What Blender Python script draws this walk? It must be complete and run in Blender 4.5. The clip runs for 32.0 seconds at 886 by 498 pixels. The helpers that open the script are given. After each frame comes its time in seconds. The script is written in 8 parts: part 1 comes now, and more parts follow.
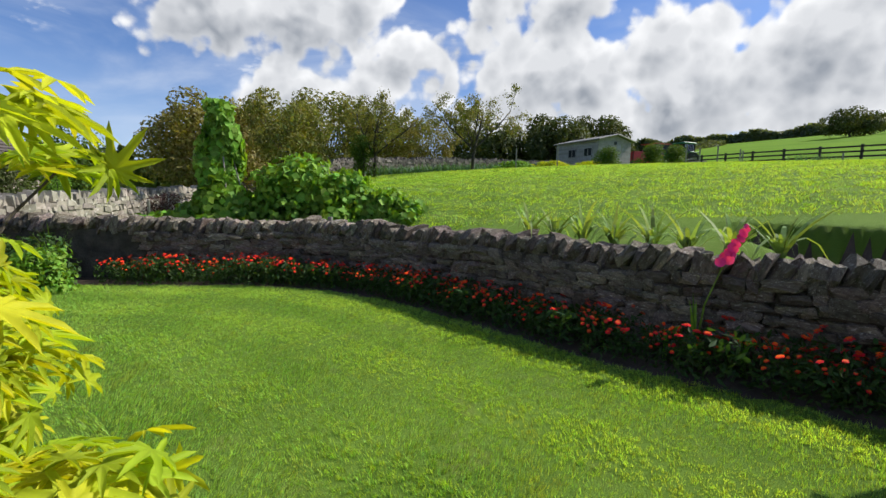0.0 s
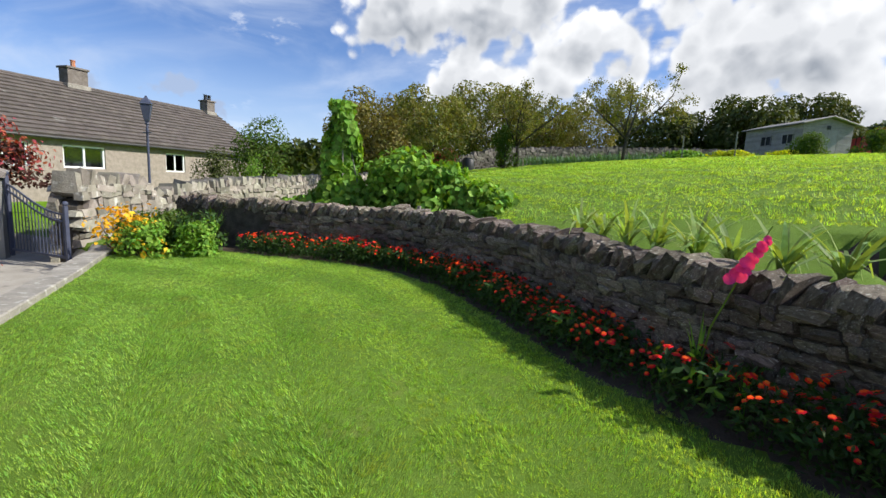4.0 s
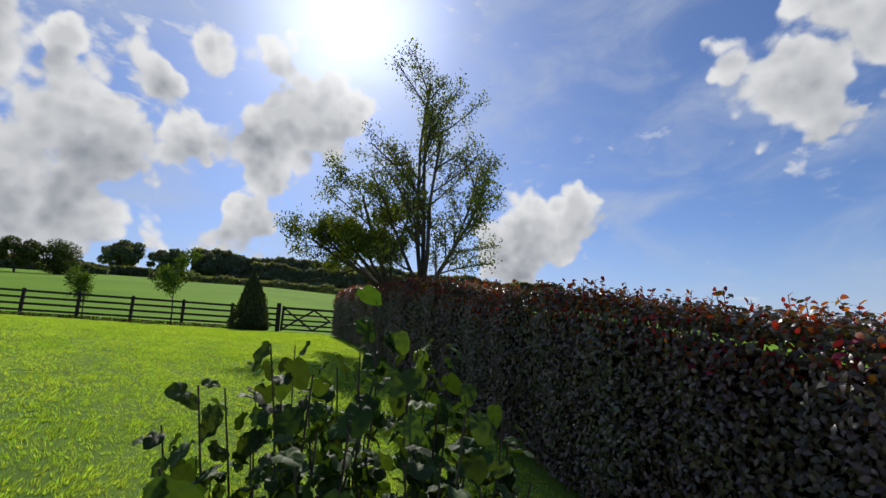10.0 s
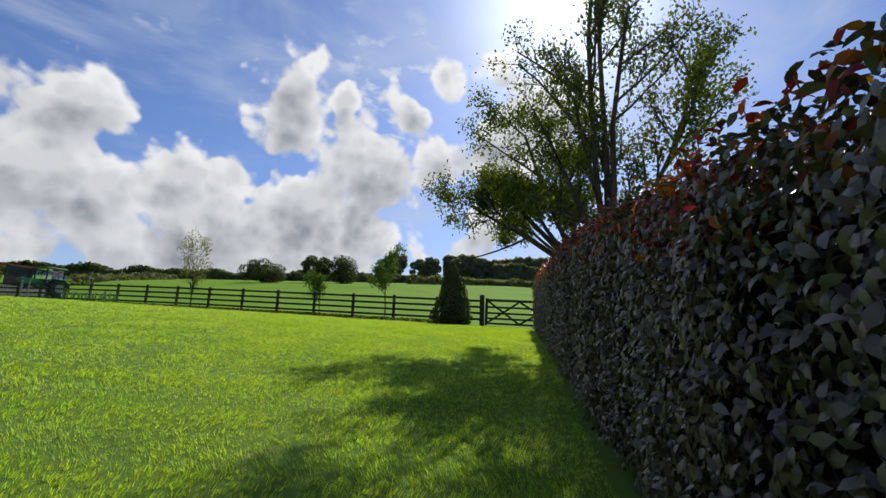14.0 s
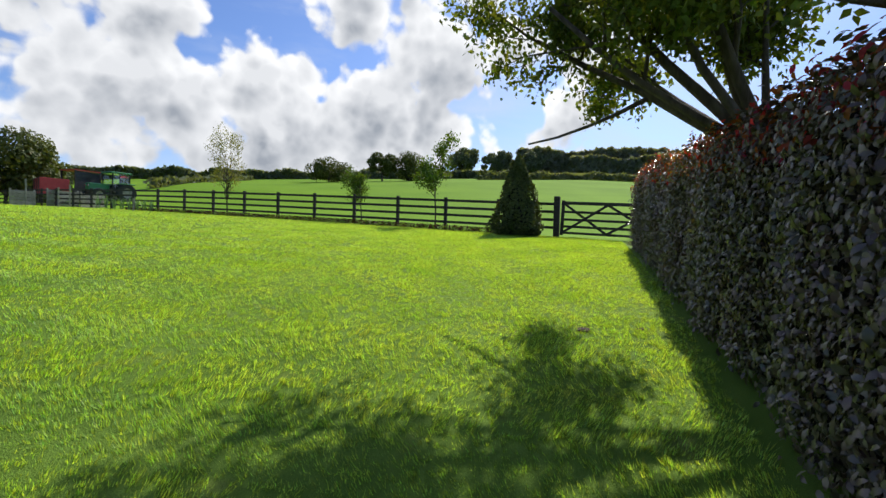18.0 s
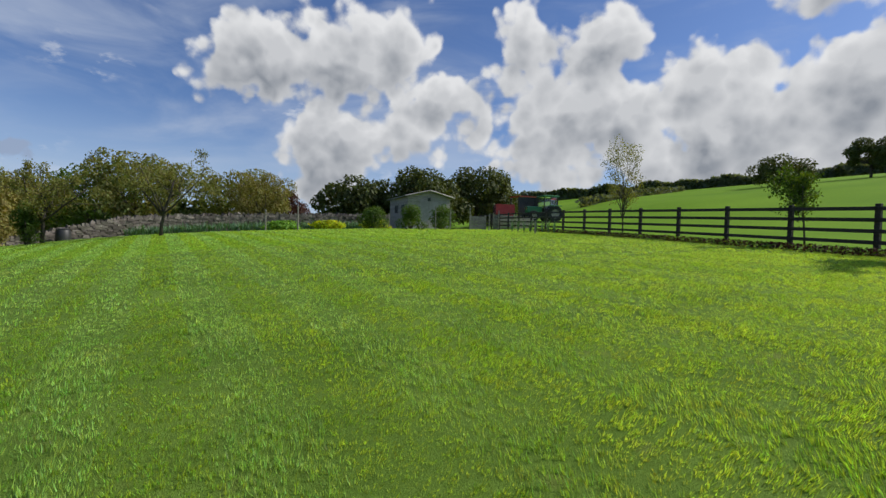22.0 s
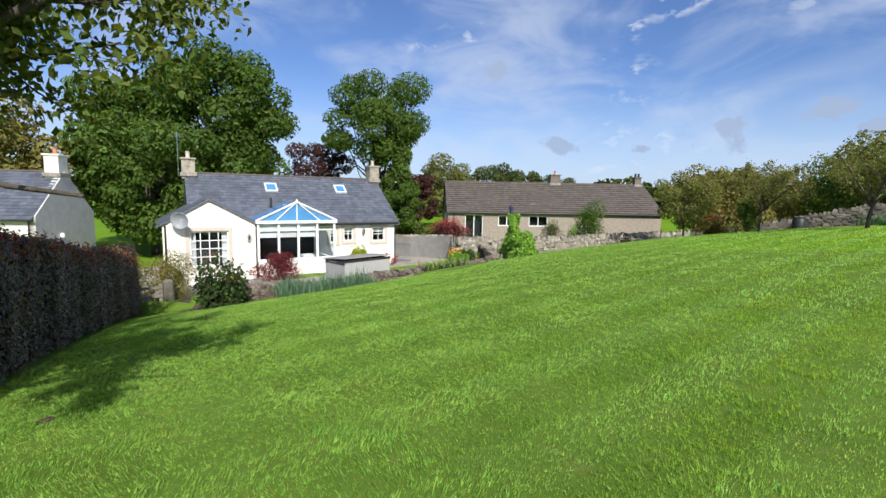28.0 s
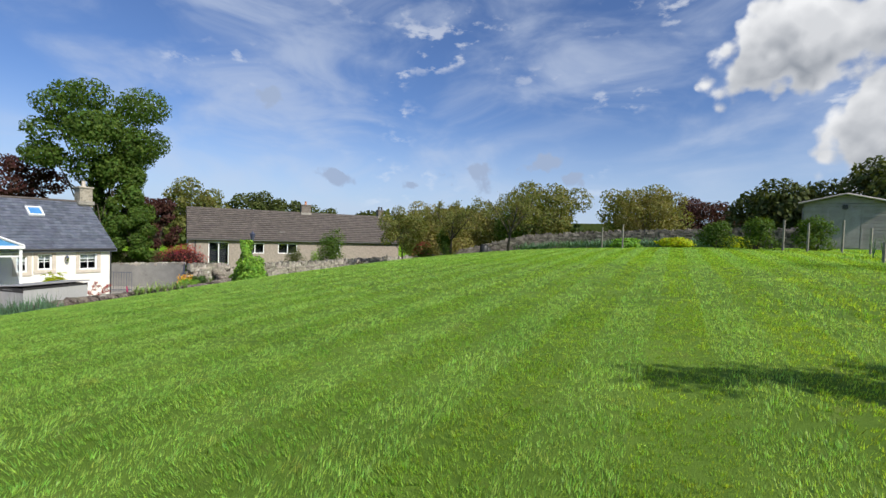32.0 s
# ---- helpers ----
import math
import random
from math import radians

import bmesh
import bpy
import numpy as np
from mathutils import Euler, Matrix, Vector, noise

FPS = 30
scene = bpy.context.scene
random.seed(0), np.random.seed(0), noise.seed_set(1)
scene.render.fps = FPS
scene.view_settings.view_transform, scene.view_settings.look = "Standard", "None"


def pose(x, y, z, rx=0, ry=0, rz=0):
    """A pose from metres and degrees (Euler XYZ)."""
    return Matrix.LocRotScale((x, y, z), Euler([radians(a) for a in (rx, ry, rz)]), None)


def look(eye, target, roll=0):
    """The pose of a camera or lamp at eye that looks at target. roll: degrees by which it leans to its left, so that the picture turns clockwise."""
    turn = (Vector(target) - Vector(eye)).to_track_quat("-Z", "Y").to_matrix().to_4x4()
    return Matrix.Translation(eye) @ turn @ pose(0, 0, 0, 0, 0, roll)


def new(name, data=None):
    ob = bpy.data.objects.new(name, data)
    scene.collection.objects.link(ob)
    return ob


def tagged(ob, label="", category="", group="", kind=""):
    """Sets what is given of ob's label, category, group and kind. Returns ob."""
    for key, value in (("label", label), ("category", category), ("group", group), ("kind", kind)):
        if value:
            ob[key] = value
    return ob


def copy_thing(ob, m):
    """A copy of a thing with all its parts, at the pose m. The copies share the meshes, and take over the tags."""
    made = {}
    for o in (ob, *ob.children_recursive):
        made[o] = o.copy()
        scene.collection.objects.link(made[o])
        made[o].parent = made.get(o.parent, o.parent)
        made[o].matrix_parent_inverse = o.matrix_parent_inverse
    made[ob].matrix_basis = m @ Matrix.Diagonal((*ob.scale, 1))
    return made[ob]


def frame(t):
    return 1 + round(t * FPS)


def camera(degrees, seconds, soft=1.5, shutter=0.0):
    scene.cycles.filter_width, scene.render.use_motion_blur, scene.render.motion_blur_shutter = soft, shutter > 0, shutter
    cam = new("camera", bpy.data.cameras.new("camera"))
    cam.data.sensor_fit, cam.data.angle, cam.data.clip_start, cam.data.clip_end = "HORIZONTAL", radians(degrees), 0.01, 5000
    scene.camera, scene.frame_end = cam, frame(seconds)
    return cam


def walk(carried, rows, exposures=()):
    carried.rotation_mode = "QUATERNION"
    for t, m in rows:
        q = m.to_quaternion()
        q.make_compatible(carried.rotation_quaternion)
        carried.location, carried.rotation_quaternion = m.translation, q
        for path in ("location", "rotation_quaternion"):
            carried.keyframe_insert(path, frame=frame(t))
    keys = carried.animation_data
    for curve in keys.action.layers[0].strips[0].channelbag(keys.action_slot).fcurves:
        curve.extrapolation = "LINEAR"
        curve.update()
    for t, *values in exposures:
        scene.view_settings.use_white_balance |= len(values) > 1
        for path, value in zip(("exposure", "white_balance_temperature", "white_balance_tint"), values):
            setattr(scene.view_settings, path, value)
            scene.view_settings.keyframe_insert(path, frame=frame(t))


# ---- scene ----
cam = camera(88.0, 32.0)
PATH = [
    (0, (-2.867, -0.621, 1.182), (-2.935, 1.366, 0.967), 1.2),
    (0.5, (-2.707, -0.494, 1.175), (-3.346, 1.387, 0.938), 0.7),
    (1, (-2.522, -0.438, 1.183), (-3.508, 1.278, 0.894), 0.9),
    (1.5, (-2.39, -0.314, 1.172), (-3.548, 1.28, 0.832), 1.0),
    (2, (-2.235, -0.206, 1.204), (-3.481, 1.308, 0.811), 1.2),
    (2.5, (-2.054, -0.173, 1.217), (-3.329, 1.31, 0.799), 1.2),
    (4.5, (-1.364, -0.686, 1.286), (-1.645, 1.283, 1.076), 2.8),
    (5, (-1.290, -0.917, 1.269), (-0.917, 1.043, 1.142), 2.5),
    (5.5, (-1.101, -1.119, 1.240), (-0.064, 0.589, 1.165), 2.1),
    (6, (-0.675, -1.261, 1.286), (0.858, 0.022, 1.230), 1.1),
    (6.5, (-0.121, -1.286, 1.334), (1.674, -0.404, 1.297), 0.8),
    (7, (0.493, -1.249, 1.481), (2.396, -0.633, 1.476), 0.8),
    (7.5, (1.069, -1.213, 1.610), (3.009, -0.727, 1.634), 0.6),
    (8, (1.590, -1.253, 1.703), (3.545, -0.844, 1.799), 0.6),
    (8.5, (2.094, -1.428, 1.781), (4.051, -1.064, 1.981), 0.4),
    (9, (2.555, -1.733, 1.827), (4.508, -1.418, 2.125), 0.1),
    (9.5, (3.076, -2.124, 1.836), (5.022, -1.861, 2.212), 0.1),
    (10, (3.698, -2.474, 1.805), (5.637, -2.250, 2.240), 0.7),
    (10.5, (4.128, -2.846, 1.798), (6.060, -2.633, 2.271), 0.8),
    (11, (4.502, -3.112, 1.805), (6.428, -2.875, 2.291), 0.9),
    (11.5, (4.890, -3.316, 1.780), (6.800, -2.981, 2.270), 1.0),
    (12, (5.274, -3.366, 1.725), (7.146, -2.861, 2.216), 1.0),
    (12.5, (5.699, -3.323, 1.701), (7.500, -2.603, 2.188), 1.2),
    (13, (6.158, -3.178, 1.718), (7.879, -2.276, 2.191), 1.4),
    (13.5, (6.664, -2.956, 1.705), (8.307, -1.909, 2.158), 1.5),
    (14, (7.189, -2.717, 1.792), (8.765, -1.554, 2.199), 1.6),
    (14.5, (7.745, -2.487, 1.866), (9.268, -1.236, 2.209), 1.8),
    (15, (8.108, -2.31, 1.945), (9.606, -1.01, 2.206), 1.8),
    (15.5, (8.546, -2.088, 2.046), (10.028, -0.756, 2.223), 1.8),
    (17.5, (10.209, -0.981, 2.368), (11.64, 0.416, 2.329), 1.5),
    (18, (10.583, -0.663, 2.452), (11.991, 0.756, 2.399), 1.5),
    (18.5, (10.959, -0.356, 2.528), (12.326, 1.103, 2.47), 1.6),
    (19, (11.309, -0.055, 2.598), (12.604, 1.468, 2.535), 1.6),
    (19.5, (11.631, 0.265, 2.692), (12.805, 1.883, 2.632), 1.6),
    (20, (11.926, 0.557, 2.735), (12.918, 2.293, 2.678), 1.6),
    (20.5, (12.21, 0.849, 2.788), (12.959, 2.702, 2.738), 1.6),
    (21, (12.484, 1.159, 2.852), (12.942, 3.106, 2.812), 1.9),
    (21.5, (12.765, 1.374, 2.911), (12.898, 3.368, 2.86), 2.0),
    (22, (12.997, 1.631, 2.917), (12.784, 3.619, 2.864), 1.7),
    (22.5, (13.228, 1.926, 2.986), (12.674, 3.847, 2.931), 1.7),
    (23, (13.478, 2.215, 2.988), (12.609, 4.015, 2.917), 1.8),
    (23.5, (13.77, 2.468, 3.016), (12.61, 4.095, 2.917), 1.7),
    (24, (14.073, 2.696, 3.118), (12.729, 4.171, 2.987), 1.7),
    (24.5, (14.464, 2.894, 3.169), (12.976, 4.22, 2.999), 1.7),
    (26.5, (16.199, 3.794, 3.47), (14.321, 4.421, 3.181), 1.2),
    (27, (16.584, 3.982, 3.501), (14.637, 4.349, 3.228), 1.0),
    (27.5, (16.969, 4.178, 3.55), (14.989, 4.307, 3.3), 1.0),
    (28, (17.361, 4.404, 3.575), (15.375, 4.34, 3.35), 1.0),
    (28.5, (17.73, 4.769, 3.544), (15.75, 4.577, 3.347), 0.9),
    (29, (18.114, 5.096, 3.525), (16.138, 4.842, 3.348), 0.8),
    (29.5, (18.47, 5.434, 3.51), (16.492, 5.189, 3.347), 1.1),
    (30, (18.862, 5.689, 3.517), (16.873, 5.531, 3.372), 1.4),
    (30.5, (19.301, 5.924, 3.514), (17.305, 5.935, 3.388), 1.5),
    (31, (19.76, 6.131, 3.539), (17.779, 6.387, 3.433), 1.7),
    (31.5, (20.204, 6.243, 3.549), (18.283, 6.794, 3.462), 2.0),
    (32, (20.617, 6.357, 3.54), (18.81, 7.209, 3.47), 2.0),
]
walk(cam, [(t, look(eye, target, roll)) for t, eye, target, roll in PATH], [(0, 0.2), (1, 0.32), (4.5, 0.36), (6, 0.2), (8, -0.05), (10, -0.2), (12, -0.25), (14, -0.05), (15, 0.25), (17.5, 0.3), (19.5, 0.1), (21, -0.3), (22, -0.2), (23, -0.15), (24, -0.05), (26.5, 0.15), (30, 0.25), (32, 0.05)])


# ---------- small helpers ----------
def link_mesh(name, verts, faces, material, parent=None, label="", smooth=False):
    me = bpy.data.meshes.new(name)
    me.from_pydata([tuple(v) for v in verts], [], [tuple(q) for q in faces])
    me.update()
    if material:
        me.materials.append(material)
    if smooth:
        me.polygons.foreach_set("use_smooth", [True] * len(me.polygons))
    ob = new(name, me)
    if parent:
        ob.parent = parent
    if label:
        ob["label"] = label
    return ob


def part(name, bm, material, parent=None, label="", smooth=False):
    me = bpy.data.meshes.new(name)
    bm.to_mesh(me)
    bm.free()
    me.materials.append(material)
    if smooth:
        me.polygons.foreach_set("use_smooth", [True] * len(me.polygons))
    ob = new(name, me)
    if parent:
        ob.parent = parent
    if label:
        ob["label"] = label
    return ob


def thing(name, x, y, z, rz=0.0, label="", category="", group=""):
    ob = new(name)
    ob.empty_display_size = 0.1
    ob.matrix_basis = pose(x, y, z, 0, 0, rz)
    return tagged(ob, label, category, group)


def tri_mesh(name, verts, faces, material, parent=None, label=""):
    """A mesh from numpy arrays of vertices and of faces with one count of corners."""
    me = bpy.data.meshes.new(name)
    n, k = faces.shape
    me.vertices.add(len(verts))
    me.vertices.foreach_set("co", np.ascontiguousarray(verts, dtype=np.float32).ravel())
    me.loops.add(n * k)
    me.loops.foreach_set("vertex_index", np.ascontiguousarray(faces, dtype=np.int32).ravel())
    me.polygons.add(n)
    me.polygons.foreach_set("loop_start", np.arange(0, n * k, k, dtype=np.int32))
    me.update(calc_edges=True)
    me.materials.append(material)
    ob = new(name, me)
    if parent:
        ob.parent = parent
    if label:
        ob["label"] = label
    return ob


def box(bm, x0, x1, y0, y1, z0, z1, bevel=0.0, m=None):
    mm = Matrix.Translation(((x0 + x1) / 2, (y0 + y1) / 2, (z0 + z1) / 2)) @ Matrix.Diagonal((x1 - x0, y1 - y0, z1 - z0, 1))
    r = bmesh.ops.create_cube(bm, size=1, matrix=(m @ mm) if m else mm)
    if bevel:
        edges = list({e for v in r["verts"] for e in v.link_edges})
        bmesh.ops.bevel(bm, geom=edges, offset=bevel, segments=1, affect="EDGES")
    return bm


def boxed(x0, x1, y0, y1, z0, z1, bevel=0.0, m=None):
    return box(bmesh.new(), x0, x1, y0, y1, z0, z1, bevel, m)


def lathe(profile, seg=16, bm=None):
    """A turned body from (radius, height) pairs."""
    bm = bm or bmesh.new()
    rings = []
    for r, h in profile:
        rings.append([bm.verts.new((r * math.cos(2 * math.pi * k / seg), r * math.sin(2 * math.pi * k / seg), h)) for k in range(seg)])
    for a, b in zip(rings, rings[1:]):
        for k in range(seg):
            bm.faces.new((a[k], a[(k + 1) % seg], b[(k + 1) % seg], b[k]))
    return bm


def tube(bm, pts, radii, seg=6):
    """A tapered round bar along points."""
    rings = []
    for i, p in enumerate(pts):
        a = Vector(pts[max(i - 1, 0)])
        b = Vector(pts[min(i + 1, len(pts) - 1)])
        d = (b - a).normalized()
        u = d.cross(Vector((0, 0, 1)) if abs(d.z) < 0.9 else Vector((1, 0, 0))).normalized()
        w = d.cross(u)
        r = radii[i] if isinstance(radii, (list, tuple)) else radii
        rings.append([bm.verts.new(Vector(p) + (u * math.cos(2 * math.pi * k / seg) + w * math.sin(2 * math.pi * k / seg)) * r) for k in range(seg)])
    for a, b in zip(rings, rings[1:]):
        for k in range(seg):
            bm.faces.new((a[k], b[k], b[(k + 1) % seg], a[(k + 1) % seg]))
    bm.faces.new(rings[0])
    bm.faces.new(rings[-1][::-1])
    return bm


def curve_pts(pts, step=0.25):
    """Evenly spaced points on a smooth line through the given ones."""
    p = [np.array(q, float) for q in pts]
    p = [2 * p[0] - p[1]] + p + [2 * p[-1] - p[-2]]
    out = []
    for a, b, c, d in zip(p, p[1:], p[2:], p[3:]):
        n = max(2, int(np.linalg.norm(c - b) / step * 2))
        for k in range(n):
            s = k / n
            out.append(0.5 * (2 * b + (c - a) * s + (2 * a - 5 * b + 4 * c - d) * s * s + (3 * b - a - 3 * c + d) * s ** 3))
    out.append(p[-2])
    out = np.array(out)
    run = np.r_[0, np.cumsum(np.linalg.norm(np.diff(out[:, :2], axis=0), axis=1))]
    n = max(2, int(run[-1] / step) + 1)
    at = np.linspace(0, run[-1], n)
    return np.stack([np.interp(at, run, out[:, k]) for k in range(out.shape[1])], 1)


def nearest(px, py, line):
    """Signed distance to a line (positive on its left) for arrays of points, and how far along it lies."""
    best = np.full(px.shape, 1e9)
    side = np.zeros(px.shape)
    along = np.zeros(px.shape)
    run = 0.0
    for a, b in zip(line, line[1:]):
        d = b[:2] - a[:2]
        L = np.hypot(*d)
        u = d / L
        s = np.clip((px - a[0]) * u[0] + (py - a[1]) * u[1], 0, L)
        dx, dy = px - a[0] - s * u[0], py - a[1] - s * u[1]
        dist = np.hypot(dx, dy)
        near = dist < best
        best = np.where(near, dist, best)
        side = np.where(near, np.sign(u[0] * dy - u[1] * dx), side)
        along = np.where(near, run + s, along)
        run += L
    return best * side, along


def smooth01(v):
    v = np.clip(v, 0, 1)
    return v * v * (3 - 2 * v)


# ---------- world, sky and sun ----------
SUN_DIR = Vector((0.722, 0.267, 0.639)).normalized()
sun_data = bpy.data.lights.new("sun", "SUN")
sun_data.energy, sun_data.angle, sun_data.color = 5.0, radians(0.6), (1.0, 0.95, 0.86)
sun_ob = new("sun", sun_data)
sun_ob.matrix_basis = look(SUN_DIR * 50, (0, 0, 0))

# cumulus heaps: bearing from +y to +x, height over the horizon, half-width, all in degrees
HEAPS = [(-28, 18.3, 5), (-21, 18.5, 5), (-14.5, 19.5, 5), (-6.5, 16.6, 2.9), (-20, 10.5, 5.7), (-9, 12, 4.4), (-1.5, 14, 4), (4, 19.5, 4.4), (11.8, 21, 4.5), (8, 14, 8), (22, 17, 4.2), (15, 11.5, 6.5), (25, 11.5, 7), (33, 23.5, 4.2), (27.5, 18.5, 3.2), (36.5, 17, 7.3), (33.5, 29.5, 3.6), (34, 13, 6), (45.5, 19.5, 7.5), (45, 13, 6), (40.3, 29, 2), (49.2, 27.2, 2.8), (61.4, 22, 5.2), (66.4, 27.8, 5.2), (58, 13, 4), (60.9, 33, 2.5), (54, 32.5, 2.2), (92.5, 13, 5.2), (100, 16, 3.3), (124.9, 26.3, 5.3), (130, 29, 5.5)]
# small grey cloudlets low over the village
CLOUDLETS = [(-62.6, 7.0, 3.4), (-78, 6.4, 1.9), (-68.2, 5.7, 1.5), (-52.4, 8.4, 3.2), (-49.8, 7.0, 2.2), (-86.4, 14.8, 2.4)]


def cloud_group():
    g = bpy.data.node_groups.new("cloud_density", "ShaderNodeTree")
    g.interface.new_socket("Way", in_out="INPUT", socket_type="NodeSocketVector")
    g.interface.new_socket("Density", in_out="OUTPUT", socket_type="NodeSocketFloat")
    N, L = g.nodes, g.links
    gi, go = N.new("NodeGroupInput"), N.new("NodeGroupOutput")
    # bulges: the direction is bent by noise before the heaps are read
    bend = N.new("ShaderNodeTexNoise")
    bend.inputs["Scale"].default_value, bend.inputs["Detail"].default_value = 5.0, 5
    L.new(gi.outputs[0], bend.inputs["Vector"])
    sub = N.new("ShaderNodeVectorMath")
    sub.operation = "SUBTRACT"
    L.new(bend.outputs["Color"], sub.inputs[0])
    sub.inputs[1].default_value = (0.5, 0.5, 0.5)
    mul = N.new("ShaderNodeVectorMath")
    mul.operation = "SCALE"
    mul.inputs["Scale"].default_value = 0.075
    L.new(sub.outputs[0], mul.inputs[0])
    add = N.new("ShaderNodeVectorMath")
    L.new(gi.outputs[0], add.inputs[0])
    L.new(mul.outputs[0], add.inputs[1])
    last = None
    for az, el, r in HEAPS:
        c = (math.sin(radians(az)) * math.cos(radians(el)), math.cos(radians(az)) * math.cos(radians(el)), math.sin(radians(el)))
        dist = N.new("ShaderNodeVectorMath")
        dist.operation = "DISTANCE"
        L.new(add.outputs[0], dist.inputs[0])
        dist.inputs[1].default_value = c
        m = N.new("ShaderNodeMath")
        m.operation = "MULTIPLY_ADD"
        L.new(dist.outputs["Value"], m.inputs[0])
        m.inputs[1].default_value, m.inputs[2].default_value = -0.80 / radians(r), 1.0
        if last is None:
            last = m
        else:
            mx = N.new("ShaderNodeMath")
            mx.operation = "MAXIMUM"
            L.new(last.outputs[0], mx.inputs[0])
            L.new(m.outputs[0], mx.inputs[1])
            last = mx
    # rounded billows at several sizes, and finer fraying
    puffs = []
    for scale, smooth in ((9.0, 0.35), (20.0, 0.35), (44.0, 0.4)):
        v = N.new("ShaderNodeTexVoronoi")
        v.feature = "SMOOTH_F1"
        v.inputs["Scale"].default_value, v.inputs["Smoothness"].default_value = scale, smooth
        L.new(add.outputs[0], v.inputs["Vector"])
        puffs.append(v.outputs["Distance"])
    fine = N.new("ShaderNodeTexNoise")
    fine.inputs["Scale"].default_value, fine.inputs["Detail"].default_value, fine.inputs["Roughness"].default_value = 10, 8, 0.58
    L.new(gi.outputs[0], fine.inputs["Vector"])
    total = None
    for src, amp in zip(puffs, (-1.05, -0.62, -0.34)):
        mb = N.new("ShaderNodeMath")
        mb.operation = "MULTIPLY_ADD"
        L.new(src, mb.inputs[0])
        mb.inputs[1].default_value, mb.inputs[2].default_value = amp, -amp * 0.46
        if total is not None:
            L2 = N.new("ShaderNodeMath")
            L.new(total.outputs[0], L2.inputs[0])
            L.new(mb.outputs[0], L2.inputs[1])
            mb = L2
        total = mb
    ma = N.new("ShaderNodeMath")
    ma.operation = "MULTIPLY_ADD"
    L.new(fine.outputs["Factor" if "Factor" in fine.outputs else "Fac"], ma.inputs[0])
    ma.inputs[1].default_value = 1.05
    off = N.new("ShaderNodeMath")
    off.operation = "ADD"
    off.inputs[1].default_value = -0.48
    L.new(total.outputs[0], off.inputs[0])
    L.new(off.outputs[0], ma.inputs[2])
    s = N.new("ShaderNodeMath")
    L.new(last.outputs[0], s.inputs[0])
    L.new(ma.outputs[0], s.inputs[1])
    L.new(s.outputs[0], go.inputs[0])
    return g


def build_world():
    w = bpy.data.worlds.new("sky")
    scene.world = w
    w.use_nodes = True
    N, L = w.node_tree.nodes, w.node_tree.links
    N.clear()
    out, bg = N.new("ShaderNodeOutputWorld"), N.new("ShaderNodeBackground")
    L.new(bg.outputs[0], out.inputs[0])
    bg.inputs["Strength"].default_value = 0.095
    sky = N.new("ShaderNodeTexSky")
    sky.sky_type = "NISHITA"
    sky.sun_disc = False
    sky.sun_elevation = math.asin(SUN_DIR.z)
    sky.sun_rotation = math.atan2(SUN_DIR.x, SUN_DIR.y)
    sky.altitude, sky.air_density, sky.dust_density, sky.ozone_density = 100, 1.0, 0.75, 2.0
    tc = N.new("ShaderNodeTexCoord")
    way = tc.outputs["Generated"]
    grp = cloud_group()
    d1 = N.new("ShaderNodeGroup")
    d1.node_tree = grp
    L.new(way, d1.inputs[0])
    up = N.new("ShaderNodeVectorMath")
    up.inputs[1].default_value = (SUN_DIR.x * 0.022, SUN_DIR.y * 0.022, 0.040)
    L.new(way, up.inputs[0])
    d2 = N.new("ShaderNodeGroup")
    d2.node_tree = grp
    L.new(up.outputs[0], d2.inputs[0])

    def ramp(src, a, b, c=0.0, d=1.0, kind="SMOOTHSTEP"):
        m = N.new("ShaderNodeMapRange")
        m.interpolation_type = kind
        L.new(src, m.inputs["Value"])
        for k, v in zip(("From Min", "From Max", "To Min", "To Max"), (a, b, c, d)):
            m.inputs[k].default_value = v
        return m.outputs["Result"]

    alpha = ramp(d1.outputs[0], 0.0, 0.30)
    # billows face the light where the density falls towards it; thick parts go grey
    diff = N.new("ShaderNodeMath")
    diff.operation = "SUBTRACT"
    L.new(d1.outputs[0], diff.inputs[0])
    L.new(d2.outputs[0], diff.inputs[1])
    facing = ramp(diff.outputs[0], -0.40, 0.56, 0.0, 0.74, "LINEAR")
    thin_part = ramp(d1.outputs[0], 0.05, 0.95, 0.44, -0.12)
    shade_n = N.new("ShaderNodeMath")
    shade_n.use_clamp = True
    L.new(facing, shade_n.inputs[0])
    L.new(thin_part, shade_n.inputs[1])
    shade = shade_n.outputs[0]
    tone = N.new("ShaderNodeMixRGB")
    tone.inputs[1].default_value, tone.inputs[2].default_value = (3.1, 3.4, 3.9, 1), (9.2, 9.3, 9.5, 1)
    L.new(shade, tone.inputs[0])
    # thin high streaks
    mp = N.new("ShaderNodeMapping")
    mp.inputs["Rotation"].default_value = (0, 0, radians(35))
    mp.inputs["Scale"].default_value = (1.6, 4.2, 9.0)
    L.new(way, mp.inputs["Vector"])
    wisp = N.new("ShaderNodeTexNoise")
    wisp.inputs["Scale"].default_value, wisp.inputs["Detail"].default_value, wisp.inputs["Roughness"].default_value = 1.1, 8, 0.55
    wisp.inputs["Distortion"].default_value = 0.6
    L.new(mp.outputs[0], wisp.inputs["Vector"])
    thin = ramp(wisp.outputs["Factor" if "Factor" in wisp.outputs else "Fac"], 0.38, 0.76, 0.0, 0.60)
    mix1 = N.new("ShaderNodeMixRGB")
    L.new(thin, mix1.inputs[0])
    tint = N.new("ShaderNodeMixRGB")
    tint.blend_type = "MULTIPLY"
    tint.inputs[0].default_value = 1.0
    tint.inputs[2].default_value = (0.74, 0.90, 1.24, 1)
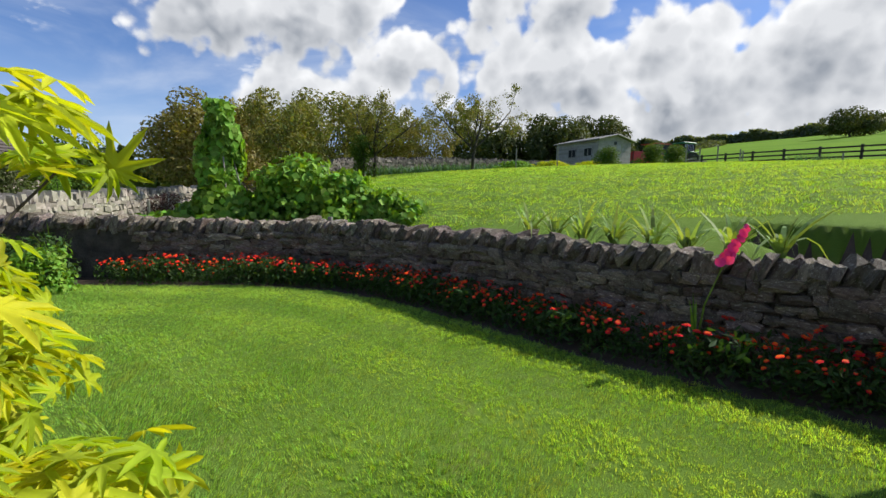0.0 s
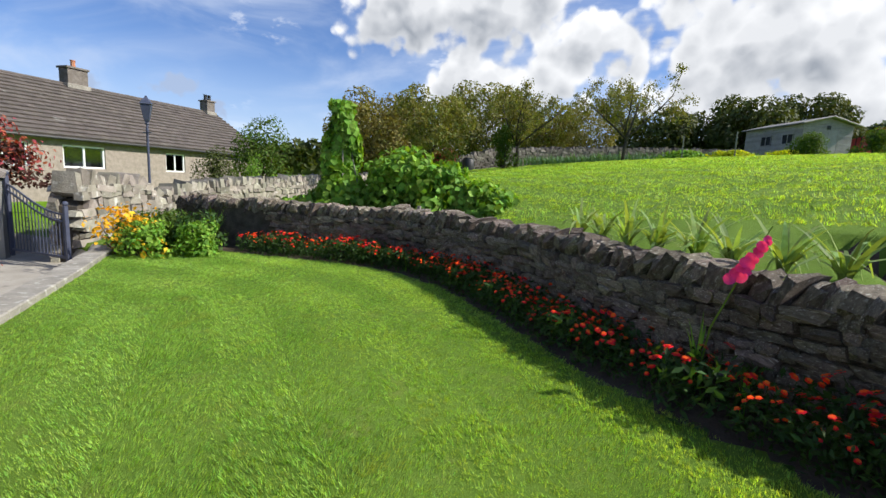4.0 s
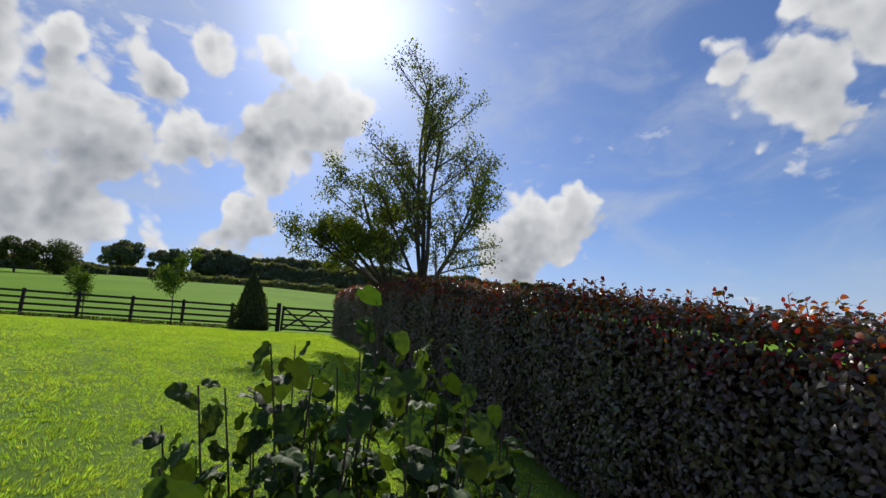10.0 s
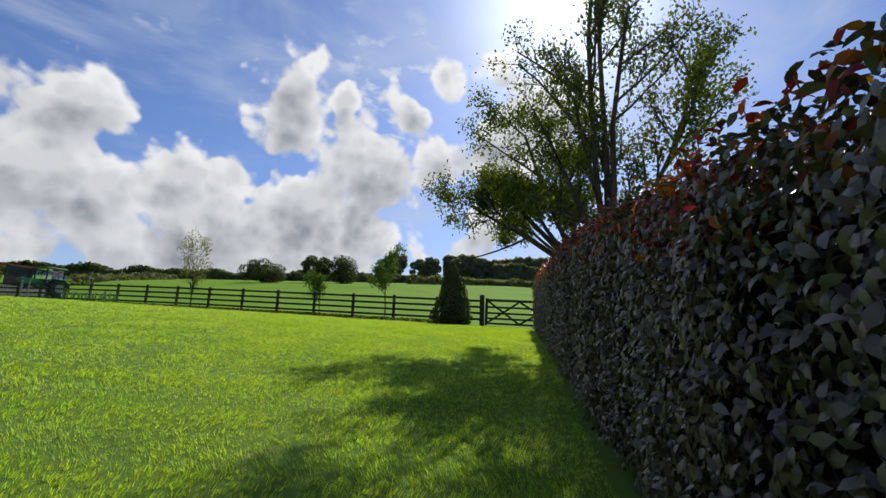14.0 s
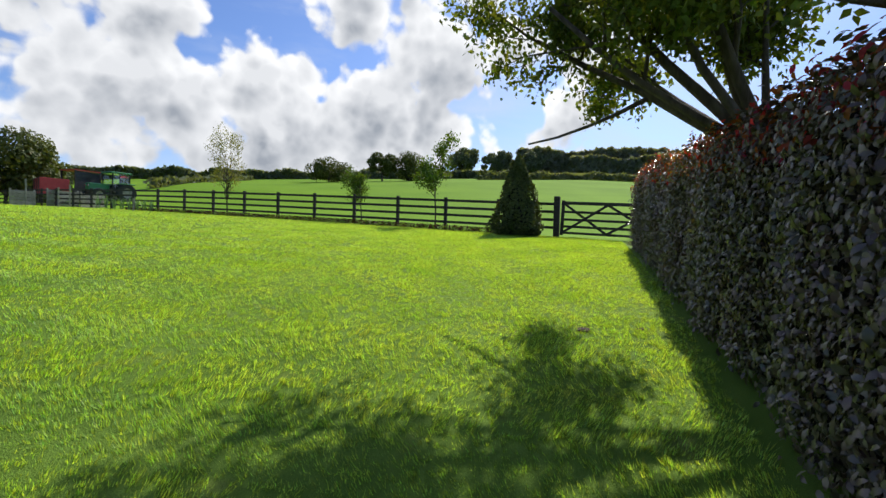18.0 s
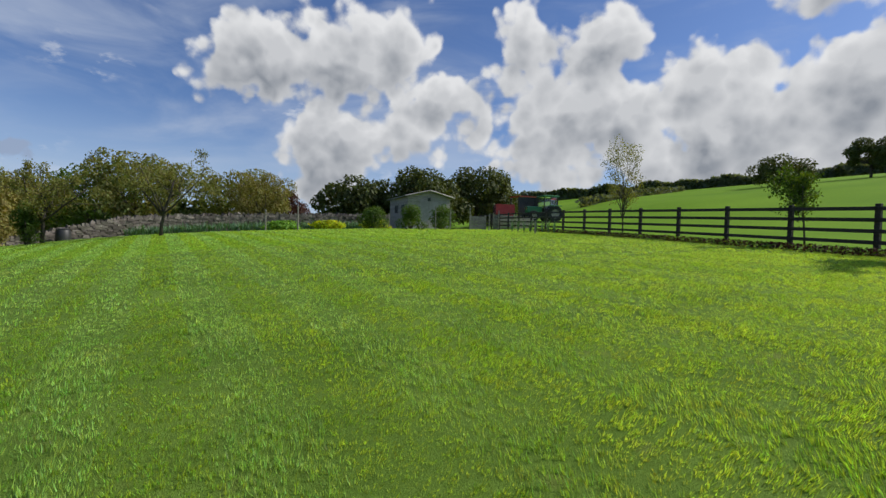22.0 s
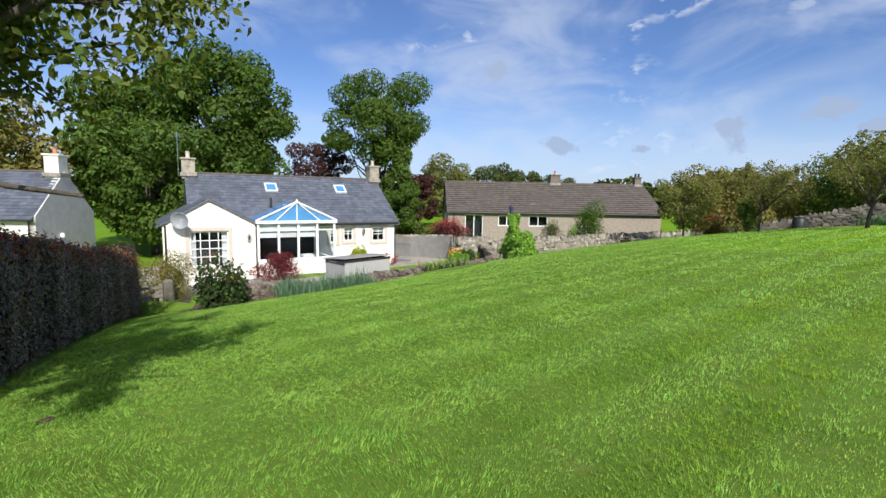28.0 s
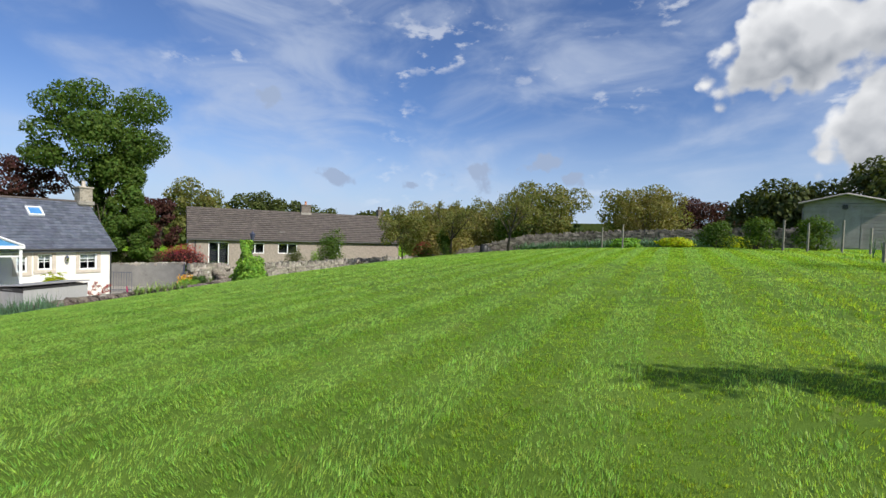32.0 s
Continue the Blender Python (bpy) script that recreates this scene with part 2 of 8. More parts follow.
    L.new(sky.outputs[0], tint.inputs[1])
    L.new(tint.outputs[0], mix1.inputs[1])
    mix1.inputs[2].default_value = (5.7, 6.5, 8.0, 1)
    # small broken flecks
    mpf = N.new("ShaderNodeMapping")
    mpf.inputs["Scale"].default_value = (1.0, 1.3, 2.6)
    L.new(way, mpf.inputs["Vector"])
    flk = N.new("ShaderNodeTexNoise")
    flk.inputs["Scale"].default_value, flk.inputs["Detail"].default_value, flk.inputs["Roughness"].default_value = 16, 6, 0.55
    L.new(mpf.outputs[0], flk.inputs["Vector"])
    few = N.new("ShaderNodeTexNoise")
    few.inputs["Scale"].default_value, few.inputs["Detail"].default_value = 3.2, 2
    L.new(mpf.outputs[0], few.inputs["Vector"])
    fm = N.new("ShaderNodeMath")
    fm.operation = "MULTIPLY"
    L.new(ramp(flk.outputs["Factor" if "Factor" in flk.outputs else "Fac"], 0.53, 0.66), fm.inputs[0])
    L.new(ramp(few.outputs["Factor" if "Factor" in few.outputs else "Fac"], 0.52, 0.66, 0.0, 0.5), fm.inputs[1])
    mixf = N.new("ShaderNodeMixRGB")
    L.new(fm.outputs[0], mixf.inputs[0])
    L.new(mix1.outputs[0], mixf.inputs[1])
    mixf.inputs[2].default_value = (8.6, 8.9, 9.4, 1)
    mix1 = mixf
    # pale air low over the hills
    sep = N.new("ShaderNodeSeparateXYZ")
    L.new(way, sep.inputs[0])
    low = ramp(sep.outputs["Z"], 0.0, 0.26, 0.65, 0.0)
    mixl = N.new("ShaderNodeMixRGB")
    L.new(low, mixl.inputs[0])
    L.new(mix1.outputs[0], mixl.inputs[1])
    mixl.inputs[2].default_value = (5.6, 6.9, 9.0, 1)
    mix2 = N.new("ShaderNodeMixRGB")
    L.new(alpha, mix2.inputs[0])
    L.new(mixl.outputs[0], mix2.inputs[1])
    L.new(tone.outputs[0], mix2.inputs[2])
    # flat grey cloudlets in front of them
    fray = N.new("ShaderNodeTexNoise")
    fray.inputs["Scale"].default_value, fray.inputs["Detail"].default_value = 15, 7
    L.new(way, fray.inputs["Vector"])
    flat_way = N.new("ShaderNodeVectorMath")
    flat_way.operation = "MULTIPLY"
    flat_way.inputs[1].default_value = (1, 1, 2.0)
    L.new(way, flat_way.inputs[0])
    near_one = None
    for az, el, r in CLOUDLETS:
        d = N.new("ShaderNodeVectorMath")
        d.operation = "DISTANCE"
        L.new(flat_way.outputs[0], d.inputs[0])
        d.inputs[1].default_value = (math.sin(radians(az)) * math.cos(radians(el)), math.cos(radians(az)) * math.cos(radians(el)), 2.0 * math.sin(radians(el)))
        q = N.new("ShaderNodeMath")
        q.operation = "MULTIPLY_ADD"
        L.new(d.outputs["Value"], q.inputs[0])
        q.inputs[1].default_value, q.inputs[2].default_value = -1 / radians(r), 0.5
        if near_one:
            mx = N.new("ShaderNodeMath")
            mx.operation = "MAXIMUM"
            L.new(near_one.outputs[0], mx.inputs[0])
            L.new(q.outputs[0], mx.inputs[1])
            q = mx
        near_one = q
    worn = N.new("ShaderNodeMath")
    worn.operation = "MULTIPLY_ADD"
    L.new(fray.outputs["Factor" if "Factor" in fray.outputs else "Fac"], worn.inputs[0])
    worn.inputs[1].default_value = 6.0
    L.new(near_one.outputs[0], worn.inputs[2])
    mixc = N.new("ShaderNodeMixRGB")
    L.new(ramp(worn.outputs[0], 2.75, 3.25, 0.0, 0.85), mixc.inputs[0])
    L.new(mix2.outputs[0], mixc.inputs[1])
    mixc.inputs[2].default_value = (3.6, 4.5, 6.3, 1)
    mix2 = mixc
    # the sun's own glare
    dot = N.new("ShaderNodeVectorMath")
    dot.operation = "DISTANCE"
    dot.inputs[1].default_value = tuple(SUN_DIR)
    L.new(way, dot.inputs[0])
    glow = ramp(dot.outputs["Value"], 0.0, 0.26, 5.0, 0.0)
    disc = ramp(dot.outputs["Value"], 0.018, 0.042, 60.0, 0.0)
    gsum = N.new("ShaderNodeMath")
    L.new(glow, gsum.inputs[0])
    L.new(disc, gsum.inputs[1])
    addg = N.new("ShaderNodeMixRGB")
    addg.blend_type = "ADD"
    addg.inputs[0].default_value = 1.0
    L.new(mix2.outputs[0], addg.inputs[1])
    L.new(gsum.outputs[0], addg.inputs[2])
    L.new(addg.outputs[0], bg.inputs["Color"])


build_world()


# ---------- materials ----------
def surf(name, c1, c2, scale=3.0, rough=0.7, bump=0.2, fine=40.0, metal=0.0, vary=0.0, hue=0.0, by="", sheer=0.0, spots=None, spec=0.5, stretch=None, fine_amt=0.35, through_tint=(1.55, 1.40, 0.30)):
    """Two-scale procedural surface. by: 'island' or 'object' lets pieces vary; sheer: light passing through leaves."""
    m = bpy.data.materials.new(name)
    m.use_nodes = True
    N, L = m.node_tree.nodes, m.node_tree.links
    b = N["Principled BSDF"]
    b.inputs["Roughness"].default_value = rough
    b.inputs["Metallic"].default_value = metal
    b.inputs["Specular IOR Level"].default_value = spec
    tc = N.new("ShaderNodeTexCoord")
    vec = tc.outputs["Object"]
    if stretch:
        mp = N.new("ShaderNodeMapping")
        mp.inputs["Scale"].default_value = stretch
        L.new(vec, mp.inputs["Vector"])
        vec = mp.outputs[0]

    def noise_at(s, detail=4):
        n = N.new("ShaderNodeTexNoise")
        n.inputs["Scale"].default_value, n.inputs["Detail"].default_value = s, detail
        L.new(vec, n.inputs["Vector"])
        return n.outputs["Factor" if "Factor" in n.outputs else "Fac"]

    big, small = noise_at(scale), noise_at(fine)
    rmp = N.new("ShaderNodeMapRange")
    L.new(big, rmp.inputs["Value"])
    rmp.inputs["From Min"].default_value, rmp.inputs["From Max"].default_value = 0.32, 0.68
    mix = N.new("ShaderNodeMixRGB")
    mix.inputs[1].default_value, mix.inputs[2].default_value = (*c1, 1), (*c2, 1)
    L.new(rmp.outputs[0], mix.inputs[0])
    col = mix.outputs[0]
    if spots:
        sc, lo, hi, colour = spots
        sp = N.new("ShaderNodeMapRange")
        L.new(noise_at(sc, 5), sp.inputs["Value"])
        sp.inputs["From Min"].default_value, sp.inputs["From Max"].default_value = lo, hi
        mx = N.new("ShaderNodeMixRGB")
        L.new(sp.outputs[0], mx.inputs[0])
        L.new(col, mx.inputs[1])
        mx.inputs[2].default_value = (*colour, 1)
        col = mx.outputs[0]
    mul = N.new("ShaderNodeMixRGB")
    mul.blend_type = "OVERLAY"
    mul.inputs[0].default_value = fine_amt
    L.new(col, mul.inputs[1])
    L.new(small, mul.inputs[2])
    col = mul.outputs[0]
    if by:
        src = N.new("ShaderNodeNewGeometry").outputs["Random Per Island"] if by == "island" else N.new("ShaderNodeObjectInfo").outputs["Random"]
        hsv = N.new("ShaderNodeHueSaturation")
        v = N.new("ShaderNodeMapRange")
        L.new(src, v.inputs["Value"])
        v.inputs["To Min"].default_value, v.inputs["To Max"].default_value = 1 - vary, 1 + vary
        L.new(v.outputs[0], hsv.inputs["Value"])
        fr = N.new("ShaderNodeMath")
        fr.operation = "MULTIPLY_ADD"
        L.new(src, fr.inputs[0])
        fr.inputs[1].default_value, fr.inputs[2].default_value = 7.31, 0.0
        fr2 = N.new("ShaderNodeMath")
        fr2.operation = "FRACT"
        L.new(fr.outputs[0], fr2.inputs[0])
        h = N.new("ShaderNodeMapRange")
        L.new(fr2.outputs[0], h.inputs["Value"])
        h.inputs["To Min"].default_value, h.inputs["To Max"].default_value = 0.5 - hue, 0.5 + hue
        L.new(h.outputs[0], hsv.inputs["Hue"])
        L.new(col, hsv.inputs["Color"])
        col = hsv.outputs[0]
    L.new(col, b.inputs["Base Color"])
    if bump:
        bp = N.new("ShaderNodeBump")
        bp.inputs["Strength"].default_value = bump
        bp.inputs["Distance"].default_value = 0.02
        L.new(small, bp.inputs["Height"])
        L.new(bp.outputs[0], b.inputs["Normal"])
    if sheer:
        tr = N.new("ShaderNodeBsdfTranslucent")
        warm = N.new("ShaderNodeMixRGB")
        warm.blend_type = "MULTIPLY"
        warm.inputs[0].default_value = 1
        warm.inputs[2].default_value = (*through_tint, 1)
        L.new(col, warm.inputs[1])
        L.new(warm.outputs[0], tr.inputs["Color"])
        ms = N.new("ShaderNodeMixShader")
        ms.inputs[0].default_value = sheer
        L.new(b.outputs[0], ms.inputs[1])
        L.new(tr.outputs[0], ms.inputs[2])
        L.new(ms.outputs[0], N["Material Output"].inputs["Surface"])
    return m


def glass_mat(name, tint=(0.9, 0.95, 1.0), rough=0.0, alpha=0.35):
    """A window pane: a mirror-like face over a see-through body."""
    m = bpy.data.materials.new(name)
    m.use_nodes = True
    N, L = m.node_tree.nodes, m.node_tree.links
    N.remove(N["Principled BSDF"])
    gl, tr, ms, fr = N.new("ShaderNodeBsdfGlossy"), N.new("ShaderNodeBsdfTransparent"), N.new("ShaderNodeMixShader"), N.new("ShaderNodeFresnel")
    gl.inputs["Roughness"].default_value = rough
    gl.inputs["Color"].default_value = (0.95, 0.97, 1, 1)
    tr.inputs["Color"].default_value = (*tint, 1)
    fr.inputs["IOR"].default_value = 1.6
    L.new(fr.outputs[0], ms.inputs[0])
    L.new(tr.outputs[0], ms.inputs[1])
    L.new(gl.outputs[0], ms.inputs[2])
    L.new(ms.outputs[0], N["Material Output"].inputs["Surface"])
    return m


M_GRASS = surf("grass_thatch", (0.114, 0.200, 0.024), (0.164, 0.266, 0.038), 0.9, 0.9, 0.9, 170, spots=(3.0, 0.60, 0.80, (0.19, 0.235, 0.05)), spec=0.1, fine_amt=0.55)
M_MEADOW = surf("far_pasture", (0.115, 0.225, 0.012), (0.155, 0.28, 0.016), 0.12, 0.95, 0.3, 6, spec=0.05, fine_amt=0.2)
M_BLADE = surf("grass_blade", (0.215, 0.405, 0.082), (0.325, 0.520, 0.125), 1.3, 0.45, 0.0, 30, vary=0.64, hue=0.03, by="island", through_tint=(1.90, 1.50, 0.30), sheer=0.50, spec=0.28, spots=(3.4, 0.58, 0.74, (0.30, 0.41, 0.10)))
M_SOIL = surf("garden_soil", (0.055, 0.040, 0.028), (0.10, 0.078, 0.055), 4, 0.95, 0.8, 60, spec=0.2)
M_STONE = surf("wall_stone", (0.118, 0.094, 0.076), (0.255, 0.212, 0.172), 5, 0.9, 1.0, 26, vary=0.42, hue=0.03, by="object", spots=(8.5, 0.57, 0.70, (0.50, 0.475, 0.415)), spec=0.25, fine_amt=0.7)
M_STONE_J = surf("boundary_stone", (0.20, 0.178, 0.145), (0.34, 0.31, 0.26), 3, 0.9, 0.7, 35, vary=0.35, hue=0.03, by="island", spots=(7, 0.60, 0.74, (0.52, 0.51, 0.46)), spec=0.25)
M_STONE_DK = surf("old_wall_stone", (0.10, 0.09, 0.075), (0.19, 0.17, 0.145), 3, 0.9, 0.7, 35, vary=0.4, hue=0.03, by="island", spec=0.2)
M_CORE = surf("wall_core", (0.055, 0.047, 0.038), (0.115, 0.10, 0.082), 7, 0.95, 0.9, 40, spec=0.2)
M_PAVE = surf("concrete_paving", (0.30, 0.275, 0.235), (0.40, 0.37, 0.32), 2.5, 0.9, 0.3, 70, spots=(5, 0.58, 0.75, (0.18, 0.165, 0.14)), spec=0.3)
M_KERB = surf("kerb_stone", (0.22, 0.205, 0.175), (0.36, 0.335, 0.29), 4, 0.9, 0.5, 60, spots=(11, 0.6, 0.7, (0.48, 0.47, 0.42)), spec=0.3)
M_RENDER = surf("grey_render", (0.20, 0.195, 0.185), (0.26, 0.255, 0.24), 1.8, 0.85, 0.12, 80, spots=(3.0, 0.62, 0.8, (0.15, 0.145, 0.135)), spec=0.3)
M_WHITE = surf("white_render", (0.80, 0.78, 0.70), (0.86, 0.84, 0.77), 1.2, 0.85, 0.15, 90, spec=0.3, fine_amt=0.12)
M_PVC = surf("white_plastic_frame", (0.82, 0.83, 0.83), (0.86, 0.87, 0.87), 3, 0.35, 0.0, 40, fine_amt=0.08)
M_SLATE = surf("roof_slate", (0.082, 0.094, 0.125), (0.128, 0.140, 0.168), 5, 0.55, 0.3, 50, vary=0.25, hue=0.015, by="island", spec=0.5)
M_TILE = surf("brown_roof_tile", (0.095, 0.080, 0.070), (0.135, 0.115, 0.10), 3, 0.8, 0.4, 60, vary=0.16, hue=0.01, by="island", spots=(2.0, 0.68, 0.8, (0.26, 0.25, 0.225)))
M_SAND = surf("sandstone_wall", (0.225, 0.188, 0.158), (0.315, 0.268, 0.230), 6, 0.9, 0.5, 40, vary=0.2, by="island")
M_DARK = surf("dark_room", (0.012, 0.013, 0.015), (0.02, 0.021, 0.023), 2, 0.9, 0.0, 30)
M_GLASS = glass_mat("window_glass")
M_BLUEGLASS = surf("blue_roof_glass", (0.06, 0.22, 0.50), (0.10, 0.30, 0.60), 1.2, 0.12, 0.0, 30, spec=0.8, fine_amt=0.05)
M_IRON = surf("painted_iron", (0.055, 0.065, 0.105), (0.075, 0.085, 0.13), 9, 0.45, 0.15, 90)
M_FENCE = surf("stained_fence_timber", (0.022, 0.018, 0.015), (0.045, 0.037, 0.03), 6, 0.8, 0.4, 50, vary=0.25, by="object", stretch=(1, 1, 6))
M_OLDWOOD = surf("weathered_wood", (0.17, 0.155, 0.13), (0.27, 0.25, 0.215), 5, 0.85, 0.4, 45, vary=0.2, by="object")
M_HUT = surf("grey_hut_boards", (0.29, 0.265, 0.255), (0.37, 0.34, 0.33), 3, 0.85, 0.3, 50, vary=0.15, by="object")
M_FELT = surf("roof_felt", (0.16, 0.155, 0.15), (0.22, 0.21, 0.20), 2, 0.9, 0.2, 80)
M_BARK = surf("bark", (0.055, 0.045, 0.035), (0.11, 0.095, 0.075), 8, 0.9, 0.9, 40, stretch=(1, 1, 0.25), spec=0.2)
M_POT = surf("terracotta", (0.42, 0.165, 0.085), (0.52, 0.225, 0.125), 5, 0.8, 0.15, 60, spots=(6, 0.6, 0.75, (0.50, 0.32, 0.22)), spec=0.3)
M_SHED = surf("grey_shed_panel", (0.39, 0.39, 0.385), (0.44, 0.44, 0.43), 2, 0.6, 0.25, 120, stretch=(5, 5, 0.6), spots=(1.6, 0.60, 0.78, (0.36, 0.35, 0.24)))
M_SHEDDARK = surf("dark_shed_trim", (0.030, 0.028, 0.030), (0.045, 0.042, 0.044), 3, 0.55, 0.15, 120)
M_SHEDROOF = surf("grey_shed_roof", (0.27, 0.265, 0.265), (0.34, 0.33, 0.33), 3, 0.36, 0.2, 150, spec=0.6)
M_STEEL = surf("polished_steel", (0.55, 0.55, 0.56), (0.65, 0.65, 0.66), 5, 0.25, 0.0, 50, metal=1.0)
M_BLACK = surf("black_plastic", (0.02, 0.021, 0.023), (0.035, 0.036, 0.038), 5, 0.5, 0.1, 60)


def leaf_mat(name, c1, c2, vary=0.35, hue=0.02, sheer=0.3, rough=0.6, scale=1.5, spots=None, spec=0.2):
    return surf(name, c1, c2, scale, rough, 0.0, 25, vary=vary, hue=hue, by="island", sheer=sheer, spots=spots, spec=spec)


M_LEAF = leaf_mat("leaf_green", (0.062, 0.118, 0.020), (0.105, 0.172, 0.030), sheer=0.38)
M_LEAF_ORCH = leaf_mat("leaf_orchard", (0.135, 0.158, 0.044), (0.215, 0.215, 0.066), hue=0.04, sheer=0.38)
M_LEAF_DARK = leaf_mat("leaf_dark", (0.058, 0.080, 0.022), (0.090, 0.110, 0.032), sheer=0.25)
M_LEAF_CHERRY = leaf_mat("leaf_cherry", (0.080, 0.122, 0.026), (0.132, 0.168, 0.038), sheer=0.40, vary=0.45, hue=0.03)
M_LEAF_RED = leaf_mat("leaf_copper", (0.055, 0.020, 0.020), (0.085, 0.038, 0.028), hue=0.02, sheer=0.2)
M_LEAF_BROWN = leaf_mat("leaf_autumn", (0.160, 0.160, 0.046), (0.235, 0.205, 0.062), hue=0.03)
# far foliage with distance haze painted in: paler and greyer, most on the ridge
M_LEAF_FAR_HAZED = leaf_mat("leaf_far_hazed", (0.100, 0.130, 0.092), (0.130, 0.155, 0.105), sheer=0.42, scale=0.15)
M_LEAF_RIDGE_HAZED = leaf_mat("leaf_ridge_hazed", (0.150, 0.172, 0.150), (0.180, 0.200, 0.168), vary=0.3, sheer=0.45, scale=0.1)
M_HEDGE = leaf_mat("leaf_purple_beech", (0.085, 0.056, 0.052), (0.085, 0.090, 0.052), vary=0.55, hue=0.09, sheer=0.22, rough=0.34, spec=0.6)
M_HEDGETIP = leaf_mat("leaf_red_tips", (0.26, 0.022, 0.020), (0.20, 0.070, 0.020), vary=0.45, hue=0.05, sheer=0.5)
M_HAZEL = leaf_mat("leaf_hazel", (0.034, 0.066, 0.018), (0.052, 0.100, 0.024), vary=0.45, sheer=0.3, rough=0.6, spec=0.15)
# near-black for the inside of dense foliage: shade put into the colour
M_INNER_SHADE = surf("inner_shade", (0.010, 0.008, 0.007), (0.018, 0.015, 0.012), 4, 0.95, 0.5, 30, spec=0.1)
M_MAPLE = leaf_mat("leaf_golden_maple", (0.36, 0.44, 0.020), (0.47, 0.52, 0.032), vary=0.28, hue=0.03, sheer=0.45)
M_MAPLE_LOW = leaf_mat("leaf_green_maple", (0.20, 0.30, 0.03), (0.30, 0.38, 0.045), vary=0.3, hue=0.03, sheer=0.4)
M_REDSHRUB = leaf_mat("leaf_red_shrub", (0.30, 0.045, 0.045), (0.40, 0.085, 0.075), hue=0.03)
M_BURGUNDY = leaf_mat("leaf_burgundy", (0.11, 0.016, 0.024), (0.18, 0.030, 0.034), hue=0.02, sheer=0.3)
M_BEAN = leaf_mat("leaf_bean", (0.14, 0.28, 0.032), (0.21, 0.38, 0.055), vary=0.4)
M_LEEK = leaf_mat("leaf_leek", (0.080, 0.158, 0.090), (0.130, 0.228, 0.128), vary=0.35, sheer=0.25)
M_ORANGE = leaf_mat("petal_orange", (0.85, 0.14, 0.015), (0.9, 0.05, 0.015), vary=0.25, hue=0.02, sheer=0.25)
M_YELLOW = leaf_mat("petal_yellow", (0.85, 0.42, 0.02), (0.9, 0.55, 0.04), vary=0.2, sheer=0.25)
M_PINK = leaf_mat("petal_pink", (0.75, 0.03, 0.28), (0.85, 0.10, 0.40), vary=0.2, sheer=0.35)
M_FERN = leaf_mat("leaf_marigold", (0.035, 0.075, 0.018), (0.055, 0.11, 0.028))


# ---------- the lie of the land ----------
WALL_LINE = curve_pts([(-9.6, 5.75), (-7.6, 6.1), (-6.4, 6.2), (-5.45, 6.3), (-4.35, 6.1), (-3.33, 5.52), (-2.40, 4.68), (-1.55, 3.82), (-0.68, 3.06), (0.05, 2.58), (1.5, 1.32), (2.87, 0.03), (4.0, -1.45), (4.85, -2.80)], 0.22)
BORDER = np.array([(-60, 9.0), (-14, 7.2)] + [tuple(p) for p in WALL_LINE[::6]] + [(4.85, -2.80), (5.1, -4.4), (6.0, -7.0), (6.0, -60)])
KERB_LINE = np.array([(-1.5, -7.0), (-3.2, -3.2), (-4.7, -0.6), (-5.6, 0.62), (-6.75, 1.75), (-7.9, 2.85), (-8.9, 3.75), (-9.6, 4.45), (-10.3, 4.35), (-14.0, 4.45)])
CUBIC = (0.1753, 1.4213, 1.777, -0.3258, -0.593, -0.292, 0.0348, 0.0363, 0.0937, 0.0077)
FENCE_A, FENCE_B = np.array((23.45, 7.2)), np.array((17.2, 23.5))


def field_height(x, y):
    cx, cy = np.clip(x, -14, 30), np.clip(y, -5, 46)
    u, v = cx / 10, cy / 10
    terms = (1 + 0 * u, u, v, u * u, u * v, v * v, u ** 3, u * u * v, u * v * v, v ** 3)
    z = sum(c * q for c, q in zip(CUBIC, terms))
    # the pasture climbs beyond the fence; the village side stays low
    far = np.clip((x - 26) * 0.83 + (y - 12) * 0.56, 0, None)
    east = 0.133 * far * (1 - np.exp(-far / 14)) * np.clip(1.0 - (far - 330) / 600, 0.0, 1)
    dip = smooth01((-10 - x) / 5)
    z = z * (1 - dip) + (-0.1 + 0.05 * np.clip(cy - 12, 0, 30)) * dip
    return z + east + np.clip((y - 60) * 0.02, 0, 3.0) * (1 - smooth01((x - 20) / 20))


def ground_height(x, y):
    x, y = np.asarray(x, float), np.asarray(y, float)
    s, a = nearest(x, y, BORDER)
    up = field_height(x, y)
    bed = np.minimum(up, 0.46 + 0.02 * np.sin(x * 5) + 0.02 * np.sin(y * 7))
    in_bed = (1 - smooth01((s - 1.72) / 0.14)) * np.maximum(smooth01((x + 0.1) / 0.8), smooth01((-3.4 - x) / 0.8) * smooth01((x + 7.5) / 2)) * smooth01((6.5 - x) / 0.5)
    up = up * (1 - in_bed) + bed * in_bed
    low = -0.06 + 0.56 * smooth01((x - 0.6) / 4.6)
    low = low - 0.58 * smooth01((-3.7 - y) / 0.7) * smooth01((4.9 - x) / 0.7) * smooth01((x - 1.0) / 2.0)
    low = low - 0.35 * smooth01((-2.5 - y) / 6) * smooth01((1 - x) / 3)
    # the sunken drive beyond the kerb
    sk, ak = nearest(x, y, KERB_LINE)
    low = low - 0.34 * smooth01((sk + 0.06) / 0.12) * (s < 0)
    k = smooth01((s + 0.14) / 0.28)
    return low * (1 - k) + up * k


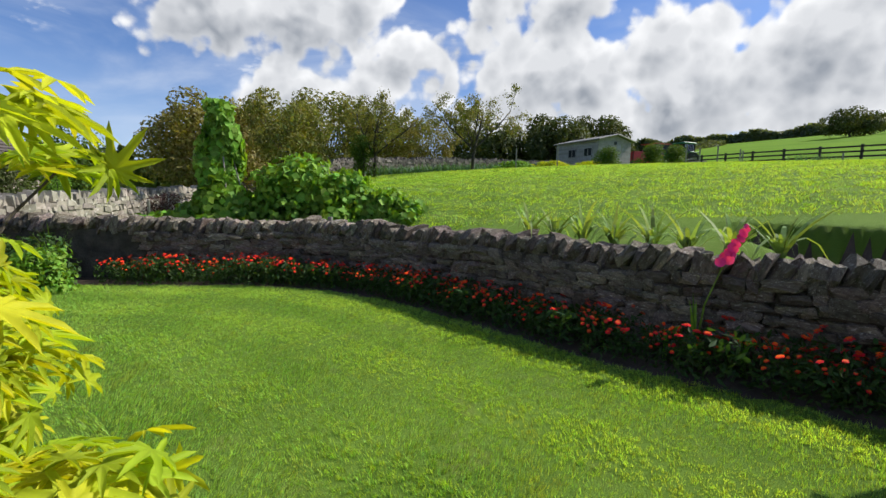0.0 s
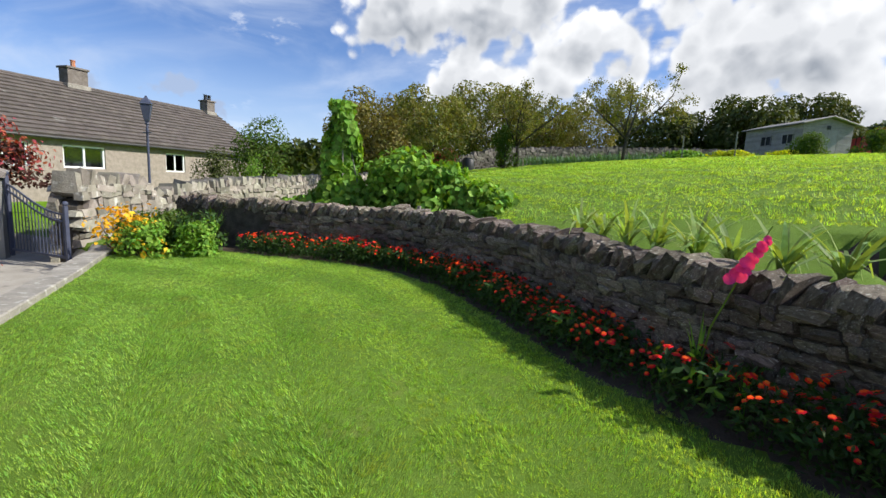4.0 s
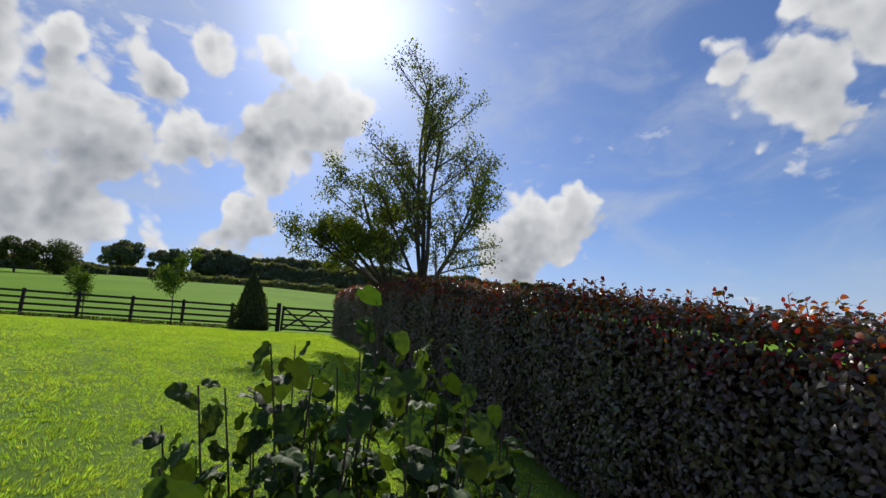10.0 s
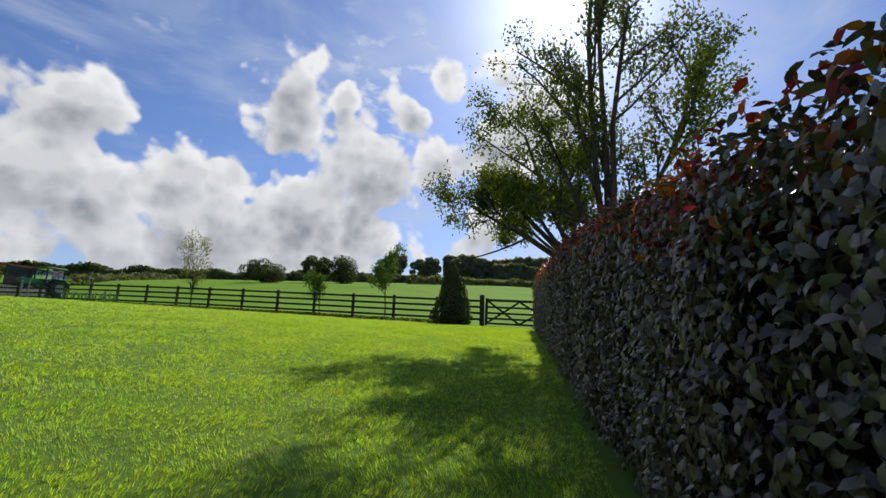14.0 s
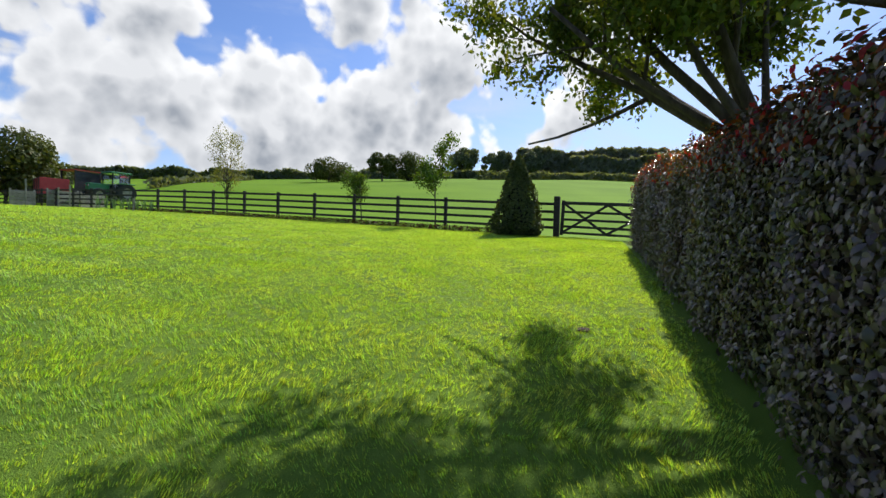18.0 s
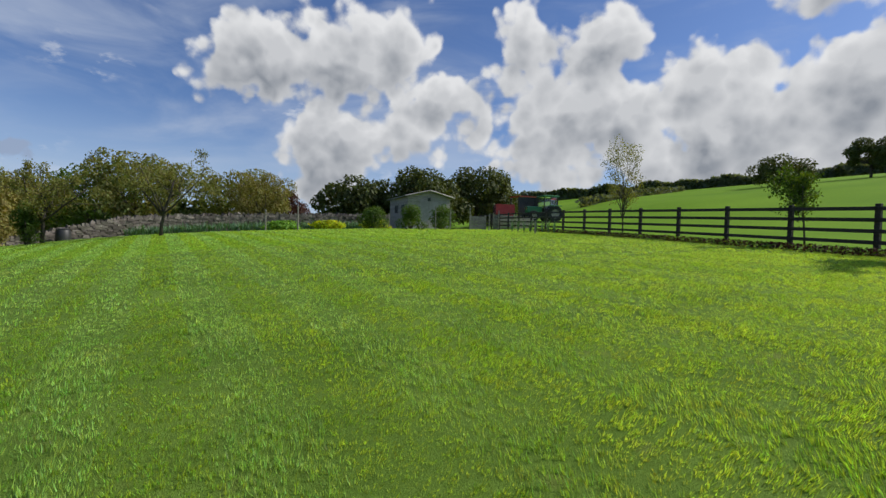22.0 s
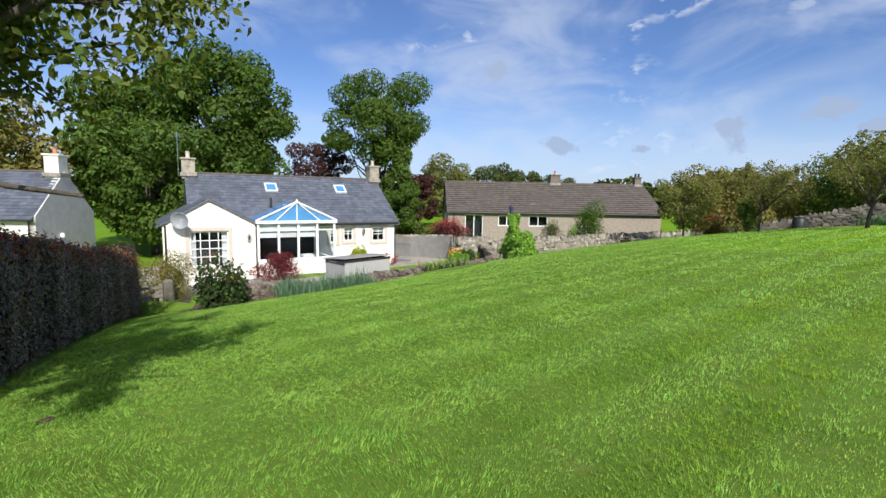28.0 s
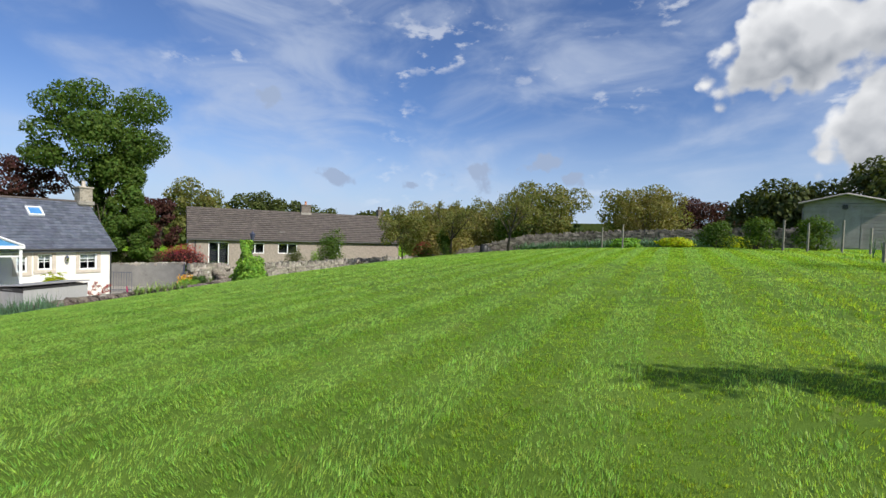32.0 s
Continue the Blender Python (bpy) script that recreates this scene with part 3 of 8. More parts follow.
# ---------- ground ----------
def spread(lo, hi, step, far_lo, far_hi, grow=1.22):
    mid = list(np.arange(lo, hi + 1e-6, step))
    d, v, right = step, hi, []
    while v < far_hi:
        d *= grow
        v += d
        right.append(v)
    d, v, left = step, lo, []
    while v > far_lo:
        d *= grow
        v -= d
        left.append(v)
    return np.array(left[::-1] + mid + right)


def build_ground():
    xs = np.r_[spread(-10, 6, 0.09, -1500, 6.01, 1.14)[:-1], np.arange(6.1, 26, 0.28), spread(26, 26.3, 0.3, 25.9, 1500, 1.14)[2:]]
    ys = np.r_[spread(-4, 8.5, 0.09, -1500, 8.51, 1.14)[:-1], np.arange(8.6, 26, 0.3), spread(26, 26.3, 0.3, 25.9, 1500, 1.14)[2:]]
    X, Y = np.meshgrid(xs, ys, indexing="ij")
    Z = ground_height(X, Y)
    n, m = X.shape
    idx = np.arange(n * m).reshape(n, m)
    faces = np.stack([idx[:-1, :-1], idx[1:, :-1], idx[1:, 1:], idx[:-1, 1:]], -1).reshape(-1, 4)
    V = np.stack([X, Y, Z], -1).reshape(-1, 3)
    ob = tri_mesh("ground", V, faces, M_GRASS)
    me = ob.data
    me.materials.append(M_SOIL)
    me.materials.append(M_PAVE)
    me.materials.append(M_MEADOW)
    c = V[faces].mean(1)
    s, a = nearest(c[:, 0], c[:, 1], BORDER)
    kind = np.zeros(len(faces), np.int32)
    ds, da = nearest(c[:, 0], c[:, 1], np.array([(-3.0, -0.6), (2.0, -2.0), (8.1, -2.3), (14.1, 2.7), (20.8, 6.5)]))
    fs = (c[:, 0] - FENCE_A[0]) * -(FENCE_B - FENCE_A)[1] + (c[:, 1] - FENCE_A[1]) * (FENCE_B - FENCE_A)[0]
    kind[(np.abs(ds) > 13.5) | (fs < 0)] = 3
    wob = 0.06 * np.sin(c[:, 0] * 7) * np.sin(c[:, 1] * 6)
    kind[(s > -0.78 + wob) & (s < np.where((c[:, 0] > 0.2) | (c[:, 0] < -3.7), 1.78, 0.2)) & (c[:, 0] > -9.4) & (c[:, 0] < 6.1) & (c[:, 1] > -3.0) & ~((s < 0) & (c[:, 0] > 0.9))] = 1
    sk, ak = nearest(c[:, 0], c[:, 1], KERB_LINE)
    kind[(sk > -0.05) & (s < -0.1) & (c[:, 0] > -20) & (c[:, 1] > -14)] = 2
    kind[(c[:, 0] * 0.42 - c[:, 1] * 0.78 > 1.3) & (s < -0.2) & (c[:, 0] < 3.2) & (c[:, 0] > -9) & (c[:, 1] > -9)] = 2
    kind[(s < -0.1) & (s > -1.75) & (c[:, 0] > 1.3) & (c[:, 0] < 4.9) & (c[:, 1] > -3.6) & (c[:, 1] < 1.1)] = 1
    me.polygons.foreach_set("material_index", kind)
    me.polygons.foreach_set("use_smooth", np.ones(len(faces), bool))
    return tagged(ob, "mown green lawn and pasture rising to the hills", "ground", kind="structure")


ground = build_ground()


def gz(x, y):
    return float(ground_height(np.array([x]), np.array([y]))[0])


# ---------- dry-stone walls ----------
def stone_mesh(name, rng, rough=0.11):
    """A split rubble stone of about unit size: blunt corners, hollows and humps."""
    bm = bmesh.new()
    bmesh.ops.create_cube(bm, size=1)
    bmesh.ops.subdivide_edges(bm, edges=bm.edges[:], cuts=1, use_grid_fill=True)
    skew = [rng.uniform(-0.22, 0.22) for _ in range(4)]
    for v in bm.verts:
        q = v.co
        corner = (abs(q.x) > 0.4) + (abs(q.y) > 0.4) + (abs(q.z) > 0.4)
        q *= (1.06, 1.0, 0.93, 0.83)[corner]
        q.x += skew[0] * q.z + skew[1] * q.y
        q.z += skew[2] * q.x * 0.6
        v.co = q + Vector([rng.uniform(-rough, rough) for _ in range(3)])
    bmesh.ops.triangulate(bm, faces=bm.faces[:])
    me = bpy.data.meshes.new(name)
    bm.to_mesh(me)
    bm.free()
    me.materials.append(M_STONE)
    return me


rs = random.Random(7)
STONES = [stone_mesh("stone", rs) for _ in range(22)]


def rock_mesh(name, seed):
    """A craggy block for the heavy coping by the opening."""
    from_ = random.Random(seed)
    bm = bmesh.new()
    bmesh.ops.create_icosphere(bm, subdivisions=3, radius=0.62)
    dirs = [(Vector([from_.gauss(0, 1) for _ in range(3)]).normalized(), from_.uniform(0.27, 0.46)) for _ in range(17)]
    ph = [from_.uniform(0, 6) for _ in range(6)]
    for v in bm.verts:
        q = v.co
        for d, lim in dirs:
            over = q.dot(d) - lim
            if over > 0:
                q = q - d * over
        n = 0.05 * math.sin(q.x * 9 + ph[0]) * math.sin(q.y * 8 + ph[1]) + 0.05 * math.sin(q.z * 15 + ph[2] + q.x * 6) * math.sin(q.y * 13 + ph[3]) + from_.uniform(-0.03, 0.03)
        v.co = q * (1 + n)
    me = bpy.data.meshes.new(name)
    bm.to_mesh(me)
    bm.free()
    me.materials.append(M_STONE)
    return me


ROCKS = [rock_mesh("rock", 900 + k) for k in range(9)]


def wall_core(name, line, zb, zt, thick, material, label=""):
    """A solid wall body along a line; zb and zt give bottom and top at each point."""
    n = len(line)
    V, F = [], []
    for i, p in enumerate(line):
        a, b = line[max(i - 1, 0)], line[min(i + 1, n - 1)]
        d = (b - a)[:2] / np.hypot(*(b - a)[:2])
        q = np.array((-d[1], d[0])) * thick / 2
        V += [(p[0] + q[0], p[1] + q[1], zb[i]), (p[0] + q[0] * 0.85, p[1] + q[1] * 0.85, zt[i]), (p[0] - q[0] * 0.85, p[1] - q[1] * 0.85, zt[i]), (p[0] - q[0], p[1] - q[1], zb[i])]
        if i:
            k = 4 * i
            for j in range(3):
                F.append((k - 4 + j, k + j, k + j + 1, k - 4 + j + 1))
    F += [(0, 1, 2, 3), (4 * n - 1, 4 * n - 2, 4 * n - 3, 4 * n - 4)]
    return tagged(link_mesh(name, V, F, material), label or "dry-stone garden wall of rough grey limestone", "wall", kind="structure")


def line_at(line, s):
    run = np.r_[0, np.cumsum(np.hypot(*np.diff(line[:, :2], axis=0).T))]
    x, y = np.interp(s, run, line[:, 0]), np.interp(s, run, line[:, 1])
    e = 0.15
    dx = np.interp(s + e, run, line[:, 0]) - np.interp(s - e, run, line[:, 0])
    dy = np.interp(s + e, run, line[:, 1]) - np.interp(s - e, run, line[:, 1])
    return x, y, math.atan2(dy, dx), run[-1]


def wall_top(s, total):
    """Top of the stone courses, under the coping, of the garden wall."""
    return 0.63 + 0.025 * math.sin(s * 1.7) + 0.20 * float(smooth01(np.array((s - total + 3.6) / 3.6)))


def build_garden_wall():
    line = WALL_LINE
    run = np.r_[0, np.cumsum(np.hypot(*np.diff(line, axis=0).T))]
    total = run[-1]
    zt = [wall_top(s, total) for s in run]
    zb = [-0.35] * len(run)
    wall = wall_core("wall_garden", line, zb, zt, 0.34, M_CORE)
    rng = random.Random(3)
    # coping stones on edge, leaning; heavier blocks towards the opening
    s = 0.05
    while s < total - 0.05:
        big = s > total - 1.5
        w = rng.uniform(0.12, 0.22) if big else rng.uniform(0.06, 0.13)
        w = min(w, total - s)
        x, y, ang, _ = line_at(line, s + w / 2)
        h = rng.uniform(0.18, 0.29) if big else rng.uniform(0.14, 0.24)
        ob = new("coping_stone", rng.choice(ROCKS if big else STONES))
        z = wall_top(s, total) + h * (0.30 if big else 0.40)
        lean = 8 + rng.uniform(-14, 22) if big else 25 + rng.uniform(-12, 14)
        ob.matrix_basis = pose(x, y, z, rng.uniform(-9, 9), lean, math.degrees(ang) + rng.uniform(-12, 12)) @ Matrix.Diagonal((w * (1.55 if big else 1.12), rng.uniform(0.46, 0.6) if big else rng.uniform(0.34, 0.44), h * (1.35 if big else 1.15), 1))
        ob.parent = wall
        s += w * 0.98
    for k in range(46):
        s = total - 1.7 + 1.65 * rng.random()
        x, y, ang, _ = line_at(line, s)
        side = rng.uniform(-0.2, 0.2)
        ob = new("coping_stone", rng.choice(ROCKS))
        r = rng.uniform(0.10, 0.24)
        ob.matrix_basis = pose(x - math.sin(ang) * side, y + math.cos(ang) * side, wall_top(s, total) + rng.uniform(-0.02, 0.12), rng.uniform(0, 360), rng.uniform(0, 360), rng.uniform(0, 360)) @ Matrix.Diagonal((r * 1.5, r * 1.2, r, 1))
        ob.parent = wall
    # face stones on the garden side, and the field side near the opening
    for side, s0, s1 in ((-1, 2.0, total), (1, total - 8.0, total)):
        z_row = -0.04 if side < 0 else 0.42
        while z_row < 0.86:
            hh = rng.uniform(0.055, 0.105)
            s = s0 + rng.uniform(-0.1, 0.2)
            while s < s1 - 0.06:
                w = rng.choice((rng.uniform(0.07, 0.12), rng.uniform(0.10, 0.18), rng.uniform(0.15, 0.28)))
                w = min(w, s1 - s)
                if z_row + hh * 0.6 < wall_top(s, total):
                    x, y, ang, _ = line_at(line, s + w / 2)
                    off = 0.150 * side
                    rise = 0.025 * math.sin(s * 2.1 + z_row * 9)
                    ob = new("stone", rng.choice(STONES))
                    ob.matrix_basis = pose(x - math.sin(ang) * off, y + math.cos(ang) * off, z_row + hh / 2 + rise + rng.uniform(-0.015, 0.015), rng.uniform(-8, 8), rng.uniform(-9, 9), math.degrees(ang) + rng.uniform(-7, 7)) @ Matrix.Diagonal((w * 1.08, rng.uniform(0.10, 0.20), hh * rng.uniform(0.9, 1.3), 1))
                    ob.parent = wall
                s += w
            z_row += hh * 0.97
    # squared end of the wall
    x, y, ang, _ = line_at(line, total - 0.1)
    for k in range(6):
        ob = new("quoin", ROCKS[k])
        ob.matrix_basis = pose(x - 0.02 * math.cos(ang), y - 0.02 * math.sin(ang), 0.10 + k * 0.14, 0, 0, math.degrees(ang) + 90 * (k % 2) + rng.uniform(-8, 8)) @ Matrix.Diagonal((rng.uniform(0.36, 0.44), 0.36, 0.155, 1))
        ob.parent = wall
    return wall


def joined_stones(name, line, top, bottom, thick, seed, parent, courses=0.13, coping=True, crest=(0.16, 0.40)):
    """Many rough stones in one mesh for walls seen from afar."""
    rng = random.Random(seed)
    base = [(-.5, -.5, -.5), (.5, -.5, -.5), (.5, .5, -.5), (-.5, .5, -.5), (-.42, -.42, .5), (.42, -.42, .5), (.42, .42, .5), (-.42, .42, .5)]
    quads = [(0, 3, 2, 1), (4, 5, 6, 7), (0, 1, 5, 4), (1, 2, 6, 5), (2, 3, 7, 6), (3, 0, 4, 7)]
    V, F = [], []
    total = line_at(line, 0)[3]
    tallest = max(top(q[0], q[1]) - bottom(q[0], q[1]) for q in line)

    def put(x, y, z, ang, sx, sy, sz, lean=0.0):
        m = pose(x, y, z, rng.uniform(-5, 5), lean, math.degrees(ang) + rng.uniform(-6, 6))
        k = len(V)
        for v in base:
            q = Vector((v[0] * sx, v[1] * sy, v[2] * sz)) * 1.0
            q += Vector([rng.uniform(-0.14, 0.14) * d for d in (sx, sy, sz)])
            V.append(m @ q)
        F.extend([tuple(k + i for i in q) for q in quads])

    for side in (-1, 1):
        level = 0.0
        while level < tallest:
            hh = rng.uniform(0.75, 1.3) * courses
            s = rng.uniform(-0.2, 0.0)
            while s < total:
                w = rng.choice((rng.uniform(0.12, 0.22), rng.uniform(0.2, 0.4), rng.uniform(0.3, 0.55)))
                mid_s = min(max(s + w / 2, 0), total)
                x, y, ang, _ = line_at(line, mid_s)
                zb, zt = bottom(x, y), top(x, y)
                if zb + level < zt:
                    put(x - math.sin(ang) * thick / 2 * side, y + math.cos(ang) * thick / 2 * side, zb + level + hh / 2 + rng.uniform(-0.02, 0.02), ang, w * 1.02, rng.uniform(0.12, 0.2), hh * rng.uniform(0.9, 1.15), rng.uniform(-6, 6))
                s += w
            level += hh
    if coping:
        s = 0.0
        while s < total:
            w = rng.uniform(0.12, 0.26)
            x, y, ang, _ = line_at(line, min(s + w / 2, total))
            put(x, y, top(x, y) + crest[0] * 0.5, ang, w, thick * rng.uniform(0.9, 1.2), rng.uniform(*crest), 15 + rng.uniform(-14, 14))
            s += w
    return link_mesh(name, V, F, M_STONE_J, parent)


def boundary_wall(name, pts, height, seed, label, stone=None):
    line = curve_pts(pts, 0.5)
    zg = ground_height(line[:, 0], line[:, 1])
    core = wall_core(name, line, list(zg - 0.3), list(zg + height - 0.02), 0.40, M_CORE, label)
    st = joined_stones("wall_stones", line, lambda x, y: gz(x, y) + height, lambda x, y: gz(x, y) - 0.05, 0.40, seed, core)
    if stone:
        st.data.materials[0] = stone
    st["kind"] = "stuff"
    return core


garden_wall = build_garden_wall()
boundary_wall("wall_boundary", [(-10.6, 4.3), (-11.6, 6.0), (-12.6, 9.0), (-13.6, 12.5), (-14.4, 16.0), (-14.2, 20.0)], 1.0, 11, "pale rubble stone boundary wall with upright coping")
boundary_wall("wall_back", [(-14.2, 20.2), (-12.5, 25.0), (-9.0, 30.5), (-5.0, 34.0), (0.0, 37.5), (4.5, 40.0), (8.0, 41.5)], 1.15, 12, "dark dry-stone wall behind the vegetable beds", M_STONE_DK)


# ---------- foliage ----------
def leaf_arrays(P, D, size, rng, aspect=0.55, fold=0.25, droop=0.3):
    """Folded pointed leaves at points P, facing roughly along D. Gives vertices and triangles."""
    n = len(P)
    D = D / np.maximum(np.linalg.norm(D, axis=1, keepdims=True), 1e-6)
    R = rng.normal(size=(n, 3))
    A = R - (R * D).sum(1, keepdims=True) * D
    A[:, 2] -= droop
    A /= np.maximum(np.linalg.norm(A, axis=1, keepdims=True), 1e-6)
    B = np.cross(D, A)
    B /= np.maximum(np.linalg.norm(B, axis=1, keepdims=True), 1e-6)
    L = (size * rng.uniform(0.65, 1.25, n))[:, None]
    W = L * aspect * 0.5
    lift = D * L * fold * 0.35
    base, tip = P - A * L * 0.5, P + A * L * 0.5
    left, right = P + B * W + lift - A * L * 0.08, P - B * W + lift - A * L * 0.08
    V = np.stack([base, right, tip, left], 1).reshape(-1, 3)
    k = np.arange(n)[:, None] * 4
    F = np.concatenate([k + np.array([[0, 1, 2]]), k + np.array([[0, 2, 3]])], 1).reshape(-1, 3)
    return V, F


def stamp(tv, tf, P, D, size, rng, spin=True, droop=0.0):
    """Copies of a template (in its xy plane, normal z) set at points P facing D."""
    n, k = len(P), len(tv)
    D = D / np.maximum(np.linalg.norm(D, axis=1, keepdims=True), 1e-6)
    R = rng.normal(size=(n, 3))
    R[:, 2] -= droop
    A = R - (R * D).sum(1, keepdims=True) * D
    A /= np.maximum(np.linalg.norm(A, axis=1, keepdims=True), 1e-6)
    B = np.cross(D, A)
    s = (size * rng.uniform(0.7, 1.25, n))[:, None, None]
    tv = np.asarray(tv, float)
    V = P[:, None] + s * (tv[None, :, 0:1] * A[:, None] + tv[None, :, 1:2] * B[:, None] + tv[None, :, 2:3] * D[:, None])
    F = (np.arange(n) * k)[:, None, None] + np.asarray(tf)[None]
    return V.reshape(-1, 3), F.reshape(-1, np.asarray(tf).shape[1])


# an oval leaf folded along its rib, and a broad crinkled one
OVAL_V = [(-0.5, 0, 0), (-0.22, 0.25, 0.07), (-0.2, 0, -0.01), (-0.22, -0.25, 0.07), (0.2, 0.22, 0.05), (0.2, 0, -0.03), (0.2, -0.22, 0.05), (0.52, 0, -0.13)]
SMALL_V = [(-0.5, 0, 0), (-0.15, 0.25, 0.07), (-0.15, -0.25, 0.07), (0.22, 0.2, 0.04), (0.22, -0.2, 0.04), (0.52, 0, -0.13)]
SMALL_F = [(0, 2, 1), (1, 2, 4), (1, 4, 3), (3, 4, 5)]
OVAL_F = [(0, 2, 1), (0, 3, 2), (1, 2, 5), (1, 5, 4), (2, 3, 6), (2, 6, 5), (4, 5, 7), (5, 6, 7)]
BROAD_V, BROAD_F = [(0.0, 0.0, -0.05)], []
for k in range(16):
    a = 2 * math.pi * k / 16
    r = 0.46 * (1 + 0.28 * max(0.0, math.cos(a)) ** 3 - 0.22 * max(0.0, -math.cos(a)) ** 6)
    BROAD_V.append((0.62 * r * math.cos(a), 0.46 * r * math.sin(a), 0.05 * (1 if k % 4 in (1, 2) else -0.4) + 0.10 * abs(math.sin(a))))
for k in range(16):
    a = 2 * math.pi * (k + 0.5) / 16
    r = 0.48 * (1 + 0.30 * max(0.0, math.cos(a)) ** 3 - 0.22 * max(0.0, -math.cos(a)) ** 6) * (1.06 if k % 2 else 0.95)
    BROAD_V.append((1.2 * r * math.cos(a), 0.86 * r * math.sin(a), 0.09 * math.sin(k * 2.1) + 0.06 * abs(math.sin(a)) - 0.16 * max(0.0, math.cos(a)) ** 2))
for k in range(16):
    n_ = (k + 1) % 16
    BROAD_F += [(0, 1 + k, 1 + n_), (1 + k, 17 + k, 1 + n_), (17 + k, 17 + n_, 1 + n_)]


def branchy_tree(name, x, y, z, stems, label, leaf_m, n_leaves, leaf_size, seed, depth=3, kids=(3, 5), turn=38, rise=0.25, shrink=0.62, bare=0.25, group="", bark=None, clear=0.0):
    """A tree grown limb by limb, with leaves set along its outer twigs. stems: foot, direction, length, radius."""
    rng, nr = random.Random(seed), np.random.default_rng(seed)
    root = thing(name, x, y, z, 0, label, "tree", group)
    bm = bmesh.new()
    twigs = []

    def grow(p, d, L, r, left):
        pts, rad, q, way = [p.copy()], [r], p.copy(), d.normalized()
        steps = 4 if left else 3
        for k in range(steps):
            way = (way + Vector((rng.uniform(-1, 1), rng.uniform(-1, 1), rng.uniform(-0.6, 1))) * 0.13 + Vector((0, 0, rise * 0.25))).normalized()
            q = q + way * L / steps
            pts.append(q.copy())
            rad.append(r * (1 - 0.55 * (k + 1) / steps))
        tube(bm, pts, rad, 5 if left > 1 else 3)
        if left <= 1:
            twigs.append(pts)
        if left == 0:
            return
        n = rng.randint(*kids)
        for k in range(n):
            low_ = bare if left == depth else 0.12
            s = low_ + (1 - low_) * (k + rng.uniform(0.2, 1.0)) / n
            i = min(int(s * steps), steps - 1)
            at = pts[i].lerp(pts[i + 1], s * steps - i)
            if at.z < clear:
                continue
            base_way = (pts[i + 1] - pts[i]).normalized()
            ang = radians(turn * rng.uniform(0.6, 1.35))
            axis = base_way.cross(Vector((rng.uniform(-1, 1), rng.uniform(-1, 1), rng.uniform(-1, 1)))).normalized()
            way2 = Matrix.Rotation(ang, 3, axis) @ base_way
            grow(at, way2 + Vector((0, 0, rise * 0.5)), L * shrink * rng.uniform(0.7, 1.2) * (1.15 - 0.35 * s), rad[i] * 0.55, left - 1)

    for foot, way, L, r in stems:
        grow(Vector(foot), Vector(way), L, r, depth)
    part("trunk", bm, bark or M_BARK, root, smooth=True)
    T = np.array([[tuple(v) for v in t[:4]] for t in twigs])
    pick = nr.integers(0, len(T), n_leaves)
    s = nr.uniform(0.1, 3.0, n_leaves)
    i = np.minimum(s.astype(int), 2)
    fr = (s - i)[:, None]
    P = T[pick, i] * (1 - fr) + T[pick, i + 1] * fr + nr.normal(0, max(0.09, leaf_size * 0.9), (n_leaves, 3))
    P = P[P[:, 2] > clear]
    V, F = leaf_arrays(P, nr.normal(size=P.shape) + np.array((0, 0, 0.5)), leaf_size, nr, 0.6, 0.25, 0.7)
    tri_mesh("crown", V, F, leaf_m, root)
    return root


def clump_points(centres, radii, n, rng, shell=0.55):
    """Points in the outer part of many ellipsoid clumps, with outward directions."""
    w = np.array([r[0] * r[1] + r[0] * r[2] for r in radii])
    pick = rng.choice(len(centres), n, p=w / w.sum())
    d = rng.normal(size=(n, 3))
    d /= np.linalg.norm(d, axis=1, keepdims=True)
    r = rng.uniform(shell, 1.08, n)[:, None] ** 0.7
    P = np.array(centres)[pick] + d * r * np.array(radii)[pick]
    D = d + rng.normal(size=(n, 3)) * 0.55 + np.array((0, 0, 0.35))
    return P, D


def limb(bm, a, b, r0, r1, rng, bends=4, wob=0.06):
    a, b = Vector(a), Vector(b)
    L = (b - a).length
    pts, rad = [], []
    for k in range(bends + 1):
        s = k / bends
        off = Vector([rng.uniform(-1, 1) * wob * L * math.sin(math.pi * s) for _ in range(3)])
        pts.append(a.lerp(b, s) + off)
        rad.append(r0 + (r1 - r0) * s)
    tube(bm, pts, rad, 6)
    return pts


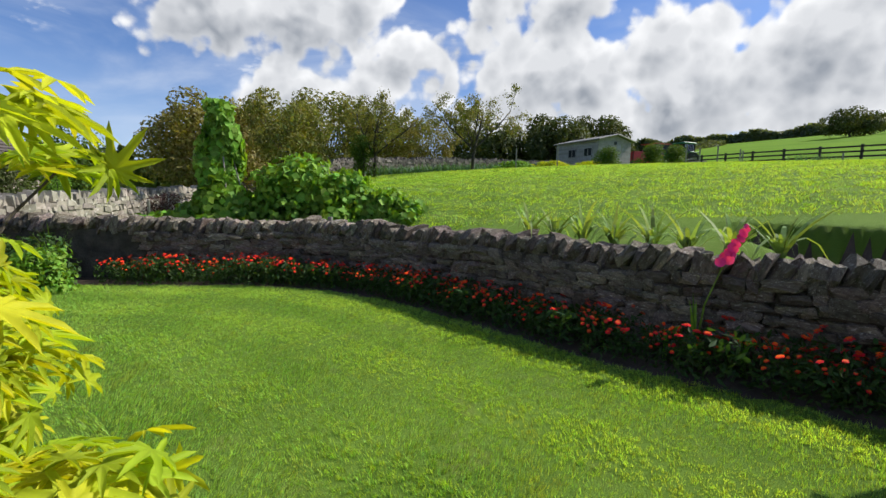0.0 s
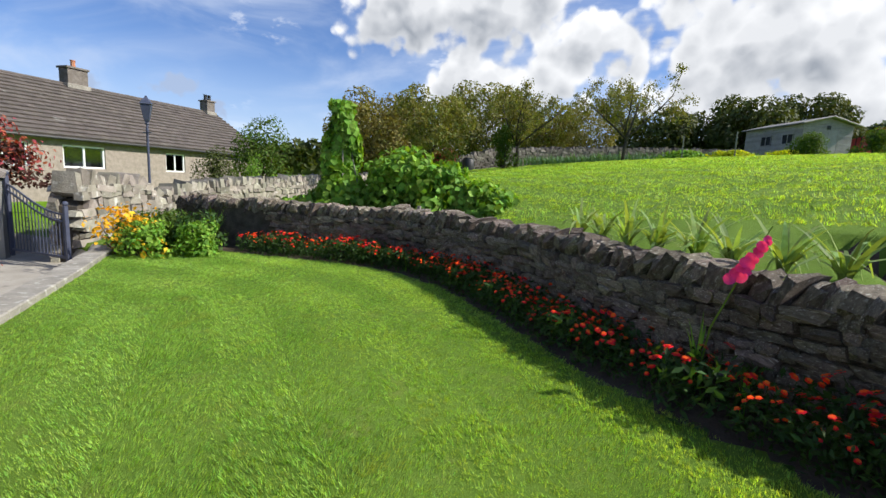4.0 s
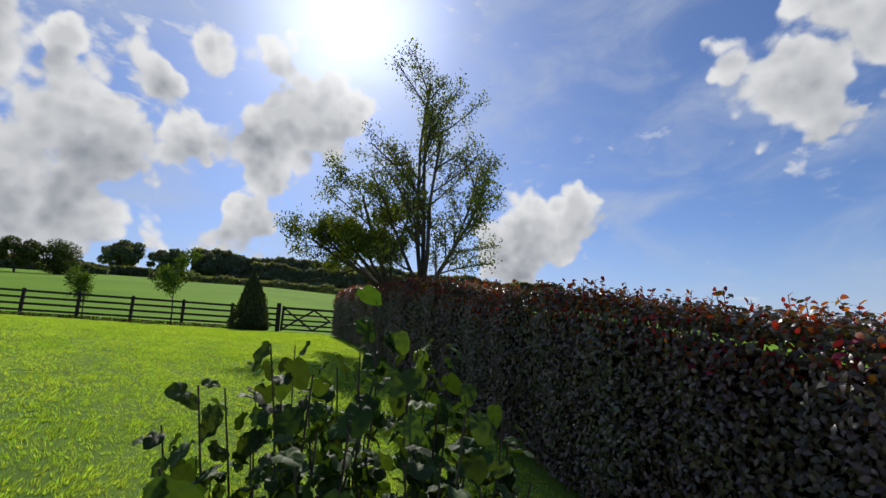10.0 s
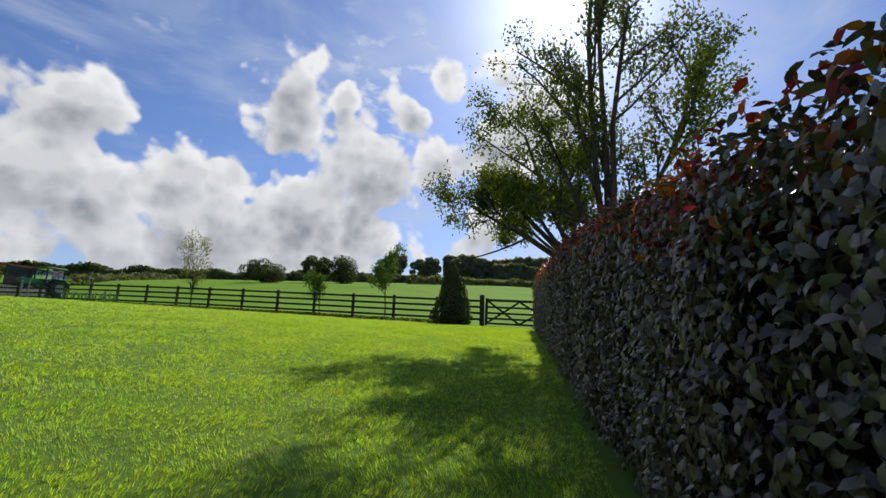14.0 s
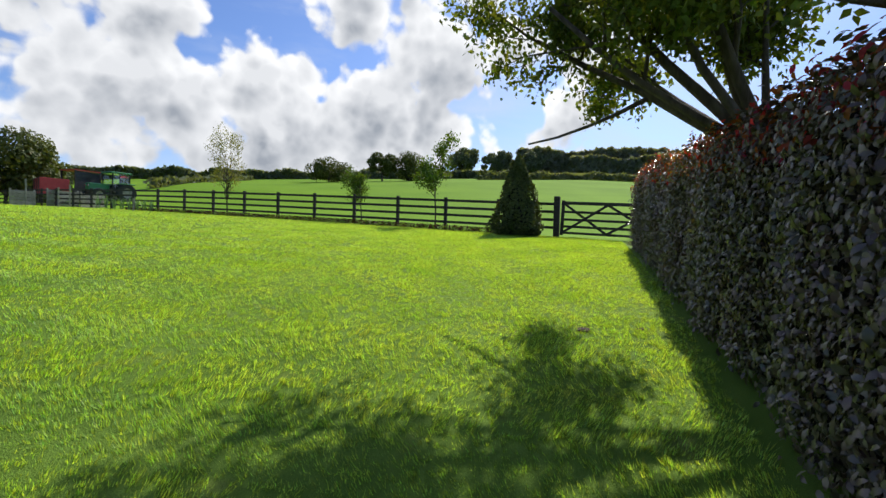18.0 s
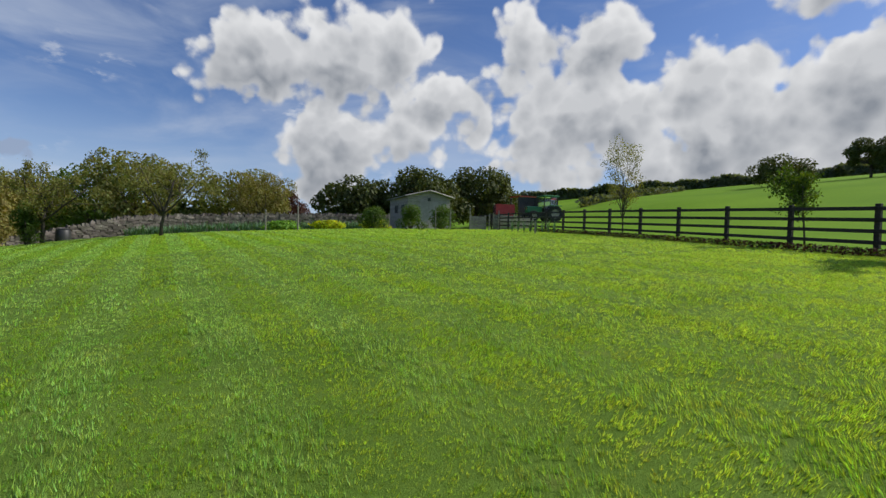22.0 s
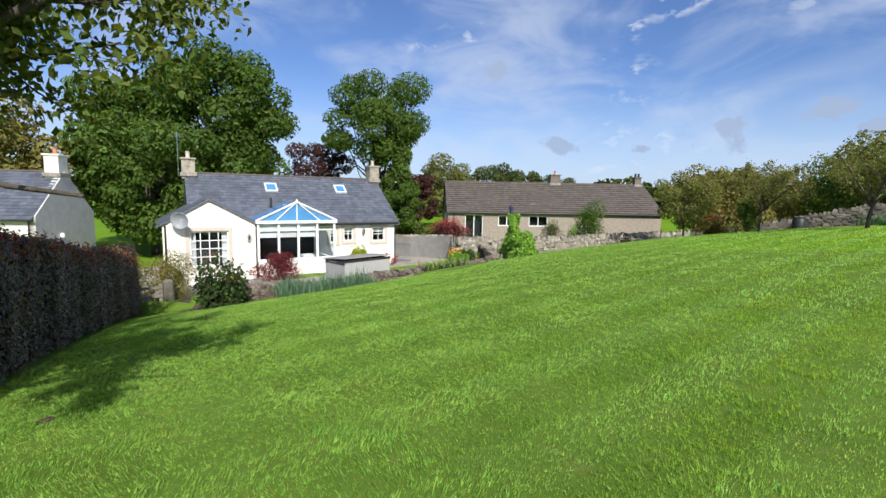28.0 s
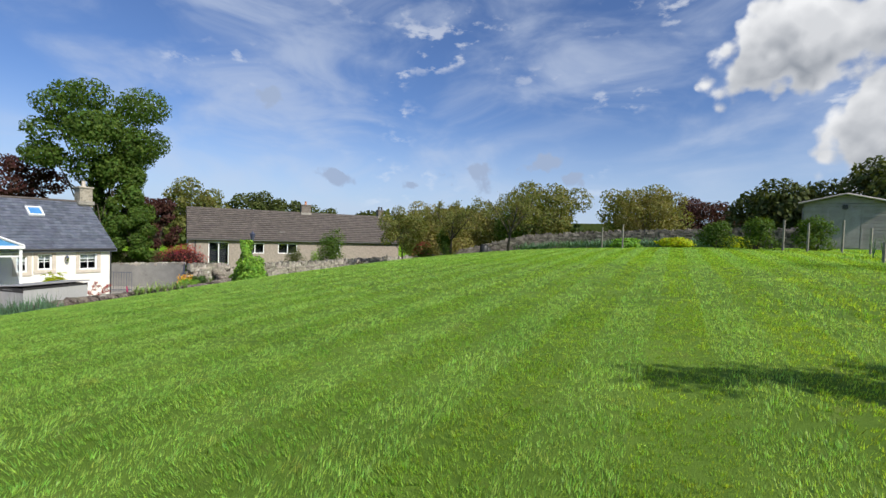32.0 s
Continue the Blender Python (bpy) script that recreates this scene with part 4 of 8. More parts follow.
def tree(name, x, y, height, spread_r, leaf_m, n_leaves, leaf_size, seed, label, trunk_h=0.25, trunk_r=0.08, clumps=26, lean=(0, 0), flat=0.8, stems=1, open_=0.0, category="tree", z=None, group="", up=0.0):
    """A tree of tapered limbs and a crown of leaf clumps with an uneven outline."""
    rng, nr = random.Random(seed), np.random.default_rng(seed)
    root = thing(name, x, y, gz(x, y) if z is None else z, 0, label, category, group)
    bm = bmesh.new()
    base_h = height * trunk_h
    cz = base_h + (height - base_h) * 0.52
    centres, radii = [], []
    for k in range(clumps):
        th = k * 2.399 + rng.uniform(-0.4, 0.4)
        v = -0.85 + 1.75 * (k + 0.5) / clumps
        rad = math.sqrt(max(0.05, 1 - (v * 0.92) ** 2)) * rng.uniform(0.45, 0.92)
        if up:
            rad *= 1 - up * (v + 0.85) / 1.75
        c = (lean[0] + spread_r * rad * math.cos(th), lean[1] + spread_r * rad * math.sin(th), cz + v * (height - base_h) * 0.44 + rng.uniform(-0.05, 0.05) * height)
        s = spread_r * rng.uniform(0.22, 0.42) * (1 - 0.35 * up * (v + 0.85) / 1.75)
        centres.append(c)
        radii.append((s, s, s * flat))
    tops = []
    for k in range(stems):
        th = 2 * math.pi * k / stems + rng.uniform(-0.4, 0.4)
        o = 0.0 if stems == 1 else trunk_r * 2.2
        foot = (o * math.cos(th), o * math.sin(th), -0.12)
        top = (lean[0] * 0.4 + o * 6 * math.cos(th) * 0.5, lean[1] * 0.4 + o * 6 * math.sin(th) * 0.5, base_h + (height - base_h) * 0.25)
        pts = limb(bm, foot, top, trunk_r * (1 if stems == 1 else 0.7), trunk_r * 0.6, rng, 5, 0.03)
        tops.append(pts)
    for k, c in enumerate(centres):
        p = tops[k % stems]
        start = p[rng.randrange(2, len(p))]
        limb(bm, start, c, trunk_r * rng.uniform(0.25, 0.4), trunk_r * 0.06, rng, 4, 0.07)
    part("trunk", bm, M_BARK, root, smooth=True)
    P, D = clump_points(centres, radii, n_leaves, nr, 0.35 if open_ else 0.5)
    V, F = leaf_arrays(P, D, leaf_size, nr)
    tri_mesh("crown", V, F, leaf_m, root)
    return root


def shrub(name, x, y, w, d, h, leaf_m, n, leaf_size, seed, label, category="shrub", z=None, rz=0.0, lumps=12, stems=True, aspect=0.55):
    """A rounded, uneven bush of leaves on thin stems."""
    rng, nr = random.Random(seed), np.random.default_rng(seed)
    root = thing(name, x, y, gz(x, y) if z is None else z, rz, label, category)
    centres, radii = [], []
    for k in range(lumps):
        th, q = k * 2.4, rng.uniform(0.2, 0.95)
        v = (k + 0.5) / lumps
        rr = q * (1 - 0.55 * v)
        centres.append((w / 2 * rr * math.cos(th), d / 2 * rr * math.sin(th), h * (0.12 + 0.68 * v)))
        s = rng.uniform(0.24, 0.40)
        radii.append((w * s * 0.8, d * s * 0.8, h * s * 0.65))
    if stems:
        bm = bmesh.new()
        for c in centres:
            limb(bm, (c[0] * 0.15, c[1] * 0.15, -0.05), c, 0.018 * h + 0.006, 0.005, rng, 3, 0.06)
        part("branchwork", bm, M_BARK, root)
    P, D = clump_points(centres, radii, n, nr, 0.4)
    P[:, 2] = np.maximum(P[:, 2], 0.02)
    V, F = leaf_arrays(P, D, leaf_size, nr, aspect)
    tri_mesh("foliage", V, F, leaf_m, root)
    return root


# ---------- the beech hedge ----------
HEDGE_A, HEDGE_B = np.array((5.0, -4.55)), np.array((21.35, 3.85))
HEDGE_U = (HEDGE_B - HEDGE_A) / np.linalg.norm(HEDGE_B - HEDGE_A)
HEDGE_N = np.array((-HEDGE_U[1], HEDGE_U[0]))


def hedge_height(s):
    return 1.62 + 0.05 * np.sin(s * 0.9) + 0.03 * np.sin(s * 2.3) - 0.06 * smooth01((6.0 - s) / 4.0)


def build_hedge():
    L = float(np.linalg.norm(HEDGE_B - HEDGE_A))
    T = 1.15
    base = ground_height(np.array([HEDGE_A[0]]), np.array([HEDGE_A[1]]))[0]
    root = thing("beech_hedge", HEDGE_A[0], HEDGE_A[1], base, 0, "clipped purple copper-beech hedge with fresh red shoots along the top", "hedge")

    def world(s, off):
        q = HEDGE_A + HEDGE_U * s[:, None] - HEDGE_N * off[:, None]
        return q[:, 0], q[:, 1]

    # dark inner body, its near-black colour standing for the shade behind the leaves
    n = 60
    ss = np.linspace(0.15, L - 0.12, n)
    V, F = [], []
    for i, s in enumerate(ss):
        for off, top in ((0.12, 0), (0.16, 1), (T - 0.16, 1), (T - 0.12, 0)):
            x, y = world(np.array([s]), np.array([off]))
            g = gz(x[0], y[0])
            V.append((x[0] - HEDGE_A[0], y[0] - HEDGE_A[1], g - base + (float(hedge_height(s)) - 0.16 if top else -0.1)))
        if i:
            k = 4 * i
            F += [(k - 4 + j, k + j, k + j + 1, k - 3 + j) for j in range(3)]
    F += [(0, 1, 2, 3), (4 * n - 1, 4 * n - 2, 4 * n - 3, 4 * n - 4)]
    link_mesh("inner_body", V, F, M_INNER_SHADE, root)
    nr = np.random.default_rng(5)

    def shell(n, tip=False):
        s = nr.uniform(-0.05, L + 0.05, n)
        kind = nr.uniform(size=n)
        h = hedge_height(s)
        if tip:
            kind = np.where(kind < 0.30, 0.05, 0.8)
        face = kind < 0.60
        topf = (kind >= 0.60) & (kind < 0.93)
        bump = 0.05 * np.sin(s * 3.1) + 0.04 * np.sin(s * 7.7)
        off = np.where(face, nr.normal(0.0, 0.045, n) - bump * 0.6, nr.uniform(0, T, n))
        zz = np.where(face, nr.uniform(0.03, 1.0, n) * h, h + nr.normal(0.0, 0.05, n))
        end = ~face & ~topf
        s = np.where(end, np.where(nr.uniform(size=n) < 0.5, nr.normal(0, 0.05, n), L + nr.normal(0, 0.05, n)), s)
        zz = np.where(end, nr.uniform(0.03, 1, n) * h, zz)
        back = face & (nr.uniform(size=n) < 0.12)
        off = np.where(back, T - off, off)
        round_ = np.where(face, np.clip((zz / h - 0.82) / 0.18, 0, 1) ** 2 * 0.14, 0)
        off = off + np.where(back, -round_, round_)
        if tip:
            zz = np.where(face, h * nr.uniform(0.80, 1.0, n), h + np.abs(nr.normal(0.02, 0.06, n)))
        x, y = world(s, off)
        g = ground_height(x, y)
        P = np.stack([x - HEDGE_A[0], y - HEDGE_A[1], g - base + zz], 1)
        N3 = np.array((HEDGE_N[0], HEDGE_N[1], 0.25))
        D = np.where(face[:, None] & ~back[:, None], N3, np.where(topf[:, None], np.array((0, 0, 1.0)), np.where(back[:, None], -N3, np.array((HEDGE_U[0], HEDGE_U[1], 0.2)) * np.sign(s - L / 2)[:, None])))
        return P, D + nr.normal(size=(n, 3)) * 0.42

    P, D = shell(135000)
    V, F = stamp(SMALL_V, SMALL_F, P, D, 0.050, nr, droop=0.5)
    tri_mesh("foliage", V, F, M_HEDGE, root)
    P, D = shell(11000, True)
    V, F = stamp(SMALL_V, SMALL_F, P, D, 0.052, nr, droop=0.2)
    tri_mesh("red_growth", V, F, M_HEDGETIP, root, "bright red and bronze young leaves")
    # thin upright shoots over the clipped top
    rng = random.Random(8)
    bm = bmesh.new()
    LP, LD = [], []
    for k in range(300):
        s = L * rng.random() ** 1.5
        off = rng.uniform(0.0, T)
        q = HEDGE_A + HEDGE_U * s - HEDGE_N * off
        tall = rng.uniform(0.05, 0.22) * (1.0 if s < 7 else 0.7)
        foot = Vector((q[0] - HEDGE_A[0], q[1] - HEDGE_A[1], gz(q[0], q[1]) - base + float(hedge_height(s)) - 0.06))
        tip = foot + Vector((rng.uniform(-0.07, 0.07), rng.uniform(-0.07, 0.07), tall + 0.06))
        tube(bm, [foot, foot.lerp(tip, 0.5) + Vector((rng.uniform(-0.02, 0.02), rng.uniform(-0.02, 0.02), 0)), tip], [0.004, 0.003, 0.002], 3)
        m = 2 + int(tall * 20)
        for j in range(m):
            c = foot.lerp(tip, 0.35 + 0.65 * (j + 1) / m)
            LP.append((c.x + rng.uniform(-0.025, 0.025), c.y + rng.uniform(-0.025, 0.025), c.z))
            LD.append((rng.uniform(-1, 1), rng.uniform(-1, 1), 0.6))
    part("shoot_layer", bm, M_BARK, root)["kind"] = "stuff"
    V, F = stamp(OVAL_V, OVAL_F, np.array(LP), np.array(LD), 0.05, nr, droop=-0.2)
    tri_mesh("shoot_foliage", V, F, M_HEDGETIP, root, "red and bronze leaves on upright shoots")
    return root


hedge = build_hedge()


# ---------- post-and-rail fence and field gate ----------
def build_fence():
    n_posts = 21
    step = float(np.linalg.norm(FENCE_B - FENCE_A)) / 9
    u = (FENCE_B - FENCE_A) / np.linalg.norm(FENCE_B - FENCE_A)
    pts = []
    for k in range(n_posts):
        bend = np.array((-u[1], u[0])) * (0.0 if k < 9 else 0.012 * (k - 9) ** 2)
        q = FENCE_A + u * step * k - bend
        pts.append((q[0], q[1], gz(q[0], q[1])))
    root = thing("post_and_rail_fence", pts[0][0], pts[0][1], pts[0][2], 0, "dark-stained timber post-and-rail fence at the field's edge", "fence")
    post_me = None
    o = Vector(pts[0])
    for k, p in enumerate(pts):
        if k == 0:
            continue
        if post_me is None:
            bm = boxed(-0.055, 0.055, -0.045, 0.045, -0.3, 1.14, 0.008)
            ob = part("post", bm, M_FENCE, root)
            post_me = ob.data
        else:
            ob = new("post", post_me)
            ob.parent = root
        a, b = pts[k - 1], pts[k]
        ang = math.degrees(math.atan2(b[1] - a[1], b[0] - a[0]))
        ob.matrix_basis = Matrix.Translation(Vector(p) - o) @ pose(0, 0, 0, 0, 0, ang)
        for h in (0.28, 0.53, 0.78, 1.03):
            d = Vector(b) - Vector(a)
            bm = bmesh.new()
            nrm = Vector((d.y, -d.x, 0)).normalized()
            m = Matrix.Translation(Vector(a) - o + Vector((0, 0, h)) + d / 2 - nrm * 0.065) @ d.to_track_quat("X", "Z").to_matrix().to_4x4()
            box(bm, -d.length / 2 - 0.03, d.length / 2 + 0.03, -0.019, 0.019, -0.043, 0.043, 0.004, m)
            part("rail", bm, M_FENCE, root)
    return pts


fence_pts = build_fence()


def build_field_gate():
    ax, ay = FENCE_A
    u = np.array((0.36, -0.93))
    w = 3.0
    bx, by = ax + u[0] * (w + 0.2), ay + u[1] * (w + 0.2)
    za, zb = gz(ax, ay), gz(bx, by)
    root = thing("field_gate", ax, ay, za, math.degrees(math.atan2(by - ay, bx - ax)), "closed five-bar timber field gate in dark stain", "gate")
    tilt = math.atan2(zb - za, w)
    for x in (0.0, w + 0.2):
        part("gate_post", boxed(x - 0.09, x + 0.09, -0.09, 0.09, -0.4, 1.28 + (zb - za) * x / w, 0.015), M_FENCE, root)
    m = pose(0, 0, 0, 0, -math.degrees(tilt), 0)
    for h, t in ((0.14, 0.075), (0.34, 0.075), (0.56, 0.075), (0.80, 0.075), (1.08, 0.10)):
        part("bar", boxed(0.12, w + 0.08, -0.02, 0.02, h - t / 2, h + t / 2, 0.004, m), M_FENCE, root)
    for x in (0.16, w + 0.04):
        part("stile", boxed(x - 0.05, x + 0.05, -0.035, 0.035, 0.06, 1.16, 0.006, m), M_FENCE, root)
    for x0, x1 in ((0.2, w / 2), (w / 2, 0.2), (w / 2, w), (w, w / 2)):
        d = Vector((x1 - x0, 0, 0.90))
        mm = m @ Matrix.Translation(((x0 + x1) / 2, -0.032 if x1 > x0 else 0.032, 0.60)) @ Matrix.Rotation(-math.atan2(d.z, d.x), 4, "Y")
        part("brace", boxed(-d.length / 2, d.length / 2, -0.012, 0.012, -0.038, 0.038, 0.003, mm), M_FENCE, root)


build_field_gate()


# ---------- buildings ----------
def panel(bm, x0, x1, z0, z1, y, t, holes):
    """An upright wall slab in the xz plane with rectangular holes right through it."""
    cuts = sorted({x0, x1, *[h[0] for h in holes], *[h[1] for h in holes]})
    for a, b in zip(cuts, cuts[1:]):
        mid = (a + b) / 2
        spans = sorted((h[2], h[3]) for h in holes if h[0] < mid < h[1])
        z = z0
        for lo, hi in spans:
            if lo > z:
                box(bm, a, b, y - t, y, z, lo)
            z = hi
        if z < z1:
            box(bm, a, b, y - t, y, z, z1)
    bmesh.ops.remove_doubles(bm, verts=bm.verts[:], dist=0.0005)
    return bm


def window(parent, x0, x1, z0, z1, y, cols, rows, surround=None, sill=True, fw=0.06, bar=0.03):
    if surround:
        bm = bmesh.new()
        w = 0.15
        box(bm, x0 - w, x0, y - 0.02, y + 0.025, z0 - 0.1, z1 + w)
        box(bm, x1, x1 + w, y - 0.02, y + 0.025, z0 - 0.1, z1 + w)
        box(bm, x0, x1, y - 0.02, y + 0.025, z1, z1 + w)
        box(bm, x0 - w, x1 + w, y - 0.02, y + 0.06, z0 - 0.16, z0 - 0.1 + 0.1)
        part("window_surround", bm, surround, parent, "painted stone window surround")
    bm = bmesh.new()
    yy = y - 0.06
    box(bm, x0, x0 + fw, yy - 0.05, yy, z0, z1)
    box(bm, x1 - fw, x1, yy - 0.05, yy, z0, z1)
    box(bm, x0 + fw, x1 - fw, yy - 0.05, yy, z0, z0 + fw)
    box(bm, x0 + fw, x1 - fw, yy - 0.05, yy, z1 - fw, z1)
    gx = [x0 + fw + (x1 - x0 - 2 * fw) * k / cols for k in range(cols + 1)]
    gzs = [z0 + fw + (z1 - z0 - 2 * fw) * k / rows for k in range(rows + 1)]
    for k in range(1, cols):
        box(bm, gx[k] - bar / 2, gx[k] + bar / 2, yy - 0.04, yy - 0.008, z0 + fw, z1 - fw)
    for k in range(1, rows):
        box(bm, x0 + fw, x1 - fw, yy - 0.036, yy - 0.012, gzs[k] - bar / 2, gzs[k] + bar / 2)
    win = part("window_frame", bm, M_PVC, parent, "white window frame")
    for i in range(cols):
        for j in range(rows):
            p = part("pane", boxed(gx[i] + 0.004, gx[i + 1] - 0.004, yy - 0.03, yy - 0.022, gzs[j] + 0.004, gzs[j + 1] - 0.004), M_GLASS, win)
            p.visible_shadow = False
    return win


def tiled_roof(name, a, b, c, d, tw, th, material, parent, label="", lift=0.02):
    """Lapped tiles over the quad a-b (eave) to d-c (ridge), one island each."""
    a, b, c, d = (np.array(q, float) for q in (a, b, c, d))
    rows = max(1, int(np.linalg.norm(d - a) / th))
    nrm = np.cross(b - a, d - a)
    nrm /= np.linalg.norm(nrm)
    if nrm[2] < 0:
        nrm = -nrm
    V, F = [], []
    rng = random.Random(rows)
    for r in range(rows):
        s0, s1 = r / rows, min((r + 1.12) / rows, 1.0)
        l0, r0, l1, r1 = a + (d - a) * s0, b + (c - b) * s0, a + (d - a) * s1, b + (c - b) * s1
        n = max(1, round(np.linalg.norm(r0 - l0) / tw))
        sh = 0.5 if r % 2 else 0.0
        for k in range(-1, n + 1):
            f0, f1 = np.clip((k + sh) / n, 0, 1), np.clip((k + 0.97 + sh) / n, 0, 1)
            if f1 - f0 < 1e-3:
                continue
            up, jit = nrm * (lift + rng.uniform(0, 0.004)), nrm * 0.003
            q = len(V)
            V += [l0 + (r0 - l0) * f0 + up, l0 + (r0 - l0) * f1 + up, l1 + (r1 - l1) * f1 + jit, l1 + (r1 - l1) * f0 + jit, l0 + (r0 - l0) * f0 - jit, l0 + (r0 - l0) * f1 - jit]
            F += [(q, q + 1, q + 2, q + 3), (q + 4, q + 5, q + 1, q)]
    ob = link_mesh(name, V, F, material, parent, label)
    ob["kind"] = "stuff"
    return ob


def gable_roof(parent, x0, x1, y0, y1, ze, zr, material, tw, th, over=0.2, t=0.09):
    """Two slopes with the ridge along x; the slabs below carry the tiles."""
    ym = (y0 + y1) / 2
    for ya, s in ((y1, 1), (y0, -1)):
        k = (zr - ze) / abs(ya - ym)
        ye = ya + s * over
        zee = ze - k * over
        V = [(x0, ye, zee), (x1, ye, zee), (x1, ym, zr), (x0, ym, zr), (x0, ye, zee - t), (x1, ye, zee - t), (x1, ym, zr - t), (x0, ym, zr - t)]
        F = [(0, 1, 2, 3), (7, 6, 5, 4), (0, 4, 5, 1), (1, 5, 6, 2), (3, 2, 6, 7), (0, 3, 7, 4)]
        link_mesh("roof", V, F, material, parent)
        tiled_roof("roof_tiles", (x0, ye, zee + 0.004), (x1, ye, zee + 0.004), (x1, ym, zr + 0.004), (x0, ym, zr + 0.004), tw, th, material, parent, lift=0.07 if th > 0.3 else 0.02)
    bm = bmesh.new()
    tube(bm, [(x0, ym, zr + 0.01), (x1, ym, zr + 0.01)], 0.07, 8)
    part("ridge_tiles", bm, M_TILE, parent)


def gable_wall(parent, x, t, y0, y1, z0, ze, zr, material, name="gable_wall"):
    ym = (y0 + y1) / 2
    prof = [(y0, z0), (y1, z0), (y1, ze), (ym, zr), (y0, ze)]
    V = [(x, p[0], p[1]) for p in prof] + [(x + t, p[0], p[1]) for p in prof]
    F = [(4, 3, 2, 1, 0), (5, 6, 7, 8, 9)] + [(k, (k + 1) % 5, 5 + (k + 1) % 5, 5 + k) for k in range(5)]
    return link_mesh(name, V, F, material, parent)


def chimney(parent, x, y, z0, z1, w, d, material, pots=1, pot_m=None):
    bm = bmesh.new()
    box(bm, x - w / 2, x + w / 2, y - d / 2, y + d / 2, z0, z1, 0.01)
    box(bm, x - w / 2 - 0.06, x + w / 2 + 0.06, y - d / 2 - 0.06, y + d / 2 + 0.06, z1, z1 + 0.09, 0.01)
    c = part("chimney", bm, material, parent)
    for k in range(pots):
        bm = lathe([(0.11, 0), (0.13, 0.02), (0.10, 0.06), (0.095, 0.28), (0.115, 0.30), (0.115, 0.34), (0.075, 0.34), (0.07, 0.05)], 10)
        bmesh.ops.translate(bm, verts=bm.verts, vec=(x + (k - (pots - 1) / 2) * 0.3, y, z1 + 0.09))
        part("chimney_pot", bm, pot_m or M_POT, c)
    bm = boxed(x - w / 2 - 0.08, x + w / 2 + 0.08, y - d / 2 - 0.08, y + d / 2 + 0.08, z0 + 0.12, z0 + 0.34, 0.02)
    part("lead_flashing", bm, M_KERB, c)


def pipe(parent, x, y, z0, z1, r=0.035, name="downpipe", m=None):
    bm = bmesh.new()
    tube(bm, [(x, y, z0), (x, y, z1)], r, 8)
    part(name, bm, m or M_BLACK, parent)


def gutter(parent, x0, x1, y, z):
    bm = bmesh.new()
    tube(bm, [(x0, y, z), (x1, y, z)], 0.055, 8)
    part("gutter", bm, M_BLACK, parent)


M_CHIM = surf("chimney_render", (0.30, 0.265, 0.21), (0.42, 0.38, 0.31), 5, 0.9, 0.4, 50, spots=(6, 0.55, 0.7, (0.17, 0.15, 0.12)))
M_SURR = surf("pale_stone_dressing", (0.52, 0.46, 0.38), (0.60, 0.54, 0.46), 4, 0.85, 0.2, 60)
M_CURTAIN = surf("pale_blind", (0.62, 0.60, 0.56), (0.70, 0.68, 0.64), 3, 0.9, 0.1, 40)
M_ROUGHCAST = surf("grey_roughcast", (0.50, 0.50, 0.49), (0.60, 0.60, 0.58), 2.5, 0.9, 0.4, 70, spots=(1.5, 0.60, 0.80, (0.40, 0.40, 0.38)))
M_CHIMSTONE = surf("chimney_stone", (0.13, 0.11, 0.095), (0.21, 0.185, 0.16), 6, 0.9, 0.6, 40)
M_DISH = surf("dish_paint", (0.24, 0.26, 0.29), (0.29, 0.31, 0.34), 4, 0.5, 0.0, 50, fine_amt=0.1)
M_FLOORIN = surf("indoor_floor", (0.20, 0.15, 0.10), (0.26, 0.20, 0.14), 3, 0.6, 0.1, 40)


